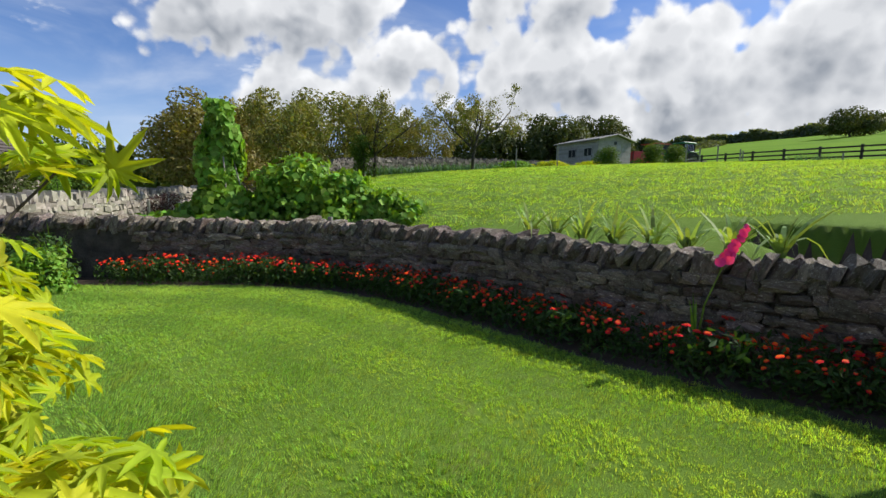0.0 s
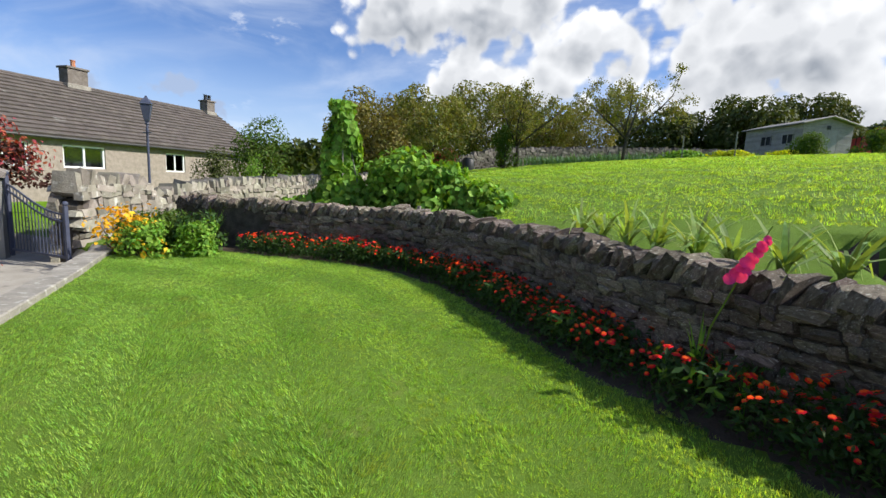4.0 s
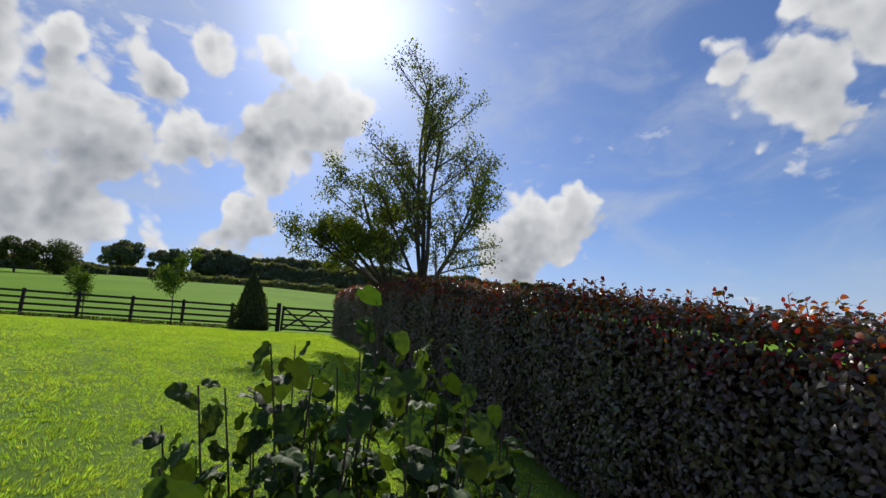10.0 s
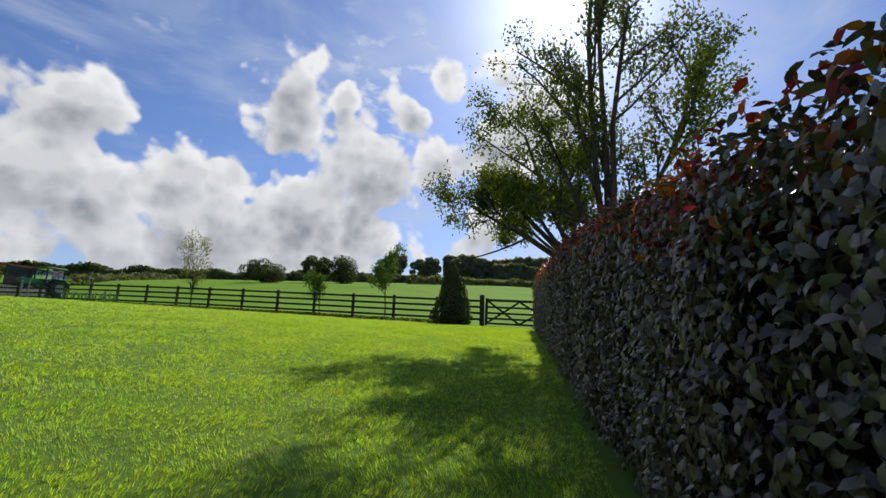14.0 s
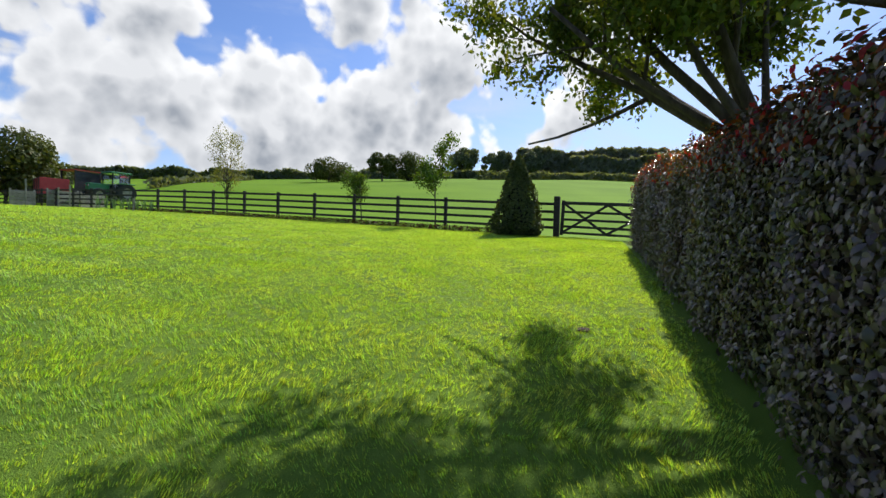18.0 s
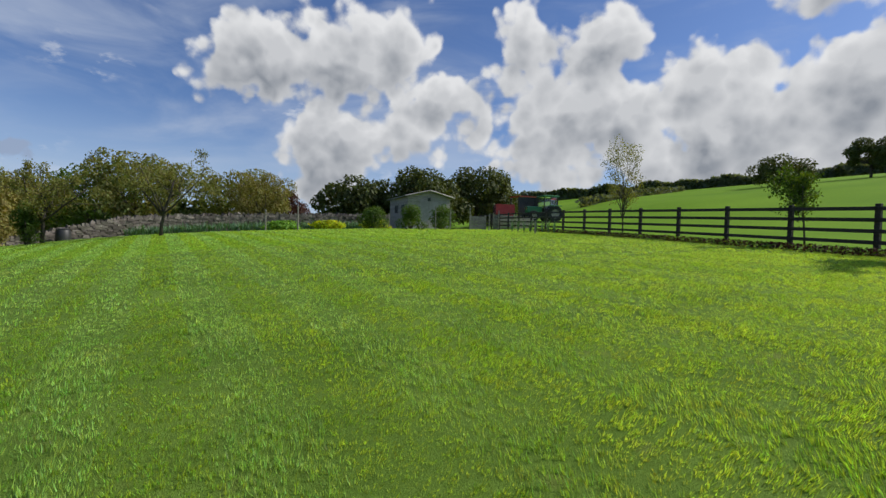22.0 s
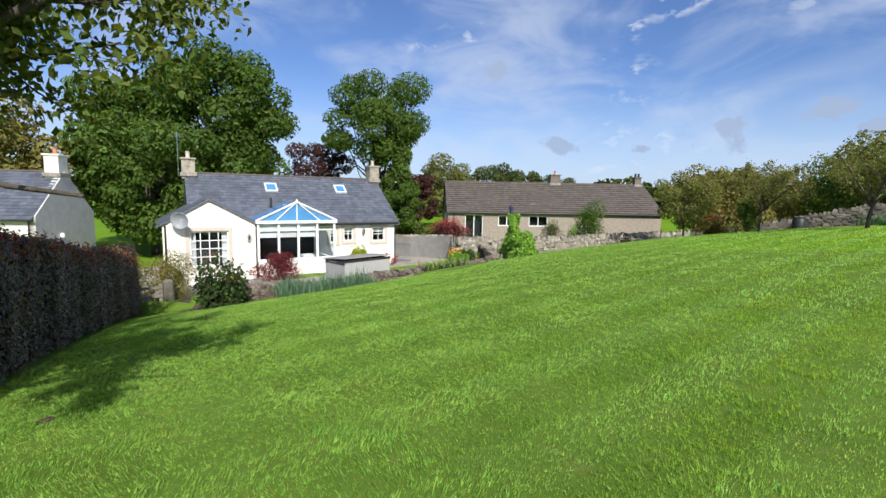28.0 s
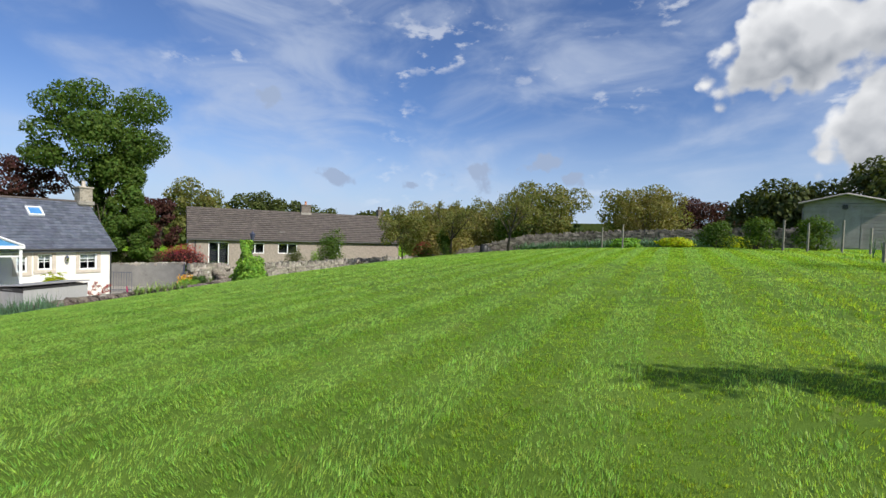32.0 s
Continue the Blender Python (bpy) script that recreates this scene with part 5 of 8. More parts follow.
def white_house():
    h = thing("cottage", -9.41, 0.72, -0.32, math.degrees(math.atan2(-0.84, 0.54)), "white rendered cottage with slate roof, gabled wing and conservatory", "house")
    g = 0.32                      # local z of world zero
    L, D, ze, zr = 10.45, 7.0, 2.15 + g, 4.60 + g
    holes = [(0.66, 1.44, 1.0 + g, 1.82 + g), (2.56, 3.12, 1.06 + g, 1.84 + g), (3.5, 3.9, 0.98 + g, 1.75 + g)]
    part("front_wall", panel(bmesh.new(), 0, L, -0.3, ze, 0, 0.35, holes), M_WHITE, h)
    part("back_wall", boxed(0, L, -D, -D + 0.35, -0.3, ze), M_WHITE, h)
    gable_wall(h, 0, 0.35, -D + 0.001, -0.001, -0.3, ze - 0.02, zr - 0.1, M_WHITE)
    gable_wall(h, L - 0.35, 0.35, -D + 0.001, -0.001, -0.3, ze - 0.02, zr - 0.1, M_WHITE)
    gable_roof(h, -0.18, L + 0.15, -D, 0, ze + 0.02, zr, M_SLATE, 0.28, 0.24, 0.22)
    part("dark_inside", boxed(0.4, L - 0.4, -D + 0.6, -0.7, 0.0, ze - 0.1), M_DARK, h)
    for x0, x1, z0, z1 in holes:
        window(h, x0, x1, z0, z1, 0, 2 if x1 - x0 > 0.5 else 1, 2, M_SURR)
        part("blind", boxed(x0 + 0.04, x1 - 0.04, -0.2, -0.18, z1 - 0.3, z1), M_CURTAIN, h)
    chimney(h, 0.02, -D / 2, zr - 0.3, 5.38 + g, 0.62, 0.75, M_CHIM, 1, M_SURR)
    chimney(h, L - 0.05, -D / 2, zr - 0.3, 5.30 + g, 0.62, 0.75, M_CHIM, 1, M_SURR)
    gutter(h, -0.1, 4.2, 0.26, ze - 0.09)
    pipe(h, 0.06, 0.07, -0.2, ze - 0.1)
    # skylights
    k = (zr - ze) / (D / 2)
    for x in (2.52, 6.45):
        y = -2.45
        z = ze - k * y
        m = Matrix.Translation((x, y, z + 0.06)) @ Matrix.Rotation(-math.atan(k), 4, "X")
        f = bmesh.new()
        for a in ((-0.32, 0.32, 0.3, 0.38), (-0.32, 0.32, -0.38, -0.3), (-0.32, -0.25, -0.3, 0.3), (0.25, 0.32, -0.3, 0.3)):
            box(f, a[0], a[1], a[2], a[3], -0.05, 0.07, 0.0, m)
        s = part("skylight", f, M_PVC, h, "roof window")
        part("pane", boxed(-0.25, 0.25, -0.3, 0.3, 0.0, 0.02, 0, m), M_BLUEGLASS, s)
    pipe(h, 6.75, -0.9, ze + 0.5, ze + 1.25, 0.06, "flue")
    # gabled wing
    wx0, wx1, wy = 7.95, 11.65, 1.75
    wm, wz, wr = 9.85, 2.28 + g, 3.34 + g
    bm = panel(bmesh.new(), wx0, wx1, -0.3, wz, wy, 0.3, [(9.02, 10.72, 0.28 + g, 1.92 + g)])
    part("wing_front_wall", bm, M_WHITE, h)
    V = [(wx0, wy, wz), (wx1, wy, wz), (wm, wy, wr - 0.06), (wx0, wy - 0.3, wz), (wx1, wy - 0.3, wz), (wm, wy - 0.3, wr - 0.06)]
    link_mesh("wing_gable", V, [(0, 1, 2), (5, 4, 3), (0, 2, 5, 3), (1, 4, 5, 2), (0, 3, 4, 1)], M_WHITE, h)
    part("wing_side_wall", boxed(wx1 - 0.3, wx1, -4.0, wy - 0.301, -0.3, wz), M_WHITE, h)
    part("wing_side_wall", boxed(wx0, wx0 + 0.3, 0.001, wy - 0.301, -0.3, wz), M_WHITE, h)
    for xa in (wx0, wx1):
        s = 1 if xa > wm else -1
        kk = (wr - wz) / abs(xa - wm)
        xe, zz = xa + s * 0.22, wz - kk * 0.22
        V = [(xe, wy + 0.12, zz), (xe, -4.2, zz), (wm, -4.2, wr), (wm, wy + 0.12, wr)]
        V += [(v[0], v[1], v[2] - 0.08) for v in V]
        link_mesh("wing_roof", V, [(0, 1, 2, 3), (7, 6, 5, 4), (0, 4, 5, 1), (1, 5, 6, 2), (2, 6, 7, 3), (3, 7, 4, 0)], M_SLATE, h)
        tiled_roof("roof_tiles", V[1], V[0], V[3], V[2], 0.28, 0.24, M_SLATE, h)
    window(h, 9.08, 10.66, 0.30 + g, 1.90 + g, wy, 4, 4, M_SURR, True, 0.07, 0.035)
    for x0, x1 in ((9.14, 9.36), (10.4, 10.6)):
        part("curtain", boxed(x0, x1, wy - 0.28, wy - 0.24, 0.34 + g, 1.86 + g), M_CURTAIN, h)
    part("dark_inside", boxed(wx0 + 0.35, wx1 - 0.35, -0.3, wy - 0.6, 0.0, wz - 0.1), M_DARK, h)
    pipe(h, wx1 - 0.1, wy + 0.06, -0.2, wz - 0.1)
    gutter(h, wx1 + 0.1, wx1 + 0.26, wy - 0.3, wz - 0.14)
    # conservatory
    cx0, cx1, cy, cz, cr = 4.35, 7.9, 2.3, 2.22 + g, 3.22 + g
    part("dwarf_wall", boxed(cx0, cx1, cy - 0.2, cy, -0.3, 0.48 + g), M_WHITE, h)
    part("dwarf_wall", boxed(cx0, cx0 + 0.2, 0.002, cy - 0.201, -0.3, 0.48 + g), M_WHITE, h)
    fr = bmesh.new()
    xs = [cx0, cx0 + 0.85, cx0 + 1.75, cx0 + 2.65, cx1]
    for x in xs:
        box(fr, x - 0.05, x + 0.05, cy - 0.14, cy - 0.05, 0.48 + g, cz)
    for z in (0.50 + g, 1.86 + g):
        box(fr, cx0, cx1, cy - 0.13, cy - 0.06, z, z + 0.06)
    part("conservatory_frame", fr, M_PVC, h)
    for a, b in zip(xs, xs[1:]):
        for z0, z1 in ((0.56 + g, 1.86 + g), (1.92 + g, cz)):
            p = part("pane", boxed(a + 0.05, b - 0.05, cy - 0.10, cy - 0.09, z0, z1), M_GLASS, h)
            p.visible_shadow = False
        if a > xs[0]:
            part("blind", boxed(a + 0.06, b - 0.06, cy - 0.2, cy - 0.18, 1.55 + g, cz - 0.02), M_CURTAIN, h)
    part("fascia", boxed(cx0 - 0.12, cx1 + 0.12, cy - 0.1, cy + 0.04, cz - 0.01, cz + 0.13, 0.01), M_PVC, h)
    cm = (cx0 + cx1) / 2 + 0.05
    apex = Vector((cm, cy + 0.02, cr))
    eave_z = cz + 0.12
    ribs = [Vector((cx0 - 0.1, cy + 0.02, eave_z)), Vector((cx0 + 0.75, cy + 0.02, eave_z)), Vector((cm, cy + 0.02, eave_z)), Vector((cx1 - 0.75, cy + 0.02, eave_z)), Vector((cx1 + 0.1, cy + 0.02, eave_z))]
    link_mesh("gable_glass", [ribs[0] - Vector((0, 0.03, 0)), ribs[4] - Vector((0, 0.03, 0)), apex - Vector((0, 0.03, 0.03))], [(0, 1, 2)], M_BLUEGLASS, h, "blue tinted glass in the conservatory gable")
    for r in ribs:
        bm = bmesh.new()
        tube(bm, [r, apex], 0.05 if r in (ribs[0], ribs[4]) else 0.03, 4)
        part("glazing_bar", bm, M_PVC, h)
    for e, s in ((ribs[0], -1), (ribs[4], 1)):
        V = [e, (e.x, -0.1, eave_z), (apex.x, -0.1, apex.z), apex]
        link_mesh("roof_glass", V, [(0, 1, 2, 3)], M_BLUEGLASS, h)
    bm = bmesh.new()
    tube(bm, [apex + Vector((0, 0.04, -0.04)), apex + Vector((0, 0.04, 0.13))], [0.07, 0.03], 8)
    part("finial", bm, M_PVC, h)
    part("floor_inside", boxed(cx0 + 0.2, cx1 - 0.05, 0.01, cy - 0.25, 0.0, 0.1), M_FLOORIN, h)
    # furniture seen through the panes
    part("dark_inside", boxed(cx0 + 0.5, cx1 - 0.4, 0.05, 0.3, 0.1, 1.5 + g), M_DARK, h)
    part("indoor_chair", boxed(5.2, 5.8, 1.2, 1.8, 0.1, 0.95, 0.05), M_CURTAIN, h)
    part("indoor_chair", boxed(6.6, 7.3, 1.1, 1.8, 0.1, 1.05, 0.05), M_DARK, h)
    # dish and wall lamps
    bm = lathe([(0.02, 0.0), (0.16, 0.02), (0.28, 0.08), (0.36, 0.15), (0.37, 0.15), (0.29, 0.07), (0.16, 0.005)], 20)
    bmesh.ops.transform(bm, matrix=pose(10.95, wy + 0.38, 2.42 + g, 100, 0, 155), verts=bm.verts)
    dish = part("satellite_dish", bm, M_DISH, h, "grey satellite dish", True)
    bm = bmesh.new()
    tube(bm, [(10.95, wy, 2.25 + g), (10.95, wy + 0.2, 2.2 + g), (10.95, wy + 0.36, 2.4 + g)], 0.02, 6)
    part("bracket", bm, M_STEEL, dish)
    for x, y in ((8.25, wy), (2.0, 0.0)):
        bm = lathe([(0.0, 0.36), (0.05, 0.3), (0.11, 0.22), (0.07, 0.03), (0.0, 0.0)], 6)
        bmesh.ops.translate(bm, verts=bm.verts, vec=(x, y + 0.14, 1.42 + g))
        part("wall_lantern", bm, M_STEEL, h)
    # aerial
    bm = bmesh.new()
    tube(bm, [(L + 0.4, -D / 2, zr - 0.2), (L + 0.4, -D / 2, 6.7 + g)], 0.02, 6)
    for z in (6.3, 6.45, 6.6):
        tube(bm, [(L + 0.1, -D / 2, z + g), (L + 0.7, -D / 2, z + g)], 0.01, 4)
    part("aerial", bm, M_STEEL, h)
    return h


white_house()


def bungalow():
    ux, uy = -0.083, 0.996
    b = thing("bungalow", -25.7, 3.2, -0.1, math.degrees(math.atan2(uy, ux)), "long sandstone bungalow with a brown tiled roof", "house")
    g = 0.1
    L, ze, zr, W = 18.6, 2.52 + g, 5.02 + g, 4.0
    # local y runs away from the garden; the garden front is at -W
    fy = -W
    holes = [(1.45, 3.0, 0.25, 2.15 + g), (4.3, 5.8, 1.2 + g, 2.1 + g), (6.95, 8.6, 1.2 + g, 2.1 + g), (11.5, 12.6, 1.2 + g, 2.1 + g)]
    bm = bmesh.new()
    m = pose(0, 0, 0, 0, 0, 180)
    panel(bm, -L, 0, -0.3, ze, W, 0.3, [(-h[1], -h[0], h[2], h[3]) for h in holes])
    bmesh.ops.transform(bm, matrix=m, verts=bm.verts)
    part("front_wall", bm, M_SAND, b)
    part("back_wall", boxed(0, L, W - 0.3, W, -0.3, ze), M_SAND, b)
    gable_wall(b, 0, 0.3, -W + 0.001, W - 0.001, -0.3, ze - 0.02, zr - 0.1, M_SAND)
    gable_wall(b, L - 0.3, 0.3, -W + 0.001, W - 0.001, -0.3, ze - 0.02, zr - 0.1, M_SAND)
    gable_roof(b, -0.12, L + 0.12, -W, W, ze + 0.02, zr, M_TILE, 0.34, 0.33, 0.25)
    part("dark_inside", boxed(0.4, L - 0.4, fy + 0.6, W - 0.6, 0.0, ze - 0.1), M_DARK, b)
    for h in holes:
        bm = bmesh.new()
        x0, x1, z0, z1 = h
        t = 0.07
        for a in ((x0, x0 + t, z0, z1), (x1 - t, x1, z0, z1), (x0 + t, x1 - t, z0, z0 + t), (x0 + t, x1 - t, z1 - t, z1), ((x0 + x1) / 2 - t / 2, (x0 + x1) / 2 + t / 2, z0 + t, z1 - t)):
            box(bm, a[0], a[1], fy + 0.06, fy + 0.12, a[2], a[3])
        w = part("window_frame", bm, M_PVC, b)
        for a, c in ((x0 + t, (x0 + x1) / 2 - t / 2), ((x0 + x1) / 2 + t / 2, x1 - t)):
            p = part("pane", boxed(a, c, fy + 0.085, fy + 0.095, z0 + t, z1 - t), M_GLASS, w)
            p.visible_shadow = False
    chimney(b, 10.2, 0, zr - 0.3, 5.75 + g, 0.9, 0.6, M_CHIMSTONE, 1)
    chimney(b, 18.1, 0, zr - 0.3, 5.65 + g, 0.6, 0.6, M_CHIMSTONE, 2, M_BLACK)
    gutter(b, 0, L, fy - 0.28, ze - 0.2)
    pipe(b, 0.5, fy - 0.05, -0.2, ze - 0.2)
    bm = bmesh.new()
    tube(bm, [(0.3, 0.5, 3.5), (0.3, 0.5, 7.4)], 0.025, 6)
    part("aerial", bm, M_STEEL, b)
    # small windows in the shaded gable
    for y in (-1.9, 0.3):
        bm = bmesh.new()
        for a in ((y, y + 0.06, 1.2, 2.3), (y + 0.5, y + 0.56, 1.2, 2.3), (y + 0.06, y + 0.5, 1.2, 1.26), (y + 0.06, y + 0.5, 2.24, 2.3), (y + 0.06, y + 0.5, 1.85, 1.9)):
            box(bm, -0.05, -0.001, a[0], a[1], a[2], a[3])
        part("gable_window", bm, M_PVC, b)
        part("pane", boxed(-0.02, -0.002, y + 0.06, y + 0.5, 1.26, 2.24), M_DARK, b)


bungalow()


def neighbour_house():
    b = thing("neighbour_cottage", -5.2, -15.3, -0.6, -72, "white neighbouring cottage with a grey gable and slate roof", "house")
    L, ze, zr, W = 9.0, 3.0, 5.1, 2.9
    part("front_wall", boxed(0, L, W - 0.3, W, -0.5, ze), M_WHITE, b)
    part("back_wall", boxed(0, L, -W, -W + 0.3, -0.5, ze), M_WHITE, b)
    gable_wall(b, -0.001, 0.3, -W, W, -0.5, ze, zr, M_ROUGHCAST)
    gable_wall(b, L - 0.3, 0.3, -W, W, -0.5, ze, zr, M_ROUGHCAST)
    gable_roof(b, 0.06, L + 0.1, -W, W, ze + 0.02, zr - 0.03, M_SLATE, 0.28, 0.24, 0.2)
    chimney(b, 0.35, 0, zr - 0.4, zr + 0.75, 0.6, 0.9, M_WHITE, 1)
    gutter(b, 0, L, W + 0.22, ze - 0.15)
    pipe(b, 0.25, W + 0.05, 0, ze - 0.15)
    bm = lathe([(0.0, 0.22), (0.09, 0.2), (0.1, 0.0), (0.0, 0.0)], 10)
    bmesh.ops.transform(bm, matrix=pose(-0.1, 0.9, 1.9), verts=bm.verts)
    part("wall_light", bm, M_PVC, b)


neighbour_house()


def hut():
    """A boarded garden hut: gable towards the lawn, long side running back."""
    ax, ay = 8.43, 34.1
    ux, uy = 0.883, 0.47
    z = 3.42
    h = thing("garden_hut", ax, ay, z, math.degrees(math.atan2(uy, ux)), "grey weathered timber garden hut with a felt roof", "shed")
    W, ze, zr, L = 1.6, 2.28, 2.68, 4.6
    n = 14
    for k in range(n):
        z0, z1 = k * ze / n, (k + 1) * ze / n
        part("board", boxed(-W, W, 0, 0.025 + 0.006 * (k % 2), z0, z1 - 0.012), M_HUT, h)
        part("board", boxed(W - 0.02, W + 0.008, 0.03, L, z0, z1 - 0.012), M_HUT, h)
        if 7 <= k <= 10:
            for a, b in ((0.03, 0.6), (1.5, 2.3), (3.2, L)):
                part("board", boxed(-W - 0.008, -W + 0.02, a, b, z0, z1 - 0.012), M_HUT, h)
        else:
            part("board", boxed(-W - 0.008, -W + 0.02, 0.03, L, z0, z1 - 0.012), M_HUT, h)
    link_mesh("gable_board", [(-W, 0, ze), (W, 0, ze), (0, 0, zr), (-W, 0.03, ze), (W, 0.03, ze), (0, 0.03, zr)], [(0, 1, 2), (5, 4, 3), (0, 3, 4, 1), (1, 4, 5, 2), (2, 5, 3, 0)], M_HUT, h)
    part("back_board", boxed(-W, W, L - 0.03, L, 0, ze), M_HUT, h)
    for s in (-1, 1):
        V = [(0, -0.25, zr + 0.03), (s * (W + 0.25), -0.25, ze - 0.03), (s * (W + 0.25), L + 0.2, ze - 0.03), (0, L + 0.2, zr + 0.03)]
        V += [(v[0], v[1], v[2] + 0.07) for v in V]
        link_mesh("roof", V, [(0, 1, 2, 3), (7, 6, 5, 4), (0, 4, 5, 1), (1, 5, 6, 2), (2, 6, 7, 3), (3, 7, 4, 0)], M_FELT, h)
        bm = bmesh.new()
        tube(bm, [(0, -0.27, zr + 0.06), (s * (W + 0.26), -0.27, ze)], 0.05, 4)
        part("bargeboard", bm, M_HUT, h)
    for x in (-0.62, 0.0):
        part("door", boxed(x, x + 0.6, -0.03, -0.002, 0.08, 1.95, 0.006), M_HUT, h)
    for x in (-0.68, 0.62):
        part("door_frame", boxed(x, x + 0.06, -0.035, -0.001, 0, 2.0), M_HUT, h)
    part("vent_box", boxed(-0.12, 0.08, -0.08, -0.002, 2.0, 2.22, 0.01), M_BLACK, h)
    for a, b in ((0.62, 1.48), (2.32, 3.18)):
        part("window", boxed(-W - 0.02, -W, a, b, 1.16, 1.78), M_DARK, h)
        bm = bmesh.new()
        for q in ((a, a + 0.05, 1.14, 1.8), (b - 0.05, b, 1.14, 1.8), (a + 0.05, b - 0.05, 1.14, 1.2), (a + 0.05, b - 0.05, 1.74, 1.8), ((a + b) / 2 - 0.02, (a + b) / 2 + 0.02, 1.2, 1.74)):
            box(bm, -W - 0.04, -W - 0.02, q[0], q[1], q[2], q[3])
        part("window_frame", bm, M_HUT, h)


hut()


# ---------- storage shed ----------
def storage_shed():
    rz = -41.3
    s = thing("storage_shed", -0.50, 0.95, 0.0, rz, "grey plastic garden storage shed with dark trim and two padlocked doors", "storage shed")
    W, D, hf, hb = 2.01, 1.24, 1.285, 1.385
    x0, x1 = 0.04, W + 0.04
    part("base", boxed(x0, x1, 0.05, D, -0.06, 0.06, 0.01), M_SHEDDARK, s)
    # front: corner posts, boarded doors and the dark lintel
    for a, b in ((x0, x0 + 0.08), (x1 - 0.08, x1)):
        part("corner_panel", boxed(a, b, 0.03, 0.07, 0.06, 1.135, 0.006), M_SHED, s)
    part("lintel", boxed(x0, x1, 0.025, 0.08, 1.135, hf, 0.006), M_SHEDDARK, s)
    mid = (x0 + x1) / 2 - 0.05
    for side, (a, b) in ((-1, (x0 + 0.08, mid)), (1, (mid, x1 - 0.08))):
        i0, i1 = a + (0.04 if side > 0 else 0.055), b - (0.055 if side > 0 else 0.04)
        door = part("door", boxed(i0, i1, 0.061, 0.07, 0.07, 1.13), M_SHEDDARK, s)
        part("stile", boxed(a + 0.004, i0, 0.035, 0.065, 0.05, 1.135), M_SHEDDARK, door)
        part("stile", boxed(i1, b - 0.004, 0.035, 0.065, 0.05, 1.135), M_SHEDDARK, door)
        for k in range(5):
            c0, c1 = i0 + (i1 - i0) * k / 5, i0 + (i1 - i0) * (k + 1) / 5
            part("board", boxed(c0 + 0.002, c1 - 0.002, 0.03, 0.06, 0.07, 1.13, 0.005), M_SHED, door)
        hx = mid + side * 0.062
        bm = bmesh.new()
        box(bm, hx - 0.022, hx + 0.022, 0.0, 0.012, 0.96, 1.11, 0.004)
        box(bm, hx - 0.022, hx + 0.022, 0.012, 0.032, 0.96, 0.982)
        box(bm, hx - 0.022, hx + 0.022, 0.012, 0.032, 1.088, 1.11)
        part("handle", bm, M_SHEDDARK, door, "dark pull handle")
        hg = a + 0.02 if side < 0 else b - 0.02
        for z in (0.12, 0.95):
            part("hinge", boxed(hg - 0.008, hg + 0.008, 0.022, 0.034, z, z + 0.08), M_SHEDDARK, door)
    # rust mark beside the handle
    part("rust_stain", boxed(mid - 0.115, mid - 0.098, 0.0275, 0.0295, 0.97, 1.05), surf("rust", (0.42, 0.20, 0.05), (0.5, 0.28, 0.08), 20, 0.9, 0.2, 90), s, "orange rust stain")
    # sides of vertical boards
    for xs_ in (x0, x1 - 0.02):
        n = 7
        for k in range(n):
            y0, y1 = 0.08 + (D - 0.08) * k / n, 0.08 + (D - 0.08) * (k + 1) / n
            part("side_board", boxed(xs_, xs_ + 0.02, y0 + 0.003, y1 - 0.003, 0.06, 1.20, 0.003), M_SHED, s)
        part("side_trim", boxed(xs_ - 0.004, xs_ + 0.024, 0.08, D, 1.16, 1.30), M_SHEDDARK, s)
        part("vent_louvre", boxed(xs_ - 0.008, xs_ + 0.028, 0.30, 0.75, 1.22, 1.235, 0.004), M_SHEDROOF, s)
    bm = bmesh.new()
    for a, b in ((x0, mid - 0.004), (mid + 0.004, x1)):
        box(bm, a, b, D - 0.03, D, 0.0, 1.24, 0.005)
    part("back_panel", bm, M_SHED, s)
    part("back_trim", boxed(x0, x1, D - 0.025, D + 0.006, 1.241, 1.32, 0.004), M_SHEDDARK, s)
    k = (hb - hf) / D
    lid = Matrix.Translation((0, 0, hf - 0.004)) @ Matrix.Rotation(math.atan(k), 4, "X")
    top = part("lid", boxed(0.0, W + 0.085, -0.03, D + 0.08, 0.0, 0.04, 0.012, lid), M_SHEDROOF, s, "grey lid streaked with dirt")
    part("lid_edge", boxed(-0.004, W + 0.089, -0.038, -0.03, -0.01, 0.035, 0.002, lid), M_SHEDDARK, top)
    for i in range(9):
        x = 0.08 + i * (W - 0.08) / 8
        part("lid_rib", boxed(x - 0.012, x + 0.012, 0.1, D + 0.04, 0.038, 0.043, 0.002, lid), M_SHEDROOF, top)
    # hasp and padlock
    hasp = part("hasp", boxed(mid + 0.065, mid + 0.095, 0.012, 0.025, 1.15, 1.225, 0.004), M_STEEL, s)
    bm = bmesh.new()
    tube(bm, [(mid + 0.081 + 0.02 * math.cos(a), 0.005, 1.15 + 0.035 * math.sin(a)) for a in [math.pi * j / 8 for j in range(9)]], 0.006, 6)
    lock = part("shackle", bm, M_STEEL, hasp)
    bm = lathe([(0.0, -0.012), (0.032, -0.012), (0.037, -0.006), (0.037, 0.006), (0.032, 0.012), (0.0, 0.012)], 24)
    bmesh.ops.transform(bm, matrix=pose(mid + 0.081, 0.004, 1.125, 90), verts=bm.verts)
    part("disc_padlock", bm, M_STEEL, hasp, "round steel padlock")
    return s


storage_shed()


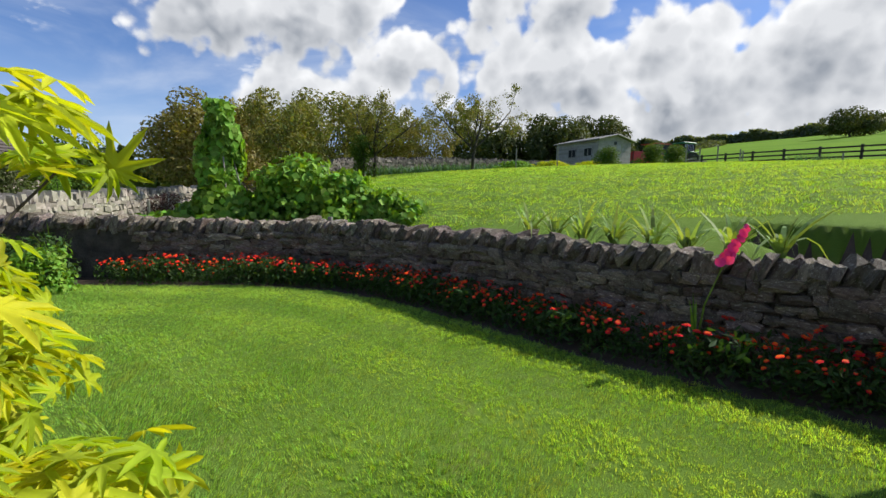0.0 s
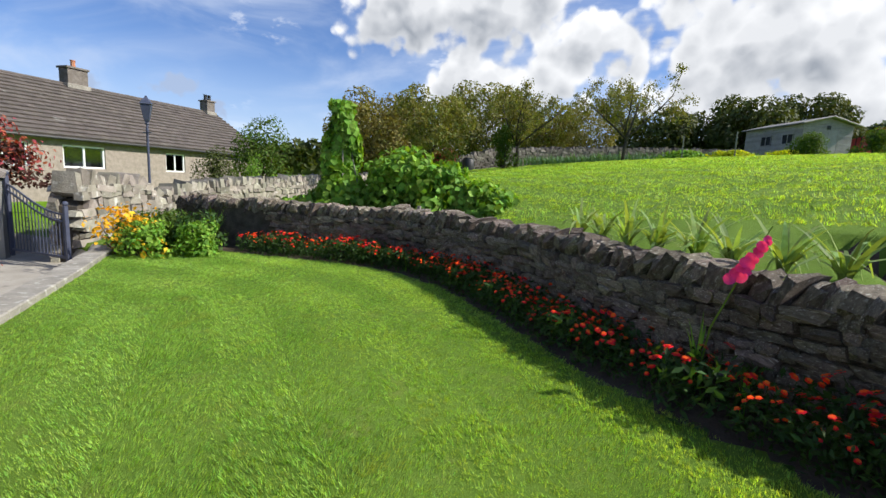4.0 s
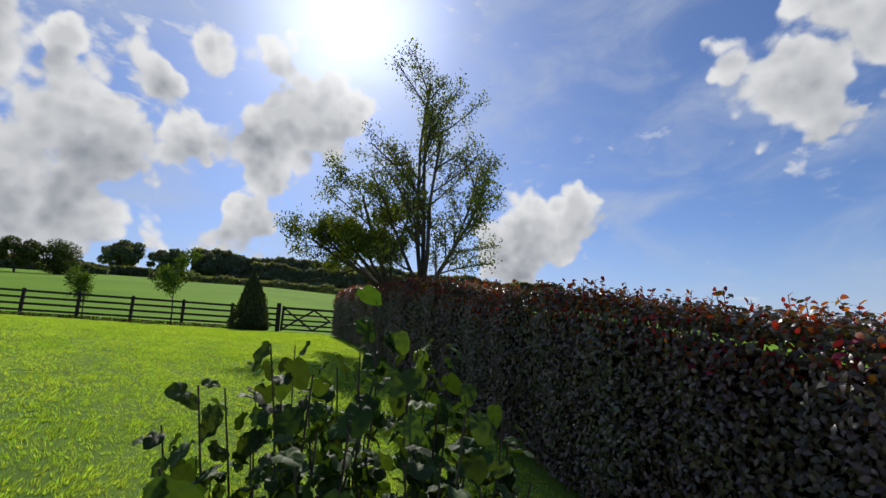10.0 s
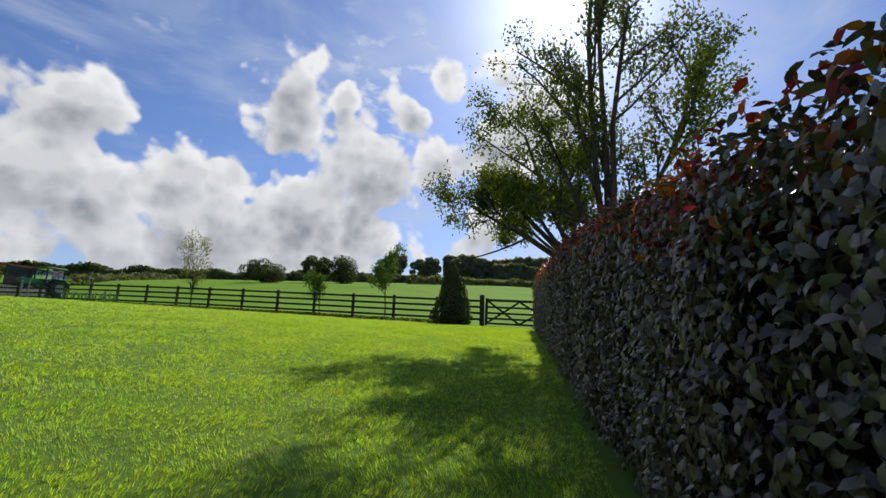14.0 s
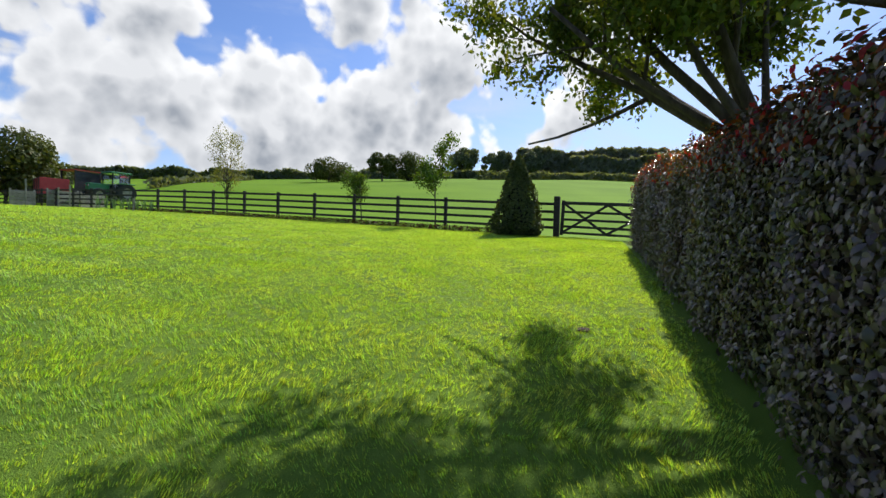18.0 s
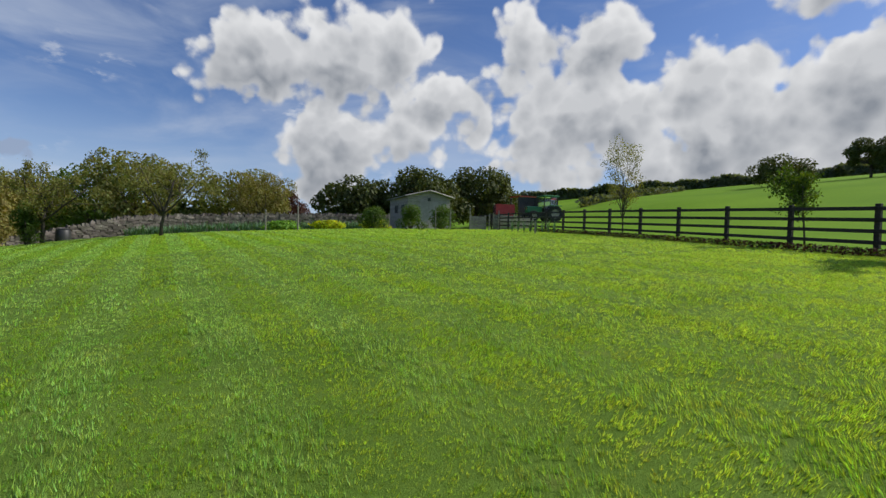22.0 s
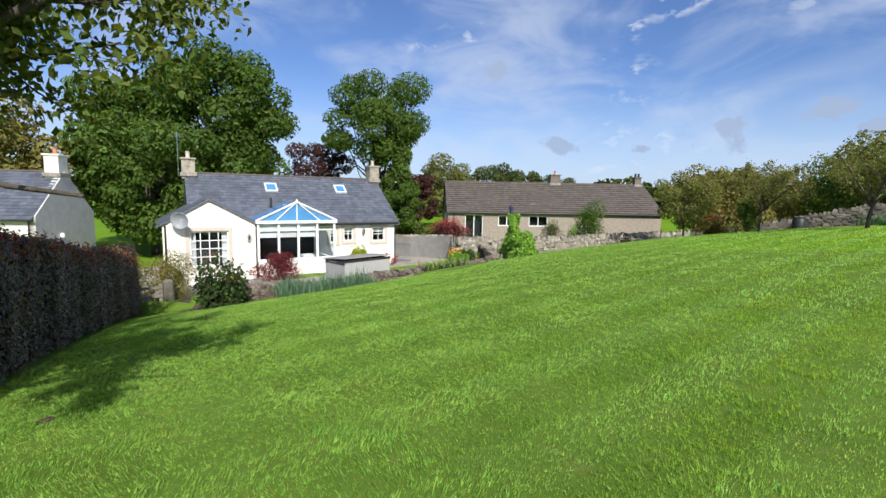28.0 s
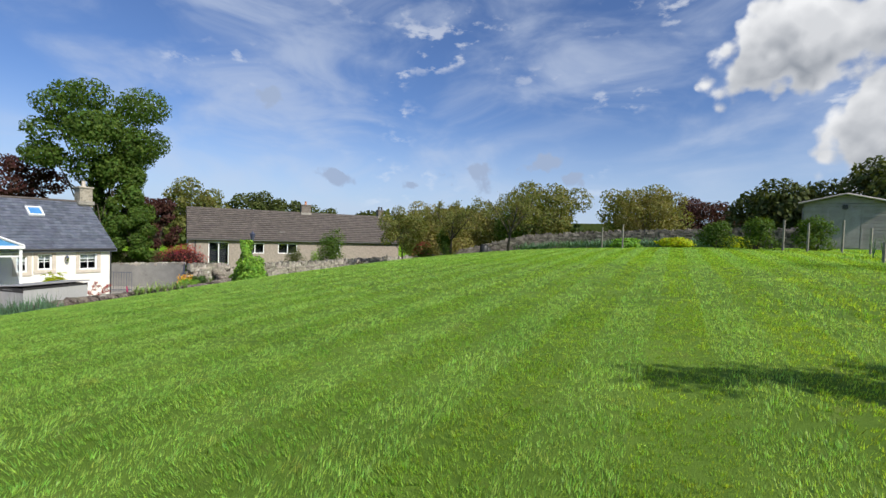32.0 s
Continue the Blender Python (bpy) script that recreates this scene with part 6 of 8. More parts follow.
def patio():
    """Worn concrete slabs in front of the shed and on to the opening."""
    u, v = Vector((0.751, -0.660, 0)), Vector((-0.660, -0.751, 0))
    root = tagged(new("patio"), "worn pale concrete paving slabs before the shed", "paving", kind="structure")
    rng = random.Random(17)
    o = Vector((-0.73, 1.28, 0))
    slab = boxed(-0.298, 0.298, -0.298, 0.298, -0.06, 0.02, 0.006)
    first = None
    for i in range(9):
        for j in range(-1, 6):
            c = o + u * (0.3 + 0.6 * i) + v * (0.3 + 0.6 * j)
            s, a = nearest(np.array([c.x]), np.array([c.y]), WALL_LINE)
            if s[0] > -0.5 or (s[0] > -1.9 and c.x > 1.3):
                continue
            if first is None:
                first = part("paving_slab", slab, M_PAVE, root)
                ob = first
            else:
                ob = new("paving_slab", first.data)
                ob.parent = root
            m = Vector((ground_height(np.array([c.x + 0.2]), np.array([c.y]))[0] - ground_height(np.array([c.x - 0.2]), np.array([c.y]))[0], 0, 0)).x / 0.4
            ob.matrix_basis = pose(c.x, c.y, gz(c.x, c.y), rng.uniform(-0.4, 0.4), -math.degrees(math.atan(m)) + rng.uniform(-0.4, 0.4), 0) @ pose(0, 0, 0, 0, 0, math.degrees(math.atan2(u.y, u.x)))


patio()


def flower_pot(x, y, z, r, h, tilt=0.0, rz=0.0):
    p = thing("flower_pot", x, y, z, rz, "empty terracotta flower pot standing by the wall", "flower pot", "terracotta pots")
    k = r
    bm = lathe([(0.0, 0.0), (0.66 * k, 0.0), (0.70 * k, 0.02), (0.90 * k, h * 0.72), (0.96 * k, h * 0.73), (1.0 * k, h * 0.985), (0.985 * k, h), (0.91 * k, h), (0.88 * k, h * 0.74), (0.62 * k, 0.03), (0.0, 0.03)], 28)
    part("pot", bm, M_POT, p, smooth=True)
    bm = lathe([(0.975 * k, h * 0.80), (1.005 * k, h * 0.82), (0.985 * k, h * 0.85)], 28)
    part("rim_band", bm, M_POT, p, smooth=True)
    return p


for px, py, r, h, zz in ((1.57, -0.30, 0.215, 0.30, 0.0), (1.98, -0.38, 0.185, 0.29, 0.0), (2.21, -0.66, 0.18, 0.29, 0.0), (2.58, -0.02, 0.19, 0.30, 0.0), (2.58, -0.02, 0.185, 0.29, 0.09), (2.08, 0.14, 0.18, 0.29, 0.0), (1.82, -0.04, 0.14, 0.28, 0.0)):
    flower_pot(px, py, gz(px, py) + zz, r, h)


# ---------- lamp post, gates, kerbs ----------
def street_lamp(x, y, ztop):
    z = gz(x, y)
    p = thing("street_lamp", x, y, z, 0, "dark green Victorian style garden lamp post with a glazed lantern", "lamp post")
    H = ztop - z
    part("column", lathe([(0.11, 0), (0.11, 0.15), (0.07, 0.22), (0.05, 0.5), (0.035, 0.9), (0.03, H - 0.75), (0.05, H - 0.72), (0.03, H - 0.68), (0.0, H - 0.67)], 12), M_IRON, p)
    lan = part("lantern", lathe([(0.06, H - 0.68), (0.09, H - 0.62), (0.17, H - 0.24), (0.20, H - 0.22), (0.12, H - 0.12), (0.05, H - 0.05), (0.02, H)], 4), M_IRON, p)
    part("glazing", lathe([(0.085, H - 0.60), (0.160, H - 0.25)], 4), M_CURTAIN, lan)
    bm = bmesh.new()
    tube(bm, [(-0.16, 0, H - 0.95), (0.16, 0, H - 0.95)], 0.015, 6)
    part("ladder_bar", bm, M_IRON, p)


street_lamp(-13.7, 7.95, 3.2)


def iron_gate(x, y, z, rz):
    g = thing("iron_gate", x, y, z, rz, "blue-black wrought-iron drive gate with a swept top standing open", "gate")
    W = 1.62

    def top(s):
        return 1.28 - 0.44 * math.sin(math.pi / 2 * min(1, s * 1.05)) ** 1.2

    for s in (0, 1):
        bm = boxed(s * W - 0.03, s * W + 0.03, -0.03, 0.03, 0.0, top(s) + 0.14, 0.006)
        bmesh.ops.create_icosphere(bm, subdivisions=2, radius=0.045, matrix=Matrix.Translation((s * W, 0, top(s) + 0.18)))
        part("gate_post", bm, M_IRON, g)
    for d in (0.0, -0.12):
        bm = bmesh.new()
        tube(bm, [(W * k / 14, 0, top(k / 14) + d) for k in range(15)], 0.018, 6)
        part("top_rail", bm, M_IRON, g)
    part("bottom_rail", boxed(0, W, -0.015, 0.015, 0.1, 0.14), M_IRON, g)
    n = 17
    for k in range(1, n):
        s = k / n
        bm = bmesh.new()
        tube(bm, [(W * s, 0, 0.13), (W * s, 0, top(s))], 0.009, 5)
        part("bar", bm, M_IRON, g)
    for cx in (0.5, 1.15):
        bm = bmesh.new()
        for q in range(3):
            zc = 0.35 + q * 0.16
            tube(bm, [(cx + 0.06 * math.cos(a) * (1 - a / 9), 0.012, zc + 0.06 * math.sin(a) * (1 - a / 9)) for a in [j * 0.6 for j in range(12)]], 0.007, 4)
        part("scroll", bm, M_IRON, g)


iron_gate(-11.72, 4.0, -0.36, 1)


def render_wall():
    line = curve_pts([(-14.2, -2.5), (-13.3, 0.2), (-12.85, 2.0), (-12.3, 3.2), (-11.75, 3.95)], 0.3)
    zt = [0.84 + 0.26 * i / (len(line) - 1) for i in range(len(line))]
    wall_core("wall_rendered", line, [-1.2] * len(line), zt, 0.28, M_RENDER, "smooth grey cement-rendered curved drive wall")
    st = joined_stones("coping_stones", line, lambda x, y: 0.84 + 0.26 * float(np.clip((x + 14.2) / 2.45, 0, 1)) - 0.04, lambda x, y: 1.3, 0.24, 21, None, coping=True, crest=(0.09, 0.17))
    tagged(st, "rough upright stones set along the rendered wall", "coping", kind="structure")


render_wall()


def kerb():
    line = curve_pts([(-4.7, -0.6), (-5.6, 0.62), (-6.75, 1.75), (-7.9, 2.85), (-8.9, 3.75), (-9.6, 4.6)], 0.55)
    root = thing("kerb_edging", line[0][0], line[0][1], -0.05, 0, "weathered concrete kerb stones edging the lawn", "kerb")
    o = Vector((line[0][0], line[0][1], -0.05))
    for a, b in zip(line, line[1:]):
        d = b - a
        m = Matrix.Translation(Vector(((a[0] + b[0]) / 2, (a[1] + b[1]) / 2, -0.03)) - o) @ pose(0, 0, 0, 0, 0, math.degrees(math.atan2(d[1], d[0])))
        part("kerb_stone", boxed(-np.hypot(*d) / 2 + 0.003, np.hypot(*d) / 2 - 0.003, -0.15, 0.15, -0.6, 0.045, 0.012, m), M_KERB, root)
    return root


kerb()


def railing(x0, y0, x1, y1, z, h=0.95):
    d = Vector((x1 - x0, y1 - y0, 0))
    r = thing("railing", x0, y0, z, math.degrees(math.atan2(d.y, d.x)), "black iron railing beside the house", "railing")
    L = d.length
    for zz in (0.12, h):
        part("rail", boxed(0, L, -0.015, 0.015, zz - 0.015, zz + 0.015), M_IRON, r)
    n = int(L / 0.12)
    for k in range(n + 1):
        part("baluster", boxed(L * k / n - 0.008, L * k / n + 0.008, -0.008, 0.008, 0.0, h), M_IRON, r)


railing(-10.05, 1.55, -10.3, 0.3, -0.38, 1.1)


def wooden_gate():
    x, y = 3.95, -4.42
    g = thing("garden_gate", x, y, gz(x, y), -49, "small weathered wooden gate beside the end of the hedge", "gate")
    part("gate_post", boxed(-0.20, 0.07, -0.14, 0.14, -0.3, 1.12, 0.05), M_STONE_DK, g, "rough stone gate post")
    for z in (0.12, 0.36, 0.60, 0.86):
        part("bar", boxed(0.08, 0.98, -0.015, 0.015, z, z + 0.08, 0.004), M_OLDWOOD, g)
    for xx in (0.1, 0.9):
        part("stile", boxed(xx, xx + 0.08, -0.035, -0.016, 0.06, 1.0, 0.004), M_OLDWOOD, g)
    for s in (1, -1):
        m = Matrix.Translation((0.53, 0.022, 0.53)) @ Matrix.Rotation(s * 0.62, 4, "Y")
        part("brace", boxed(-0.46, 0.46, -0.006, 0.006, -0.035, 0.035, 0.002, m), M_OLDWOOD, g)


wooden_gate()


# ---------- trees ----------
# the two trees standing in the beech hedge
branchy_tree("cherry_tree", 15.2, 0.15, gz(15.2, 0.15), [((0, 0, -0.1), (0.02, 0.0, 1.0), 1.9, 0.10), ((0, 0, 1.45), (-0.35, 0.85, 1.0), 2.4, 0.065), ((0, 0, 1.45), (0.35, 0.7, 1.0), 2.3, 0.05), ((0, 0, 1.5), (-0.1, 0.45, 1.0), 2.7, 0.06), ((0, 0, 1.45), (-0.6, 0.5, 0.95), 1.9, 0.05), ((0, 0, 1.45), (-0.05, 1.1, 0.8), 2.6, 0.055), ((0, 0, 1.5), (-0.45, 1.15, 0.75), 2.4, 0.05), ((0, 0, 1.5), (0.3, 0.1, 1.0), 1.8, 0.04), ((0, 0, 1.5), (0.35, 1.15, 0.75), 2.3, 0.045)], "spreading multi-stemmed cherry tree growing out of the hedge", M_LEAF_CHERRY, 22000, 0.07, 31, 3, (4, 6), 50, 0.02, 0.46, 0.25, clear=2.1)
branchy_tree("tall_cherry_tree", 13.45, -0.9, gz(13.45, -0.9), [((0, 0, -0.1), (0.0, 0.0, 1.0), 1.95, 0.085), ((0, 0, 1.5), (0.0, 0.02, 1.0), 5.1, 0.055), ((0.02, 0, 1.4), (0.15, -0.20, 1.0), 4.2, 0.055), ((0, 0, 1.4), (-0.10, 0.20, 1.0), 4.5, 0.055), ((0, 0, 1.4), (0.30, -0.50, 1.0), 3.4, 0.045), ((0, 0, 1.45), (0.0, 0.42, 1.0), 3.0, 0.045), ((0, 0, 1.4), (0.1, -0.75, 0.9), 2.7, 0.04)], "tall upright tree with open airy branches behind the hedge", M_LEAF_CHERRY, 15000, 0.065, 32, 3, (7, 9), 38, 0.05, 0.33, 0.15, clear=1.9)

# orchard and garden trees
for ax_, ay_, big, aseed, words in ((-6.68, 19.77, 1.22, 33, "small apple tree with thinning yellow-green leaves"), (-2.33, 21.43, 1.34, 34, "broad apple tree with thinning yellow-green leaves")):
    branchy_tree("apple_tree", ax_, ay_, gz(ax_, ay_), [((0, 0, -0.1), (0.05, 0.0, 1.0), 2.05 * big, 0.085), ((0, 0, 0.95), (0.75, 0.2, 0.75), 1.95 * big, 0.05), ((0, 0, 1.0), (-0.7, 0.3, 0.8), 1.95 * big, 0.05), ((0, 0, 1.1), (0.1, -0.75, 0.8), 1.84 * big, 0.045), ((0, 0, 1.1), (-0.2, 0.7, 0.8), 1.84 * big, 0.045)], words, M_LEAF_ORCH, 7000, 0.092, aseed, 3, (4, 6), 58, 0.0, 0.46, 0.35, "orchard trees")
tree("apple_tree", -9.85, 17.55, 3.7, 1.8, M_LEAF_ORCH, 6800, 0.14, 35, "low leafy apple tree beside the boundary wall", 0.22, 0.06, 18, group="orchard trees")
tree("walnut_tree", -15.2, 22.6, 5.4, 3.2, M_LEAF_BROWN, 15300, 0.20, 36, "dense rounded tree with bronze-green drooping leaves", 0.15, 0.14, 30)
tree("birch_tree", 18.2, 20.9, 3.9, 0.85, M_LEAF_ORCH, 2600, 0.075, 37, "slender young birch tree by the fence", 0.26, 0.035, 34, (0, 0), 1.25, 1, 1.0)
branchy_tree("rowan_tree", 22.0, 11.3, gz(22.0, 11.3), [((0, 0, -0.1), (0.03, 0.02, 1.0), 2.5, 0.035)], "young rowan tree with feathery leaves at the fence", M_LEAF, 2600, 0.10, 38, 3, (6, 8), 48, 0.2, 0.42, 0.42)
branchy_tree("young_tree", 21.2, 14.7, gz(21.2, 14.7), [((0, 0, -0.1), (0.02, 0.03, 1.0), 1.75, 0.028)], "sapling with a loose leafy head beside the fence", M_LEAF, 2200, 0.085, 39, 3, (6, 8), 50, 0.15, 0.45, 0.40)


def holly_cone(x, y, r, h):
    root = thing("holly_cone", x, y, gz(x, y), 0, "dark clipped holly cone standing by the field gate", "shrub")
    nr = np.random.default_rng(40)
    n = 11000
    s = nr.uniform(0, 1, n) ** 1.25
    a = nr.uniform(0, 2 * math.pi, n)
    rad = r * (1 - s) ** 0.75 * (1 + 0.10 * np.sin(a * 3 + s * 9) + 0.07 * np.sin(a * 7 - s * 17)) * nr.uniform(0.82, 1.06, n)
    rad = rad * np.minimum(1, 0.72 + s * 3)
    P = np.stack([rad * np.cos(a), rad * np.sin(a), 0.02 + s * h], 1)
    D = np.stack([np.cos(a), np.sin(a), 0.5 + 0 * a], 1) + nr.normal(size=(n, 3)) * 0.5
    V, F = leaf_arrays(P, D, 0.085, nr, 0.6)
    tri_mesh("foliage", V, F, M_LEAF_DARK, root)
    # not a stem: an added near-black cone that paints the shade within
    part("trunk", lathe([(r * 0.62, 0.02), (r * 0.5, h * 0.4), (0.02, h * 0.93)], 10), M_INNER_SHADE, root)


holly_cone(22.1, 7.75, 0.85, 2.45)

tree("hawthorn_tree", 48.4, 63.2, 13.6 - gz(48.4, 63.2), 3.3, M_LEAF_DARK, 5000, 0.32, 41, "dark round hawthorn beyond the fence", 0.08, 0.14, 18)
tree("ash_tree", 58.2, 62.5, 16.0 - gz(58.2, 62.5), 2.7, M_LEAF_DARK, 5000, 0.36, 42, "round-headed field tree beyond the fence", 0.25, 0.16, 18)
shrub("field_bush", 62.5, 60.5, 7.0, 5.0, 5.4, M_LEAF_DARK, 4200, 0.36, 43, "dark bush in the pasture")
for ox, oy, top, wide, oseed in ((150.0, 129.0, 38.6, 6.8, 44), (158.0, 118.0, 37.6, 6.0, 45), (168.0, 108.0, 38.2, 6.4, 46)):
    tree("oak_tree", ox, oy, top - gz(ox, oy), wide, M_LEAF_FAR_HAZED, 5400, 1.0, oseed, "old oak in the pasture", 0.18, 0.45, 22)

# behind the vegetable beds and the hut
tree("damson_tree", -5.5, 36.5, 4.6, 2.5, M_LEAF_BROWN, 8500, 0.16, 47, "bronze-leaved tree behind the stone wall", 0.15, 0.1, 20)
tree("copper_beech", -12.0, 52.0, 6.0, 4.0, M_LEAF_RED, 8500, 0.32, 48, "dark copper beech in the distance", 0.15, 0.2, 24)
tree("elder_tree", -0.4, 45.5, 4.8, 4.0, M_LEAF_DARK, 8500, 0.40, 49, "dark elder thicket behind the wall", 0.08, 0.12, 24)
tree("hawthorn_tree", 6.5, 46.0, 5.4, 4.0, M_LEAF_DARK, 11050, 0.37, 50, "dark hawthorn behind the hut", 0.06, 0.14, 26)
tree("hawthorn_tree", 11.6, 50.0, 5.5, 4.0, M_LEAF_DARK, 10200, 0.37, 51, "dark hawthorn behind the hut", 0.06, 0.14, 26)
tree("sycamore_tree", -12.0, 31.5, 6.2, 3.4, M_LEAF_ORCH, 8500, 0.24, 52, "tall airy tree beyond the orchard", 0.2, 0.14, 22)
tree("willow_tree", -9.5, 40.0, 5.6, 3.8, M_LEAF_ORCH, 7650, 0.26, 53, "pale green tree beyond the orchard", 0.15, 0.14, 22)
tree("willow_tree", -16.5, 33.0, 6.4, 3.8, M_LEAF, 7650, 0.26, 153, "green tree beyond the orchard", 0.12, 0.14, 22)
tree("willow_tree", -18.5, 27.5, 5.6, 3.4, M_LEAF_BROWN, 7650, 0.24, 154, "bronze-green tree beyond the boundary wall", 0.12, 0.14, 22)

# round the houses
tree("lime_tree", -20.4, -14.6, 15.4, 5.2, M_LEAF, 27200, 0.38, 54, "very tall lime tree behind the cottage", 0.22, 0.35, 44, z=-0.6)
tree("lime_tree", -20.5, -22.0, 13.6, 5.0, M_LEAF, 20400, 0.40, 55, "tall dark lime tree behind the cottage", 0.15, 0.35, 36, z=-0.6)
tree("chestnut_tree", -13.5, -16.5, 9.4, 4.2, M_LEAF, 18700, 0.34, 56, "broad dark green tree between the two cottages", 0.06, 0.3, 34, z=-0.6)
tree("chestnut_tree", -9.0, -24.0, 9.0, 4.4, M_LEAF_BROWN, 11900, 0.36, 57, "yellowing tree behind the neighbouring cottage", 0.1, 0.3, 28, z=-0.6)
tree("ash_tree", -28.4, -3.9, 15.2, 5.0, M_LEAF, 21000, 0.30, 58, "tall ash tree with an open flat-topped crown", 0.46, 0.30, 24, z=-0.5, flat=0.72)
tree("ivy_tree", -26.8, -2.2, 9.6, 2.4, M_LEAF, 11900, 0.30, 59, "ivy-clad tree beside the cottage", 0.06, 0.25, 24, z=-0.5, flat=1.1)
tree("copper_beech", -31.0, -10.2, 9.8, 3.2, M_LEAF_RED, 9350, 0.30, 60, "purple copper beech behind the cottage roof", 0.15, 0.2, 22, z=-0.5)
tree("copper_beech", -31.2, 0.2, 6.6, 2.1, M_LEAF_RED, 5950, 0.26, 61, "small purple copper beech", 0.12, 0.12, 18, z=-0.4)
tree("garden_tree", -24.0, -0.6, 5.0, 1.7, M_LEAF, 6800, 0.22, 62, "bright green garden tree by the lane", 0.08, 0.1, 18, z=-0.4)
tree("field_maple", -42.5, 2.6, 8.4, 3.8, M_LEAF_ORCH, 6800, 0.36, 63, "pale green tree beyond the bungalow", 0.15, 0.2, 22, z=0)
tree("far_tree", -62.5, 9.9, 9.0, 4.2, M_LEAF_DARK, 5100, 0.5, 64, "dark tree on the skyline", 0.15, 0.2, 20, z=0, group="skyline trees")
tree("far_tree", -62.0, 15.3, 8.2, 3.8, M_LEAF_DARK, 5100, 0.5, 65, "dark tree on the skyline", 0.15, 0.2, 20, z=0, group="skyline trees")
tree("far_tree", -62.0, 21.0, 7.0, 4.4, M_LEAF_DARK, 5100, 0.5, 66, "dark tree on the skyline", 0.15, 0.2, 20, z=0, group="skyline trees")


def hedgerow(name, pts, height, width, n, leaf, size, seed, label, uneven=1.0):
    line = curve_pts(pts, 4.0)
    nr = np.random.default_rng(seed)
    run = np.r_[0, np.cumsum(np.hypot(*np.diff(line[:, :2], axis=0).T))]
    s = nr.uniform(0, run[-1], n)
    x, y = np.interp(s, run, line[:, 0]), np.interp(s, run, line[:, 1])
    h = height * (0.75 + uneven * (0.25 * np.sin(s * 0.6 / max(width, 1)) * np.sin(s * 0.23) + 0.18 * np.sin(s * 1.7 / max(width, 1))) + (1 - uneven) * (0.10 + 0.06 * np.sin(s * 0.9) * np.sin(s * 0.37)))
    th = nr.uniform(0, math.pi * 2, n)
    P = np.stack([x + width * np.cos(th) * 0.5, y + width * np.cos(th) * 0.5 * 0.6, ground_height(x, y) + h * (0.08 + 0.92 * np.abs(nr.uniform(-1, 1, n)) ** 0.7)], 1)
    D = nr.normal(size=(n, 3)) + np.array((-0.3, -0.5, 0.6))
    V, F = leaf_arrays(P, D, size, nr, 0.8)
    ob = tri_mesh(name, V, F, leaf)
    # a dark body keeps the sky out
    # no real twigs: a hidden upright sheet in leaf colour, added to block the sky
    W, G = [], []
    for i, p in enumerate(line):
        g = gz(p[0], p[1])
        W += [(p[0], p[1], g - 0.5), (p[0], p[1], g + height * 0.74)]
        if i:
            G.append((2 * i - 2, 2 * i, 2 * i + 1, 2 * i - 1))
    body = link_mesh("twigs", W, G, leaf, ob)
    return tagged(ob, label, "hedgerow", kind="stuff")


hedgerow("hill_hedgerow", [(-10, 105), (22, 99), (45, 104), (62, 108), (85, 100), (105, 92)], 2.3, 2.5, 9000, M_LEAF_FAR_HAZED, 0.9, 70, "dark hedgerow along the brow of the hill")
hedgerow("cross_hedgerow", [(24, 62), (32, 72), (48, 92)], 1.2, 1.2, 1500, M_LEAF_FAR_HAZED, 0.5, 71, "hedgerow climbing the pasture")
hedgerow("mid_hedgerow", [(82, 62), (104, 44), (118, 26)], 2.0, 1.6, 3000, M_LEAF_FAR_HAZED, 0.6, 72, "low hedgerow across the pasture")
hedgerow("far_wood", [(170, 116), (185, 98), (204, 72), (216, 45), (222, 10), (218, -30)], 13.0, 10.0, 26000, M_LEAF_RIDGE_HAZED, 2.2, 73, "dark wood along the ridge", 0.25)
hedgerow("far_wood_edge", [(178, 96), (196, 66), (206, 36), (210, 12), (206, -30)], 9.5, 7.0, 16000, M_LEAF_RIDGE_HAZED, 2.0, 74, "dark wood along the ridge", 0.25)
hedgerow("lower_wood", [(95, 120), (110, 104), (128, 88)], 3.0, 4.0, 4000, M_LEAF_FAR_HAZED, 1.6, 75, "clump of trees on the slope")
hedgerow("village_trees", [(-95, -60), (-80, -25), (-75, 10), (-70, 40), (-55, 70), (-30, 90)], 6.5, 5.0, 8000, M_LEAF_DARK, 1.3, 76, "belt of trees beyond the village")
hedgerow("lane_shrubs", [(-20, -9), (-24, -5), (-27, 1)], 2.0, 1.6, 3000, M_LEAF_DARK, 0.2, 77, "shrubs along the lane")

# shrubs and garden plants by the houses
shrub("green_hedge_shrub", 3.38, -6.29, 2.9, 1.7, 2.0, M_LEAF_BROWN, 9000, 0.07, 80, "olive green clipped shrub beyond the garden gate")
shrub("round_shrub", 2.91, -4.92, 1.5, 1.5, 2.1, M_LEAF_BROWN, 9000, 0.06, 81, "rounded olive shrub in front of the cottage window")
shrub("red_maple", -1.7, -3.2, 2.0, 1.9, 1.35, M_BURGUNDY, 6500, 0.07, 82, "deep red Japanese maple beside the conservatory")
shrub("orange_flowers", 0.4, -4.2, 1.6, 0.9, 0.6, M_YELLOW, 1500, 0.05, 84, "yellow and orange flowers under the window", "flowers")
shrub("photinia", -13.25, 3.75, 3.3, 1.5, 1.35, M_REDSHRUB, 2200, 0.10, 85, "photinia hedge with red shoots above the drive wall", z=0.95, rz=62)
shrub("photinia_green", -13.25, 3.75, 3.2, 1.4, 1.15, M_LEAF_RED, 5500, 0.095, 86, "dark bronze-green leaves of the photinia above the drive wall", z=0.8, stems=False, rz=62)
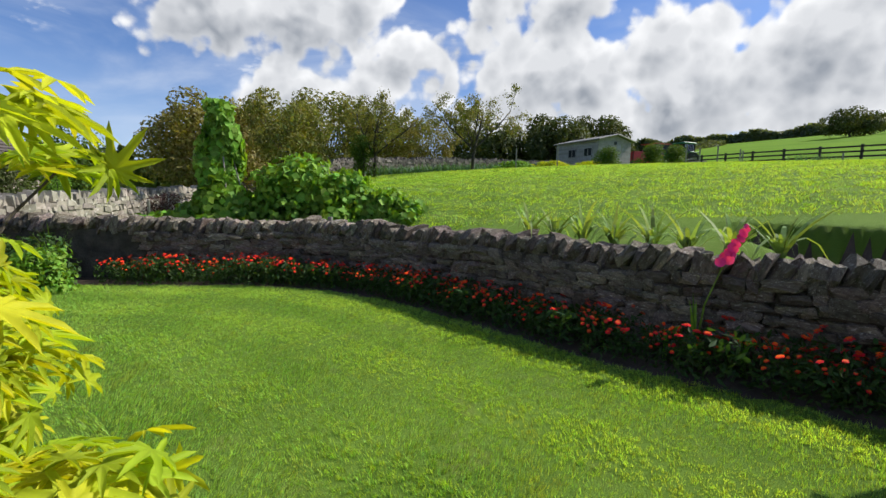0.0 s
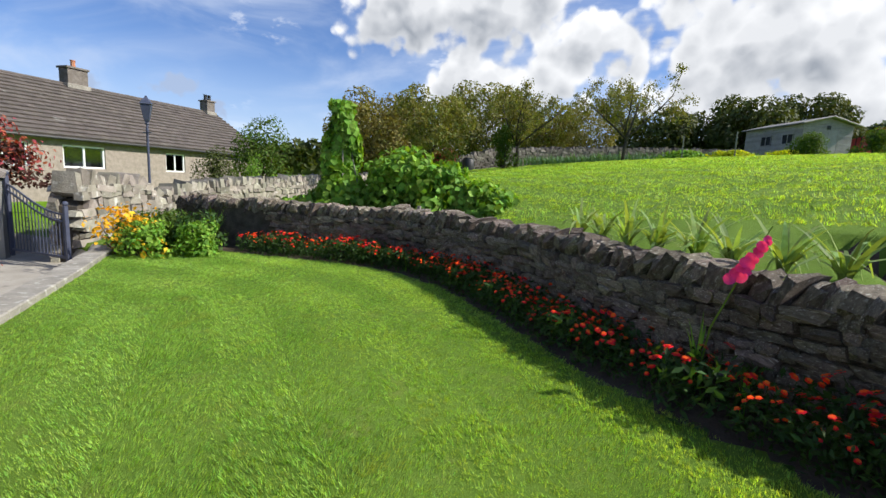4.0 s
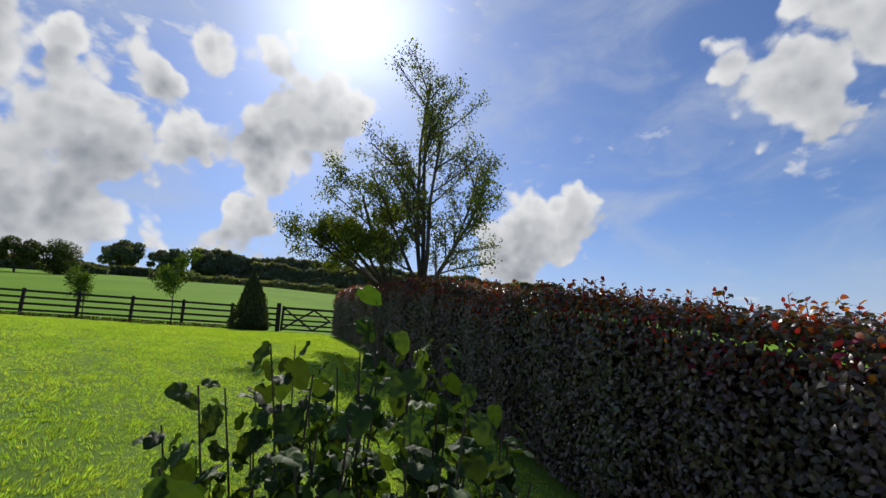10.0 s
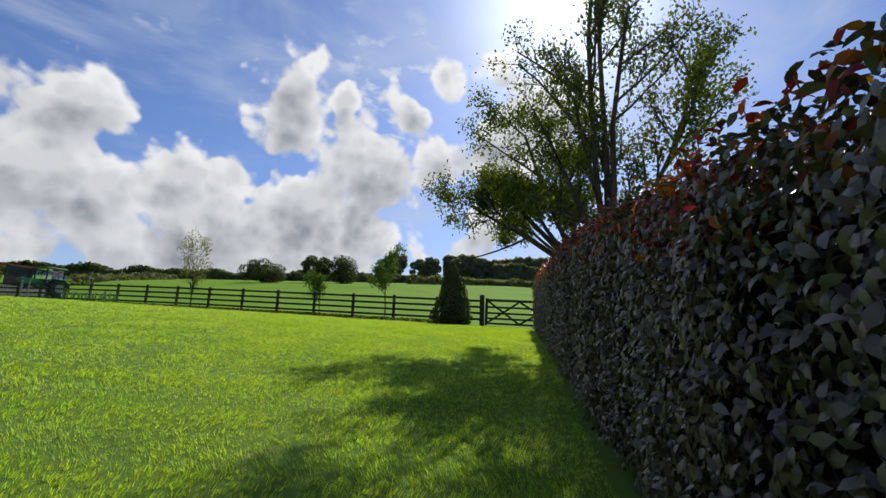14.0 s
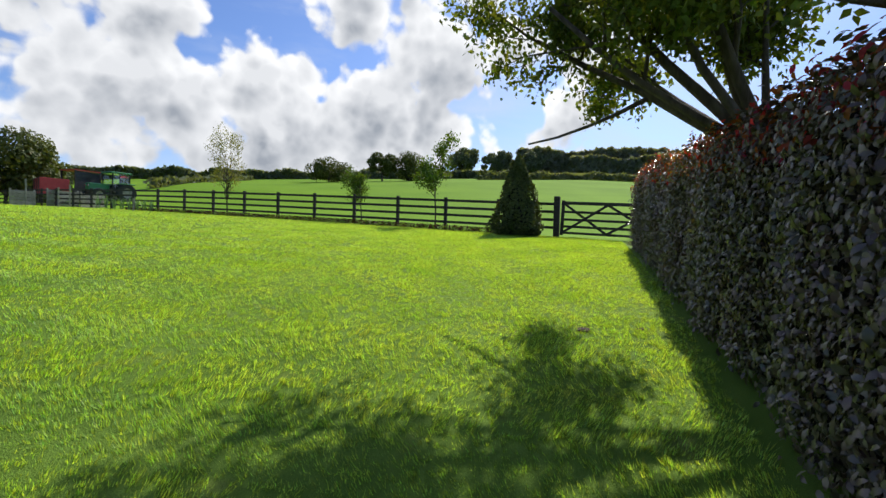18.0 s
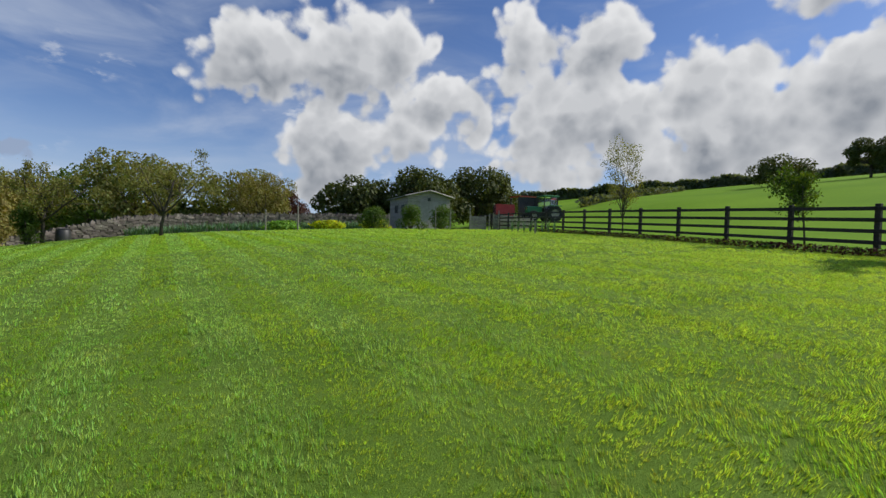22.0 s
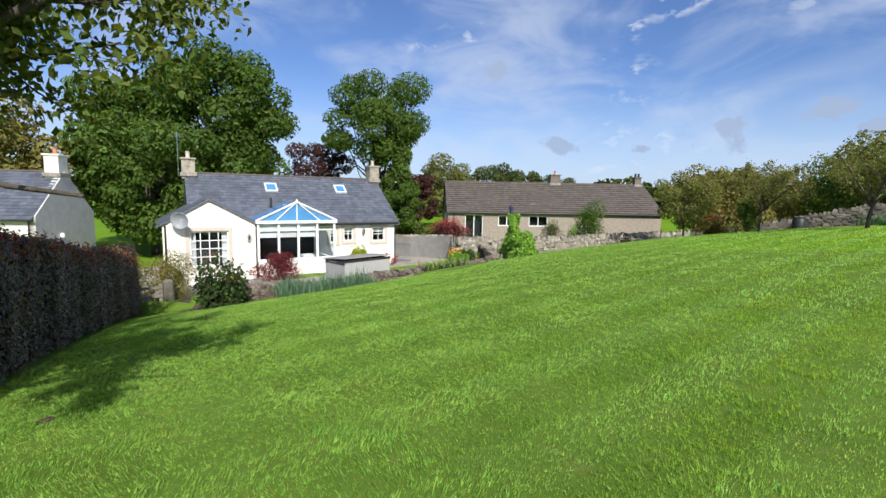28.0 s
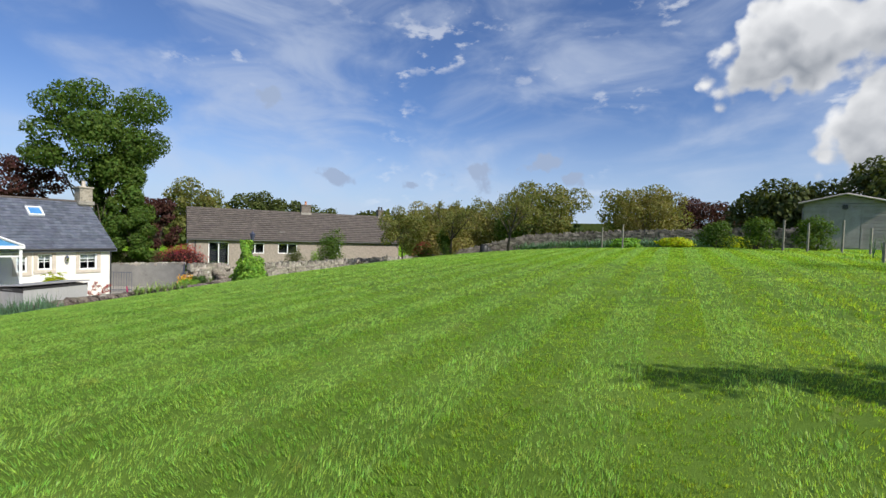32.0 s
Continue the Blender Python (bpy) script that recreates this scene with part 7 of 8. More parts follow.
shrub("yew_bush", -14.6, 10.9, 1.7, 1.6, 2.4, M_LEAF_DARK, 4500, 0.08, 87, "dark clipped yew behind the boundary wall")
shrub("small_conifer", -14.4, 12.3, 0.8, 0.8, 2.3, M_BEAN, 2500, 0.06, 88, "bright green narrow conifer")
shrub("lilac", -15.6, 13.6, 3.0, 2.6, 3.7, M_LEAF, 5500, 0.13, 89, "tall lilac bush behind the boundary wall")
shrub("berberis", -13.5, 15.6, 2.4, 1.0, 1.1, M_LEAF_RED, 2600, 0.06, 90, "dark red climber on the boundary wall")
shrub("hydrangea", -9.8, 19.0, 1.6, 1.3, 1.3, M_REDSHRUB, 1500, 0.09, 91, "pink flowering shrub against the wall")
shrub("hydrangea_leaves", -9.8, 19.0, 1.7, 1.4, 1.1, M_LEAF, 1800, 0.11, 92, "green leaves of the pink flowering shrub", stems=False)
shrub("column_shrub", -7.2, 19.6, 1.1, 1.1, 2.1, M_LEAF, 3000, 0.10, 93, "columnar green shrub beside the apple tree")
for k, (x, y) in enumerate(((6.08, 27.9), (8.35, 27.2), (10.0, 28.0))):
    shrub("blackcurrant_bush", x, y, 1.7, 1.4, 1.45, M_LEAF, 3200, 0.10, 94 + k, "blackcurrant bush at the lawn's edge", "bush")


def wall_end_bush():
    """Straggly upright stems set with broad crinkled leaves."""
    x, y = 5.38, -1.93
    rng, nr = random.Random(99), np.random.default_rng(99)
    root = thing("hazel_bush", x, y, gz(x, y), 0, "straggly hazel bush with large crinkled leaves by the wall end", "bush")
    bm = bmesh.new()
    P = []
    for k in range(84):
        a, r = k * 2.4, 0.74 * math.sqrt((k + 0.5) / 84)
        tall = rng.uniform(0.6, 1.32) * (1.08 - 0.30 * r)
        if k in (2, 5, 9):
            tall = 1.62 - 0.04 * k
        elif k in (14, 26, 33, 47, 60, 71):
            tall = 1.36
        foot = Vector((0.7 * r * math.cos(a), 0.7 * r * math.sin(a), -0.04))
        top_ = Vector((r * 0.95 * math.cos(a) + rng.uniform(-0.06, 0.06), r * 0.95 * math.sin(a) + rng.uniform(-0.06, 0.06), tall))
        pts = limb(bm, foot, top_, 0.007, 0.003, rng, 5, 0.04)
        m = 19 if tall < 1.05 else 26
        for j in range(m):
            s = 0.12 + 0.88 * (j + 0.7) / m
            i = min(int(s * 5), 4)
            c = pts[i].lerp(pts[i + 1], s * 5 - i)
            b = rng.uniform(0, 6.28)
            P.append((c.x + 0.06 * math.cos(b), c.y + 0.06 * math.sin(b), c.z + rng.uniform(-0.03, 0.03)))
    part("stalk", bm, M_BARK, root)
    P = np.array(P)
    D = nr.normal(size=P.shape) * 0.7 + np.array((0, 0, 0.7)) + P * np.array((0.8, 0.8, 0))
    V, F = stamp(BROAD_V, BROAD_F, P, D, 0.078, nr, droop=1.1)
    fol = tri_mesh("foliage", V, F, M_HAZEL, root)
    fol.data.polygons.foreach_set("use_smooth", [True] * len(fol.data.polygons))


wall_end_bush()
shrub("lower_drive_shrub", -12.6, -1.6, 1.8, 1.5, 1.1, M_LEAF, 1500, 0.10, 100, "green shrub beside the drive", z=-0.5)


def beans():
    """Runner beans climbing a wigwam of canes."""
    x, y = -7.05, 7.35
    b = thing("runner_beans", x, y, gz(x, y), 0, "runner beans climbing a wigwam of canes", "bean plants")
    for k in range(7):
        a = 2 * math.pi * k / 7
        bm = bmesh.new()
        tube(bm, [(0.55 * math.cos(a), 0.55 * math.sin(a), 0), (0.03 * math.cos(a), 0.03 * math.sin(a), 2.2)], 0.012, 5)
        part("cane", bm, M_OLDWOOD, b)
    nr = np.random.default_rng(9)
    n = 3600
    h = nr.uniform(0.02, 1, n) ** 1.15
    th = nr.uniform(0, 2 * math.pi, n)
    r = (0.36 - 0.16 * h + 0.72 * np.clip(1 - h / 0.42, 0, 1) ** 1.3) * nr.uniform(0.55, 1.25, n) + 0.09 * np.sin(h * 11 + th * 2)
    P = np.stack([r * np.cos(th), r * np.sin(th), h * 2.3], 1)
    D = np.stack([np.cos(th), np.sin(th), 0.4 + 0 * th], 1) + nr.normal(size=(n, 3)) * 0.5
    V, F = leaf_arrays(P, D, 0.15, nr, 0.85, 0.2, 0.8)
    tri_mesh("foliage", V, F, M_BEAN, b)


beans()
for k, (x, y, w, h) in enumerate(((-5.85, 7.5, 1.7, 1.45), (-5.0, 7.6, 1.7, 1.3), (-4.2, 7.5, 1.5, 0.9), (-8.4, 7.7, 1.5, 0.55))):
    shrub("potato_plant" if k < 3 else "courgette_plant", x, y, w, w * 0.8, h, M_BEAN, 2600, 0.15, 105 + k, "leafy vegetable plants behind the garden wall", "vegetables", aspect=0.8)
# ---------- strap-leaved plants ----------
def straps(bm, n, length, width, rng, spread_=0.5, lean=0.55):
    for k in range(n):
        a = rng.uniform(0, 2 * math.pi)
        L = length * rng.uniform(0.6, 1.1)
        out = spread_ * rng.uniform(0.2, 1.0)
        bend = rng.uniform(0.1, lean)
        pts = []
        for j in range(6):
            s = j / 5
            r = out * L * (s ** 1.6)
            z = L * (s - bend * s ** 3)
            pts.append(Vector((r * math.cos(a), r * math.sin(a), z)))
        side = Vector((-math.sin(a), math.cos(a), 0))
        prev = None
        for j, p in enumerate(pts):
            w = width * (1 - (j / 5) ** 2 * 0.95) * 0.5
            row = (bm.verts.new(p - side * w), bm.verts.new(p + side * w))
            if prev:
                bm.faces.new((prev[0], prev[1], row[1], row[0]))
            prev = row
    return bm


M_LILY = leaf_mat("leaf_day_lily", (0.20, 0.30, 0.09), (0.32, 0.42, 0.16), vary=0.35, sheer=0.35)
rw = random.Random(23)
for lx, ly in ((-2.05, 4.75), (-1.8, 4.5), (-1.55, 4.3), (-1.3, 4.08), (-1.0, 3.85), (-0.78, 3.6), (-0.5, 3.42), (-0.2, 3.25)):
    g = thing("day_lily", lx, ly, gz(lx, ly), rw.uniform(0, 360), "day lily with pale strappy leaves drooping over the wall", "plant", "day lilies behind the wall")
    part("leaves", straps(bmesh.new(), 22, 0.62, 0.05, rw, 0.95, 1.05), M_LILY, g)


def leek(x, y, seed, scale=1.0, me=[]):
    rng = random.Random(seed)
    g = thing("leek", x, y, gz(x, y), rng.uniform(0, 360), "blue-green leek growing in the bed behind the wall", "leek", "leeks in rows")
    stem = part("stem", lathe([(0.016 * scale, -0.02), (0.018 * scale, 0.12 * scale), (0.012 * scale, 0.2 * scale), (0.0, 0.21 * scale)], 7), M_LEEK, g)
    part("leaves", straps(bmesh.new(), 12, 0.88 * scale, 0.028 * scale, rng, 0.36, 0.45), M_LEEK, g)
    return g


rl = random.Random(12)
leeks = [leek(3.0, 0.6, k) for k in range(6)]
run_w = line_at(WALL_LINE, 0)[3]
made = 0
for row in range(5):
    s = run_w - 4.6
    while s < run_w - 1.75:
        x, y, ang, _ = line_at(WALL_LINE, s)
        off = 0.42 + row * 0.24
        lx, ly = x - math.sin(ang) * off + rl.uniform(-0.03, 0.03), y + math.cos(ang) * off + rl.uniform(-0.03, 0.03)
        m = pose(lx, ly, gz(lx, ly), rl.uniform(-8, 8), rl.uniform(-8, 8), rl.uniform(0, 360))
        if made < 6:
            leeks[made].matrix_basis = m
        else:
            copy_thing(leeks[made % 6], m @ Matrix.Scale(rl.uniform(0.8, 1.15), 4))
        made += 1
        s += 0.17
# leek and onion rows by the far wall, too far off to tell apart
bm = bmesh.new()
for r in range(6):
    for k in range(64):
        x, y = -7.6 + 0.2 * k - 0.35 * r + rl.uniform(-0.05, 0.05), 25.4 + 0.1 * k + 0.55 * r + rl.uniform(-0.05, 0.05)
        one = straps(bmesh.new(), 6, 0.75, 0.06, rl, 0.5, 0.5)
        tmp = bpy.data.meshes.new("leek_tuft")
        one.to_mesh(tmp)
        one.free()
        tmp.transform(pose(x, y, gz(x, y), 0, 0, rl.uniform(0, 360)))
        bm.from_mesh(tmp)
        bpy.data.meshes.remove(tmp)
tagged(part("leek_rows", bm, M_LEEK), "rows of blue-green leeks before the far stone wall", "leeks", kind="stuff")
for k in range(16):
    x, y = 13.9 + (k % 8) * 0.28, 23.4 + (k // 8) * 0.4 + rl.uniform(-0.1, 0.1)
    copy_thing(leeks[k % 6], pose(x, y, gz(x, y), 0, 0, rl.uniform(0, 360)) @ Matrix.Scale(0.9, 4))
for k, (x, y, w) in enumerate(((0.5, 27.8, 2.6), (2.9, 29.0, 2.2), (5.6, 30.2, 2.0))):
    shrub("marrow_patch", x, y, w, 1.2, 0.6, M_BEAN if k == 0 else M_MAPLE, 1300, 0.14, 120 + k, "yellow-green marrow leaves in the vegetable bed", "vegetables", aspect=0.9)


# ---------- flower border ----------
def marigold(seed, colour):
    rng, nr = random.Random(seed), np.random.default_rng(seed)
    g = thing("marigold", 0, 0, 0, 0, "bushy French marigold with orange-red blooms in the wall border", "flower", "marigold border")
    n = 210
    th, r = nr.uniform(0, 6.283, n), 0.19 * np.sqrt(nr.uniform(0, 1, n))
    P = np.stack([r * np.cos(th), r * np.sin(th), nr.uniform(0.02, 0.28, n)], 1)
    V, F = leaf_arrays(P, nr.normal(size=(n, 3)) + np.array((0, 0, 0.7)), 0.06, nr, 0.35)
    tri_mesh("foliage", V, F, M_FERN, g)
    tv = [(0, 0, 0.1)] + [(math.cos(a) * (0.5 if j % 2 else 0.42), math.sin(a) * (0.5 if j % 2 else 0.42), 0.02 if j % 2 else 0.12) for j, a in enumerate([2 * math.pi * q / 12 for q in range(12)])]
    tf = [(0, 1 + j, 1 + (j + 1) % 12) for j in range(12)]
    for k in range(rng.randint(11, 15)):
        a, rr = rng.uniform(0, 6.28), 0.20 * math.sqrt(rng.random())
        P = np.array([(rr * math.cos(a), rr * math.sin(a), rng.uniform(0.20, 0.33))])
        D = np.array([(0.4 * math.cos(a) - 0.1, 0.4 * math.sin(a) - 0.35, 1.0)])
        v1, f1 = stamp(tv, tf, P, D, 0.040, nr)
        v2, f2 = stamp(tv, tf, P + D * 0.008, D + 0.1, 0.027, nr)
        tri_mesh("bloom", np.r_[v1, v2], np.r_[f1, f2 + len(v1)], colour, g)
    return g


M_RUST = leaf_mat("petal_red", (0.75, 0.045, 0.012), (0.62, 0.02, 0.01), vary=0.25, hue=0.02, sheer=0.2)
kinds = [marigold(200 + k, M_RUST if k % 3 else M_ORANGE) for k in range(6)]
made = 0
s = 1.9
rm = random.Random(4)
while line_at(WALL_LINE, s)[0] < 1.15:
    for off in (0.32, 0.60):
        x, y, ang, _ = line_at(WALL_LINE, s + rm.uniform(-0.05, 0.05))
        mx, my = x + math.sin(ang) * off, y - math.cos(ang) * off
        m = pose(mx, my, gz(mx, my) - 0.005, 0, 0, rm.uniform(0, 360)) @ Matrix.Scale(rm.uniform(0.85, 1.25), 4)
        if made < 6:
            kinds[made].matrix_basis = m
        else:
            copy_thing(kinds[rm.randrange(6)], m)
        made += 1
    s += 0.25


def gladiolus(x, y, seed, tall, bloom):
    rng, nr = random.Random(seed), np.random.default_rng(seed)
    g = thing("gladiolus", x, y, gz(x, y), 0, "gladiolus with sword leaves and a leaning pink flower spike" if bloom else "gladiolus with upright sword leaves", "flower", "gladioli in the border")
    part("leaves", straps(bmesh.new(), 7, tall * 0.72, 0.03, rng, 0.25, 0.2), M_BEAN, g)
    if bloom:
        tip = (0.30, -0.06, tall + 0.22)
        bm = bmesh.new()
        tube(bm, [(0, 0, 0), (0.05, -0.01, tall * 0.5), (0.18, -0.03, tall * 0.9), tip], [0.008, 0.007, 0.005, 0.003], 6)
        part("stem", bm, M_BEAN, g)
        tv = [(0, 0, 0.0)] + [(math.cos(a) * 0.5, math.sin(a) * 0.5, 0.28 if j % 2 else 0.12) for j, a in enumerate([2 * math.pi * q / 12 for q in range(12)])]
        tf = [(0, 1 + j, 1 + (j + 1) % 12) for j in range(12)]
        for k in range(15):
            q = k / 14
            c = np.array([(0.14 + 0.15 * q + (0.024 if k % 2 else -0.024) * (1 - 0.6 * q), -0.05 - 0.02 * q + rng.uniform(-0.02, 0.02), tall * 0.86 + q * tall * 0.28)])
            v1, f1 = stamp(tv, tf, c, np.array([(rng.uniform(-0.7, 0.5), -1.0, 0.2)]), 0.072 * (1.1 - 0.5 * q), nr)
            tri_mesh("bloom", v1, f1, M_PINK, g)
    return g


for x, y, t, b in ((-1.02, 2.92, 0.95, True), (-0.78, 2.68, 0.5, False), (-1.92, 3.48, 0.55, False), (-1.6, 3.3, 0.45, False), (-4.6, 5.55, 0.55, False), (-1.2, 3.0, 0.5, False)):
    gladiolus(x, y, int(100 * t) + int(x * 10), t, b)

# yellow border by the drive gate
for k, (x, y, w, h, mm) in enumerate(((-8.55, 4.25, 1.1, 0.6, M_BEAN), (-8.0, 4.75, 0.9, 0.58, M_BEAN), (-9.2, 4.55, 0.9, 0.65, M_LEAF), (-8.4, 5.0, 1.2, 0.68, M_FERN), (-9.0, 5.0, 1.0, 0.72, M_LEAF))):
    shrub("border_plants", x, y, w, w * 0.8, h, mm, 1500, 0.08, 130 + k, "mixed leafy perennials beside the drive gate", "plants")
shrub("rudbeckia", -8.98, 4.28, 1.7, 1.0, 0.82, M_YELLOW, 420, 0.08, 135, "golden rudbeckia flowers beside the gate", "flowers", aspect=0.9)
g = thing("ornamental_grass", -8.6, 5.6, gz(-8.6, 5.6), 0, "tall arching ornamental grass tuft", "grass")
part("leaves", straps(bmesh.new(), 60, 0.95, 0.014, random.Random(3), 0.5, 0.4), M_BEAN, g)


# ---------- golden maple and red shrub by the lawn ----------
def maple():
    x, y = -3.70, -0.20
    nr, rng = np.random.default_rng(77), random.Random(77)
    root = thing("golden_maple", x, y, -0.06, 0, "golden-yellow Japanese maple with deeply cut leaves beside the lawn", "shrub")
    centres, radii = [], []
    bm = bmesh.new()
    for k in range(60):
        a, v = k * 2.4, (k + 0.5) / 60
        r = 0.42 * math.sqrt(max(0.30, 1 - (1.15 * v - 0.45) ** 2)) * rng.uniform(0.55, 1.0)
        c = (r * math.cos(a), r * math.sin(a), 0.08 + 1.10 * v)
        centres.append(c)
        radii.append((0.13, 0.13, 0.06))
        limb(bm, (0.04 * math.cos(a), 0.04 * math.sin(a), 0.0), c, 0.006, 0.002, rng, 4, 0.05)
    for k in range(6):
        a = -0.9 + k * 0.95
        c = (0.40 * math.cos(a), 0.34 * math.sin(a), 1.20 + 0.16 * rng.random())
        limb(bm, (0.1 * math.cos(a), 0.1 * math.sin(a), 0.9), c, 0.004, 0.002, rng, 4, 0.05)
        centres.append(c)
        radii.append((0.075, 0.075, 0.03))
    part("stalk", bm, M_BARK, root)
    order = [(-125, 0.40), (-80, 0.68), (-40, 0.90), (0, 1.0), (40, 0.90), (80, 0.68), (125, 0.40)]
    tv = [(0.0, 0.0, 0.03)]
    for i, (ang, L) in enumerate(order):
        for da, r, z in ((-10, L * 0.46, 0.03), (-5.5, L * 0.74, -0.02), (0, L, -0.16), (5.5, L * 0.74, -0.02), (10, L * 0.46, 0.03)):
            a = math.radians(ang + da)
            tv.append((r * math.cos(a), r * math.sin(a), z))
        if i < len(order) - 1:
            b = math.radians((ang + order[i + 1][0]) / 2)
            tv.append((0.30 * math.cos(b), 0.30 * math.sin(b), 0.05))
    tf = [(0, j, j + 1) for j in range(1, len(tv) - 1)]
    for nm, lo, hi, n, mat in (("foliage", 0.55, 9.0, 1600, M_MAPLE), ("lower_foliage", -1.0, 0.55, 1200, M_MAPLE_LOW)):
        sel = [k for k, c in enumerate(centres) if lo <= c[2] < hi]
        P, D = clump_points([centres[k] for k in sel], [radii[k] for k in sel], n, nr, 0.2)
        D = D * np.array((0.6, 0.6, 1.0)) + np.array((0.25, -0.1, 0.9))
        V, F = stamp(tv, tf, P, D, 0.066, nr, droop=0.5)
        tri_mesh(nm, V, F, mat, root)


maple()


def nandina():
    root = thing("red_nandina", -6.12, 0.92, -0.22, 0, "small airy shrub with pinkish-red leaves by the kerb", "shrub")
    nr, rng = np.random.default_rng(5), random.Random(5)
    bm = bmesh.new()
    centres = []
    for k in range(16):
        a = k * 2.4
        c = (0.5 * math.sqrt(rng.random()) * math.cos(a), 0.5 * math.sqrt(rng.random()) * math.sin(a), rng.uniform(0.2, 0.82))
        centres.append(c)
        limb(bm, (0.06 * math.cos(a), 0.06 * math.sin(a), 0), c, 0.007, 0.003, rng, 3, 0.06)
    part("stalk", bm, M_BARK, root)
    P, D = clump_points(centres, [(0.11, 0.11, 0.09)] * 16, 1300, nr, 0.2)
    V, F = leaf_arrays(P, D, 0.055, nr, 0.4)
    tri_mesh("foliage", V, F, M_REDSHRUB, root)


nandina()

# weeds along the foot of the shaded wall
for k, (x, y, w, h, mm) in enumerate(((3.15, -1.0, 0.7, 0.25, M_FERN), (3.65, -1.75, 0.9, 0.32, M_FERN), (4.1, -2.45, 0.6, 0.2, M_FERN), (4.5, -3.1, 0.5, 0.18, M_BEAN))):
    shrub("weeds", x, y, w, w * 0.7, h, mm, 420, 0.06, 140 + k, "tangled weeds at the foot of the stone wall", "weeds")
shrub("bed_weeds", 5.2, -0.85, 1.9, 1.7, 0.09, leaf_mat("leaf_chickweed", (0.27, 0.33, 0.085), (0.38, 0.43, 0.13), vary=0.45, sheer=0.4), 9000, 0.028, 146, "pale yellow-green chickweed covering the empty bed", "weeds", stems=False)


# ---------- tractor, trailer, barrels, stakes ----------
M_TRACTOR = surf("green_tractor_paint", (0.02, 0.16, 0.05), (0.03, 0.20, 0.07), 3, 0.4, 0.05, 40)
M_REDPAINT = surf("red_trailer_paint", (0.45, 0.03, 0.035), (0.52, 0.05, 0.05), 3, 0.5, 0.1, 40)
M_RUBBER = surf("rubber", (0.02, 0.02, 0.02), (0.035, 0.035, 0.035), 6, 0.85, 0.4, 40)


def wheel(parent, x, y, r, w):
    bm = lathe([(r * 0.55, -w / 2), (r * 0.95, -w / 2), (r, -w * 0.35), (r, w * 0.35), (r * 0.95, w / 2), (r * 0.55, w / 2)], 24)
    bmesh.ops.transform(bm, matrix=pose(x, y, r, 90), verts=bm.verts)
    wh = part("wheel", bm, M_RUBBER, parent)
    bm = lathe([(0.0, -w * 0.2), (r * 0.3, -w * 0.2), (r * 0.56, -w * 0.4), (r * 0.56, w * 0.4), (r * 0.3, w * 0.2), (0.0, w * 0.2)], 20)
    bmesh.ops.transform(bm, matrix=pose(x, y, r, 90), verts=bm.verts)
    part("rim", bm, M_YELLOW if r > 9 else M_KERB, wh)


def tractor():
    t = thing("tractor", 17.5, 43.4, gz(17.5, 43.4), 200, "green farm tractor with a glazed cab parked behind the fence", "tractor")
    for y in (-0.85, 0.85):
        wheel(t, -0.7, y, 0.8, 0.42)
        wheel(t, 1.45, y * 0.9, 0.52, 0.32)
    part("bonnet", boxed(0.35, 1.95, -0.34, 0.34, 0.85, 1.5, 0.08), M_TRACTOR, t)
    part("chassis", boxed(-1.0, 1.9, -0.25, 0.25, 0.55, 0.85, 0.03), M_BLACK, t)
    cab = bmesh.new()
    for x in (-1.05, 0.35):
        for y in (-0.72, 0.72):
            box(cab, x - 0.04, x + 0.04, y - 0.04, y + 0.04, 1.0, 2.45)
    c = part("cab_frame", cab, M_BLACK, t)
    part("cab_roof", boxed(-1.2, 0.5, -0.82, 0.82, 2.45, 2.6, 0.05), M_TRACTOR, t)
    part("cab_glass", boxed(-1.03, 0.33, -0.70, 0.70, 1.3, 2.44), M_GLASS, c)
    part("seat", boxed(-0.7, -0.2, -0.25, 0.25, 1.0, 1.6, 0.06), M_BLACK, t)
    for y in (-0.85, 0.85):
        part("mudguard", boxed(-1.35, -0.1, y - 0.26, y + 0.26, 1.55, 1.63, 0.03), M_TRACTOR, t)
    pipe(t, 0.9, -0.2, 1.5, 2.3, 0.04, "exhaust")
    t.matrix_basis = t.matrix_basis @ Matrix.Scale(0.9, 4)
    for y in (-0.2, 0.2):
        part("headlight", boxed(1.95, 1.98, y - 0.08, y + 0.08, 1.2, 1.34, 0.01), M_STEEL, t)


tractor()


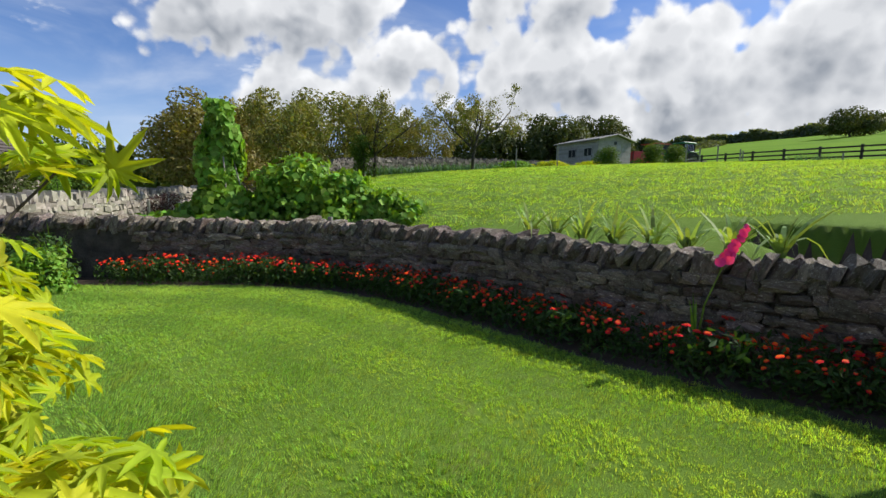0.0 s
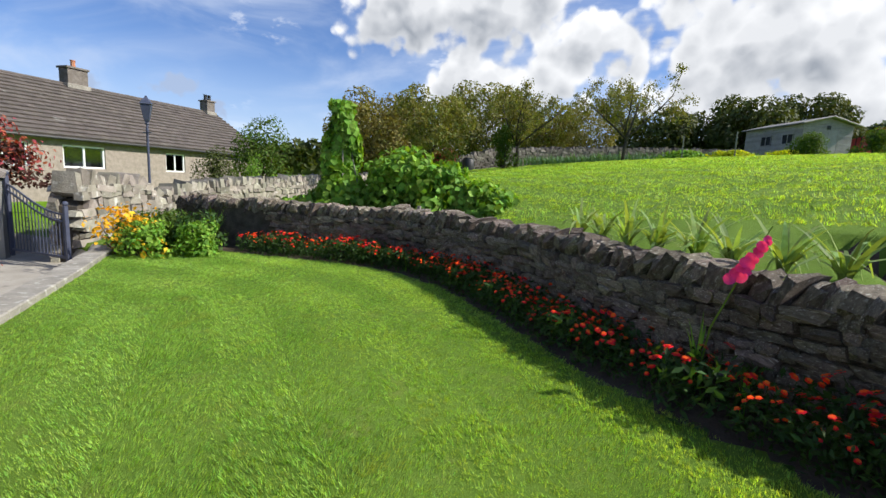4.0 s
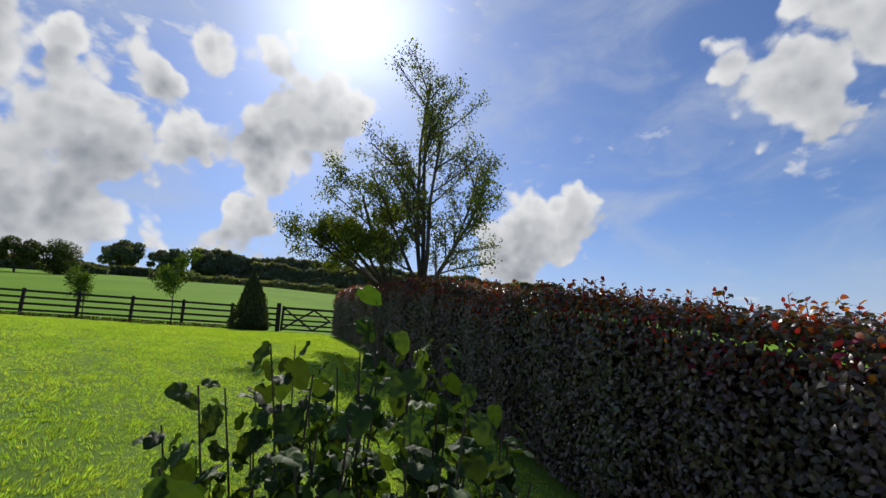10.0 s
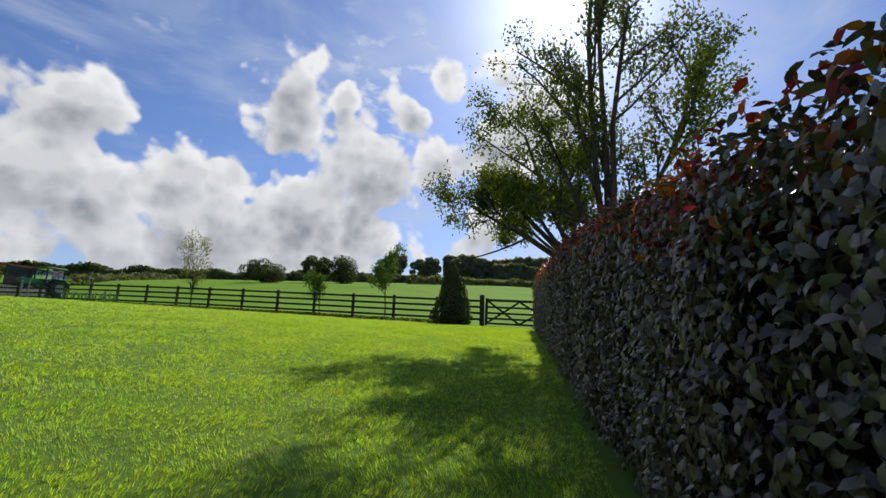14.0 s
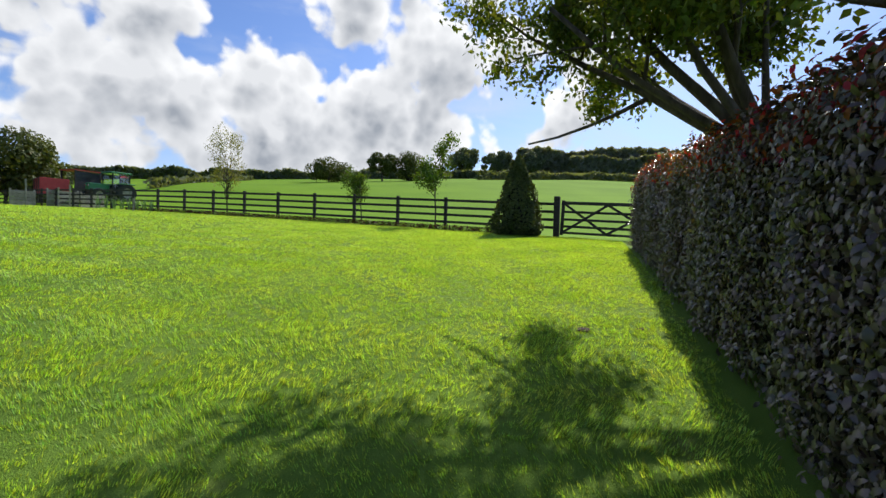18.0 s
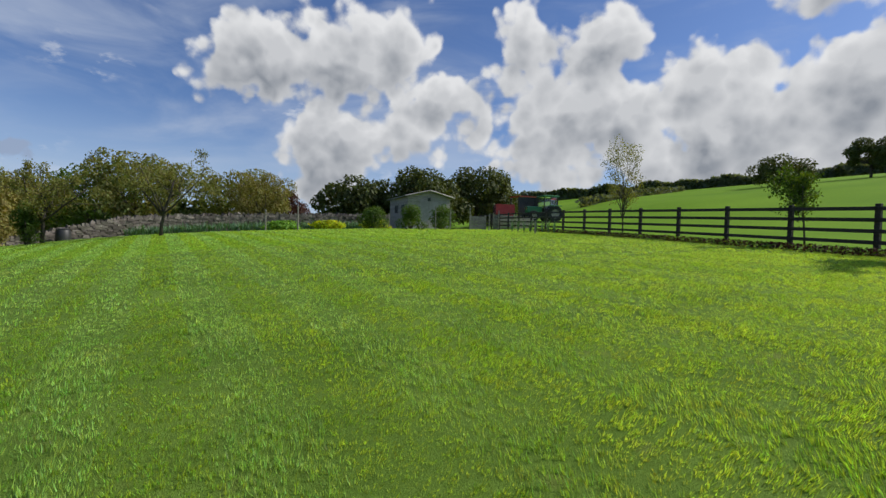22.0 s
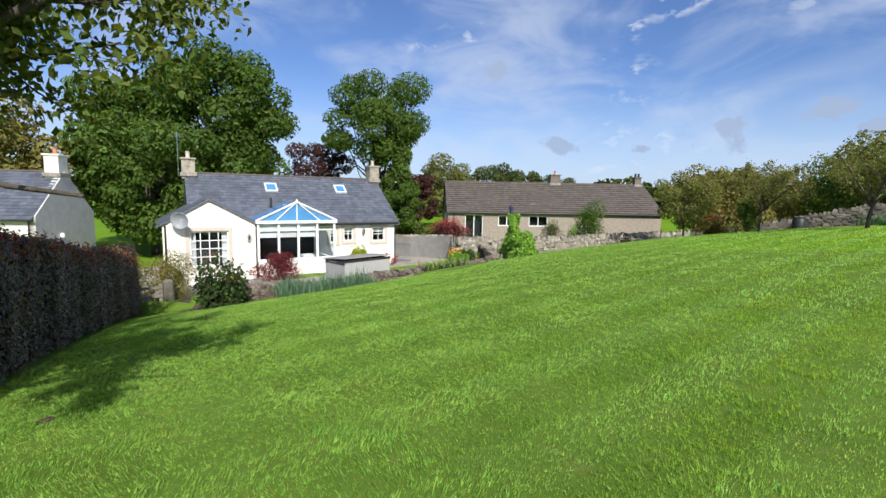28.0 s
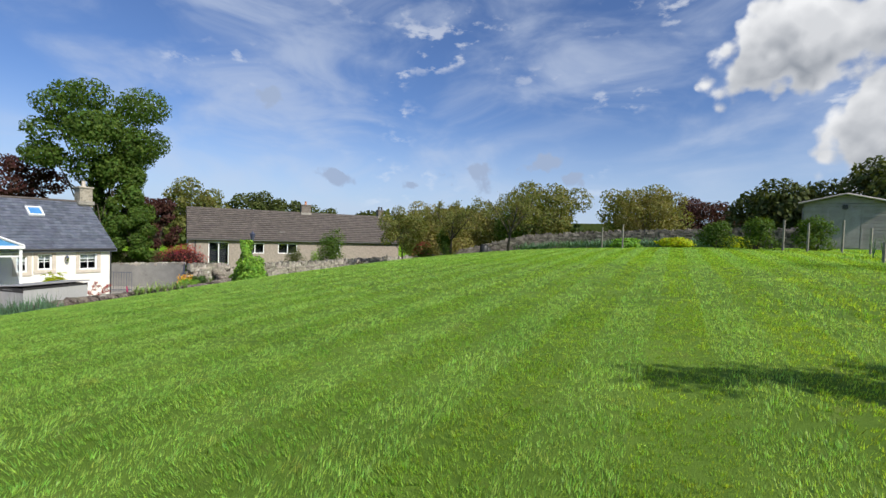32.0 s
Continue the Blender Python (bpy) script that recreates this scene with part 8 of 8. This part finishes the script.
def trailer():
    t = thing("trailer", 13.95, 44.6, gz(13.95, 44.6), 95, "red high-sided farm trailer parked beside the tractor", "trailer")
    part("bed", boxed(-1.4, 1.4, -1.0, 1.0, 0.7, 0.82, 0.02), M_BLACK, t)
    for y in (-1.0, 0.94):
        part("side", boxed(-1.4, 1.4, y, y + 0.06, 0.82, 2.2, 0.01), M_REDPAINT, t)
    for x in (-1.4, 1.34):
        part("end_board", boxed(x, x + 0.06, -0.94, 0.94, 0.82, 2.2, 0.01), M_REDPAINT, t)
    for x in (-1.3, -0.4, 0.5, 1.25):
        part("rib", boxed(x, x + 0.08, 1.0, 1.05, 0.7, 2.25), M_BLACK, t)
    for y in (-0.8, 0.8):
        wheel(t, -0.2, y, 0.45, 0.25)
    t.matrix_basis = t.matrix_basis @ Matrix.Scale(0.85, 4)
    part("drawbar", boxed(1.4, 2.6, -0.05, 0.05, 0.6, 0.72), M_BLACK, t)
    b = thing("livestock_trailer", 15.75, 44.8, gz(15.75, 44.8), 205, "dark open trailer frame beside the tractor", "trailer")
    for x in (-0.9, 0.9):
        for y in (-0.8, 0.8):
            part("post", boxed(x - 0.05, x + 0.05, y - 0.05, y + 0.05, 0.5, 2.4), M_BLACK, b)
    part("roof", boxed(-1.0, 1.0, -0.9, 0.9, 2.4, 2.46), M_REDPAINT, b)
    part("side", boxed(-0.9, 0.9, 0.78, 0.82, 0.5, 2.35), M_BLACK, b)
    part("bed", boxed(-0.95, 0.95, -0.85, 0.85, 0.45, 0.52), M_BLACK, b)
    for y in (-0.7, 0.7):
        wheel(b, 0, y, 0.4, 0.22)


trailer()


def barrel(x, y):
    b = thing("compost_bin", x, y, gz(x, y), 0, "black plastic compost bin beside the wall", "compost bin", "compost bins")
    part("body", lathe([(0.36, 0), (0.38, 0.04), (0.33, 0.7), (0.30, 0.74), (0.0, 0.76)], 16), M_BLACK, b, smooth=True)
    part("lid", lathe([(0.31, 0.745), (0.31, 0.80), (0.0, 0.83)], 16), M_BLACK, b)


for x, y in ((-11.9, 25.9), (-11.3, 25.3), (-10.7, 24.7)):
    barrel(x, y)


def stake(x, y, h, r=0.03):
    s = thing("garden_stake", x, y, gz(x, y), 0, "weathered wooden stake at the lawn's edge", "stake", "garden stakes")
    part("shaft", boxed(-r, r, -r, r, -0.2, h, 0.006), M_OLDWOOD, s)


for x, y, h in ((-13.1, 14.2, 0.75), (9.9, 26.3, 1.25), (11.75, 26.5, 1.2), (10.7, 26.4, 1.1), (12.8, 25.9, 0.9), (14.8, 21.6, 0.55), (2.5, 25.5, 1.3), (0.3, 26.2, 1.2), (-11.3, 16.9, 0.8), (-4.9, 6.55, 0.38), (13.3, 27.0, 1.1), (6.4, 30.3, 1.0)):
    stake(x, y, h)

# old timber panels and boards by the hut
for k, (x, y, w, h, rz) in enumerate(((13.0, 34.4, 1.7, 1.05, 25), (14.6, 35.0, 1.5, 0.9, 28), (11.4, 33.9, 1.2, 0.95, 22))):
    p = thing("timber_panel", x, y, gz(x, y), rz, "grey weathered timber panel fence beside the hut", "panel", "old fence panels")
    for j in range(5):
        part("board", boxed(0, w, -0.012, 0.012, j * h / 5, (j + 1) * h / 5 - 0.015, 0.003), M_OLDWOOD, p)
    for x2 in (0.05, w - 0.05):
        part("post", boxed(x2 - 0.04, x2 + 0.04, 0.013, 0.08, -0.2, h + 0.08), M_OLDWOOD, p)

# bed of low flowers along the fence foot
line = curve_pts([(22.6, 8.3), (19.9, 15.2), (16.4, 23.6), (15.2, 25.8)], 0.5)
nr = np.random.default_rng(61)
n = 9000
run = np.r_[0, np.cumsum(np.hypot(*np.diff(line, axis=0).T))]
sx = nr.uniform(0, run[-1], n)
bx, by = np.interp(sx, run, line[:, 0]) + nr.normal(0, 0.16, n), np.interp(sx, run, line[:, 1]) + nr.normal(0, 0.1, n)
P = np.stack([bx, by, ground_height(bx, by) + nr.uniform(0.01, 0.17, n)], 1)
for nm, sel, mm in (("fence_border_leaves", slice(0, 6500), M_LEAF_RED), ("fence_border_flowers", slice(6500, n), M_BEAN)):
    V, F = leaf_arrays(P[sel], nr.normal(size=(len(P[sel]), 3)) + np.array((0, 0, 0.8)), 0.075, nr)
    tagged(tri_mesh(nm, V, F, mm), "low reddish border plants along the fence foot", "plants", kind="stuff")


def soil_heap(x, y, w, h, seed):
    bm = bmesh.new()
    bmesh.ops.create_icosphere(bm, subdivisions=3, radius=0.5)
    rng = random.Random(seed)
    for v in bm.verts:
        v.co *= 1 + rng.uniform(-0.14, 0.14)
        v.co.z *= 0.9
    bmesh.ops.scale(bm, vec=(w, w * 0.7, h), verts=bm.verts)
    ob = part("molehill", bm, M_SOIL)
    ob.matrix_basis = pose(x, y, gz(x, y))
    return tagged(ob, "small heap of bare dark soil in the mown grass", "molehill")


for x, y, w, h in ((13.97, 1.13, 0.15, 0.05), (14.4, 0.85, 0.10, 0.02)):
    soil_heap(x, y, w, h, int(x * 10))


# ---------- mown grass ----------
STROLL = np.array([(-3.0, -0.6), (-0.5, -1.6), (2.0, -2.0), (4.8, -3.2), (6.9, -2.8), (8.1, -2.3), (10.6, -0.7), (12.5, 1.2), (14.1, 2.7), (16.6, 4.0), (18.9, 5.7), (20.8, 6.5)])


def lawn_blades(name, n, box_, keep, height, width, seed, label, lanes="field", per=8):
    """Tufts of a few blades each, fanning out, in strips that the mower has laid opposite ways."""
    nr = np.random.default_rng(seed)
    m = n // per
    cx, cy = nr.uniform(box_[0], box_[1], m), nr.uniform(box_[2], box_[3], m)
    ok = keep(cx, cy, nr)
    cx, cy = cx[ok], cy[ok]
    m = len(cx)
    n = m * per
    patch = 0.92 + 0.20 * np.sin(cx * 1.9 + 1.3 * np.sin(cy * 1.1)) * np.sin(cy * 2.3 + np.sin(cx * 0.8)) + 0.22 * np.sin(cx * 5.1) * np.sin(cy * 4.7)
    tuft_h = height * np.clip(patch, 0.5, 1.35) * nr.uniform(0.65, 1.3, m)
    reach = width * nr.uniform(2.5, 6.0, m)
    fan = nr.uniform(0, 2 * math.pi, n)
    out = np.sqrt(nr.uniform(0, 1, n))
    x, y = np.repeat(cx, per) + np.cos(fan) * out * np.repeat(reach, per), np.repeat(cy, per) + np.sin(fan) * out * np.repeat(reach, per)
    z = ground_height(x, y)
    h = np.repeat(tuft_h, per) * nr.uniform(0.6, 1.2, n)
    w = width * nr.uniform(0.7, 1.3, n) * 0.5
    if lanes == "field":
        u = np.array((-0.616, 0.788))
        strip, along = (x * -u[1] + y * u[0]) / 0.50, math.atan2(u[1], u[0])
    else:
        strip, run_ = nearest(x, y, BORDER)
        strip, along = (strip + 0.12 * np.sin(run_ * 0.7)) / 0.48, 0.9
    la = along + math.pi * (np.floor(strip) % 2) + np.repeat(nr.normal(0, 0.45, m), per)
    lay = 0.52 * h * np.repeat(nr.uniform(0.5, 1.3, m), per)
    spill = 0.40 * h * out * nr.uniform(0.4, 1.2, n)
    th = fan + math.pi / 2 + nr.normal(0, 0.6, n)
    base = np.stack([x, y, z - 0.006], 1)
    side = np.stack([np.cos(th) * w, np.sin(th) * w, 0 * w], 1)
    tip = base + np.stack([np.cos(la) * lay + np.cos(fan) * spill, np.sin(la) * lay + np.sin(fan) * spill, h], 1)
    V = np.stack([base - side, base + side, tip], 1).reshape(-1, 3)
    F = (np.arange(n)[:, None] * 3 + np.array([[0, 1, 2]])).reshape(-1, 3)
    return tagged(tri_mesh(name, V, F, M_BLADE), label, "grass", kind="stuff")


def on_lawn(x, y):
    s, a = nearest(x, y, BORDER)
    return (s < -0.80) & ((x + 0.73) * 0.751 - (y - 1.28) * 0.660 < 0.0) & (x * 0.42 - y * 0.78 < 1.25) & (x > -9.2) & ~((y - 0.62) < (x + 5.6) * -0.98 - 0.15)


def on_field(x, y):
    s, a = nearest(x, y, BORDER)
    h = (x - HEDGE_A[0]) * HEDGE_N[0] + (y - HEDGE_A[1]) * HEDGE_N[1]
    f = (x - FENCE_A[0]) * -(FENCE_B - FENCE_A)[1] + (y - FENCE_A[1]) * (FENCE_B - FENCE_A)[0]
    return (s > np.where((x < 6.3) & ((x > 0.2) | (x < -3.7)), 1.80, 0.2)) & (h > 0.12) & (f > 0.2 * 17.4)


def near_stroll(x, y, lo, hi):
    s, a = nearest(x, y, STROLL)
    s = np.abs(s)
    return (s >= lo) & (s < hi)


lawn_blades("lawn_grass", 1100000, (-9.2, 0.6, -1.6, 7.0), lambda x, y, r: on_lawn(x, y), 0.030, 0.0044, 301, "short mown garden lawn", "wall")
lawn_blades("field_grass", 2100000, (4.4, 23.5, -4.2, 10.0), lambda x, y, r: on_field(x, y) & near_stroll(x, y, 0, 2.8), 0.034, 0.0050, 302, "lush mown field grass")
lawn_blades("field_grass_mid", 1500000, (2.0, 23.5, -4.2, 14.0), lambda x, y, r: on_field(x, y) & near_stroll(x, y, 2.8, 6.5), 0.036, 0.0068, 303, "lush mown field grass")
lawn_blades("field_grass_far", 700000, (-9.0, 23.5, 0.0, 24.0), lambda x, y, r: on_field(x, y) & near_stroll(x, y, 6.5, 16), 0.045, 0.012, 304, "mown field grass further off")
lawn_blades("field_grass_edge", 330000, (-13.0, 19.0, 8.0, 30.0), lambda x, y, r: on_field(x, y) & near_stroll(x, y, 16, 26) & (x * 0.43 + y * -0.9 > -26.5), 0.055, 0.024, 305, "mown field grass by the far beds")
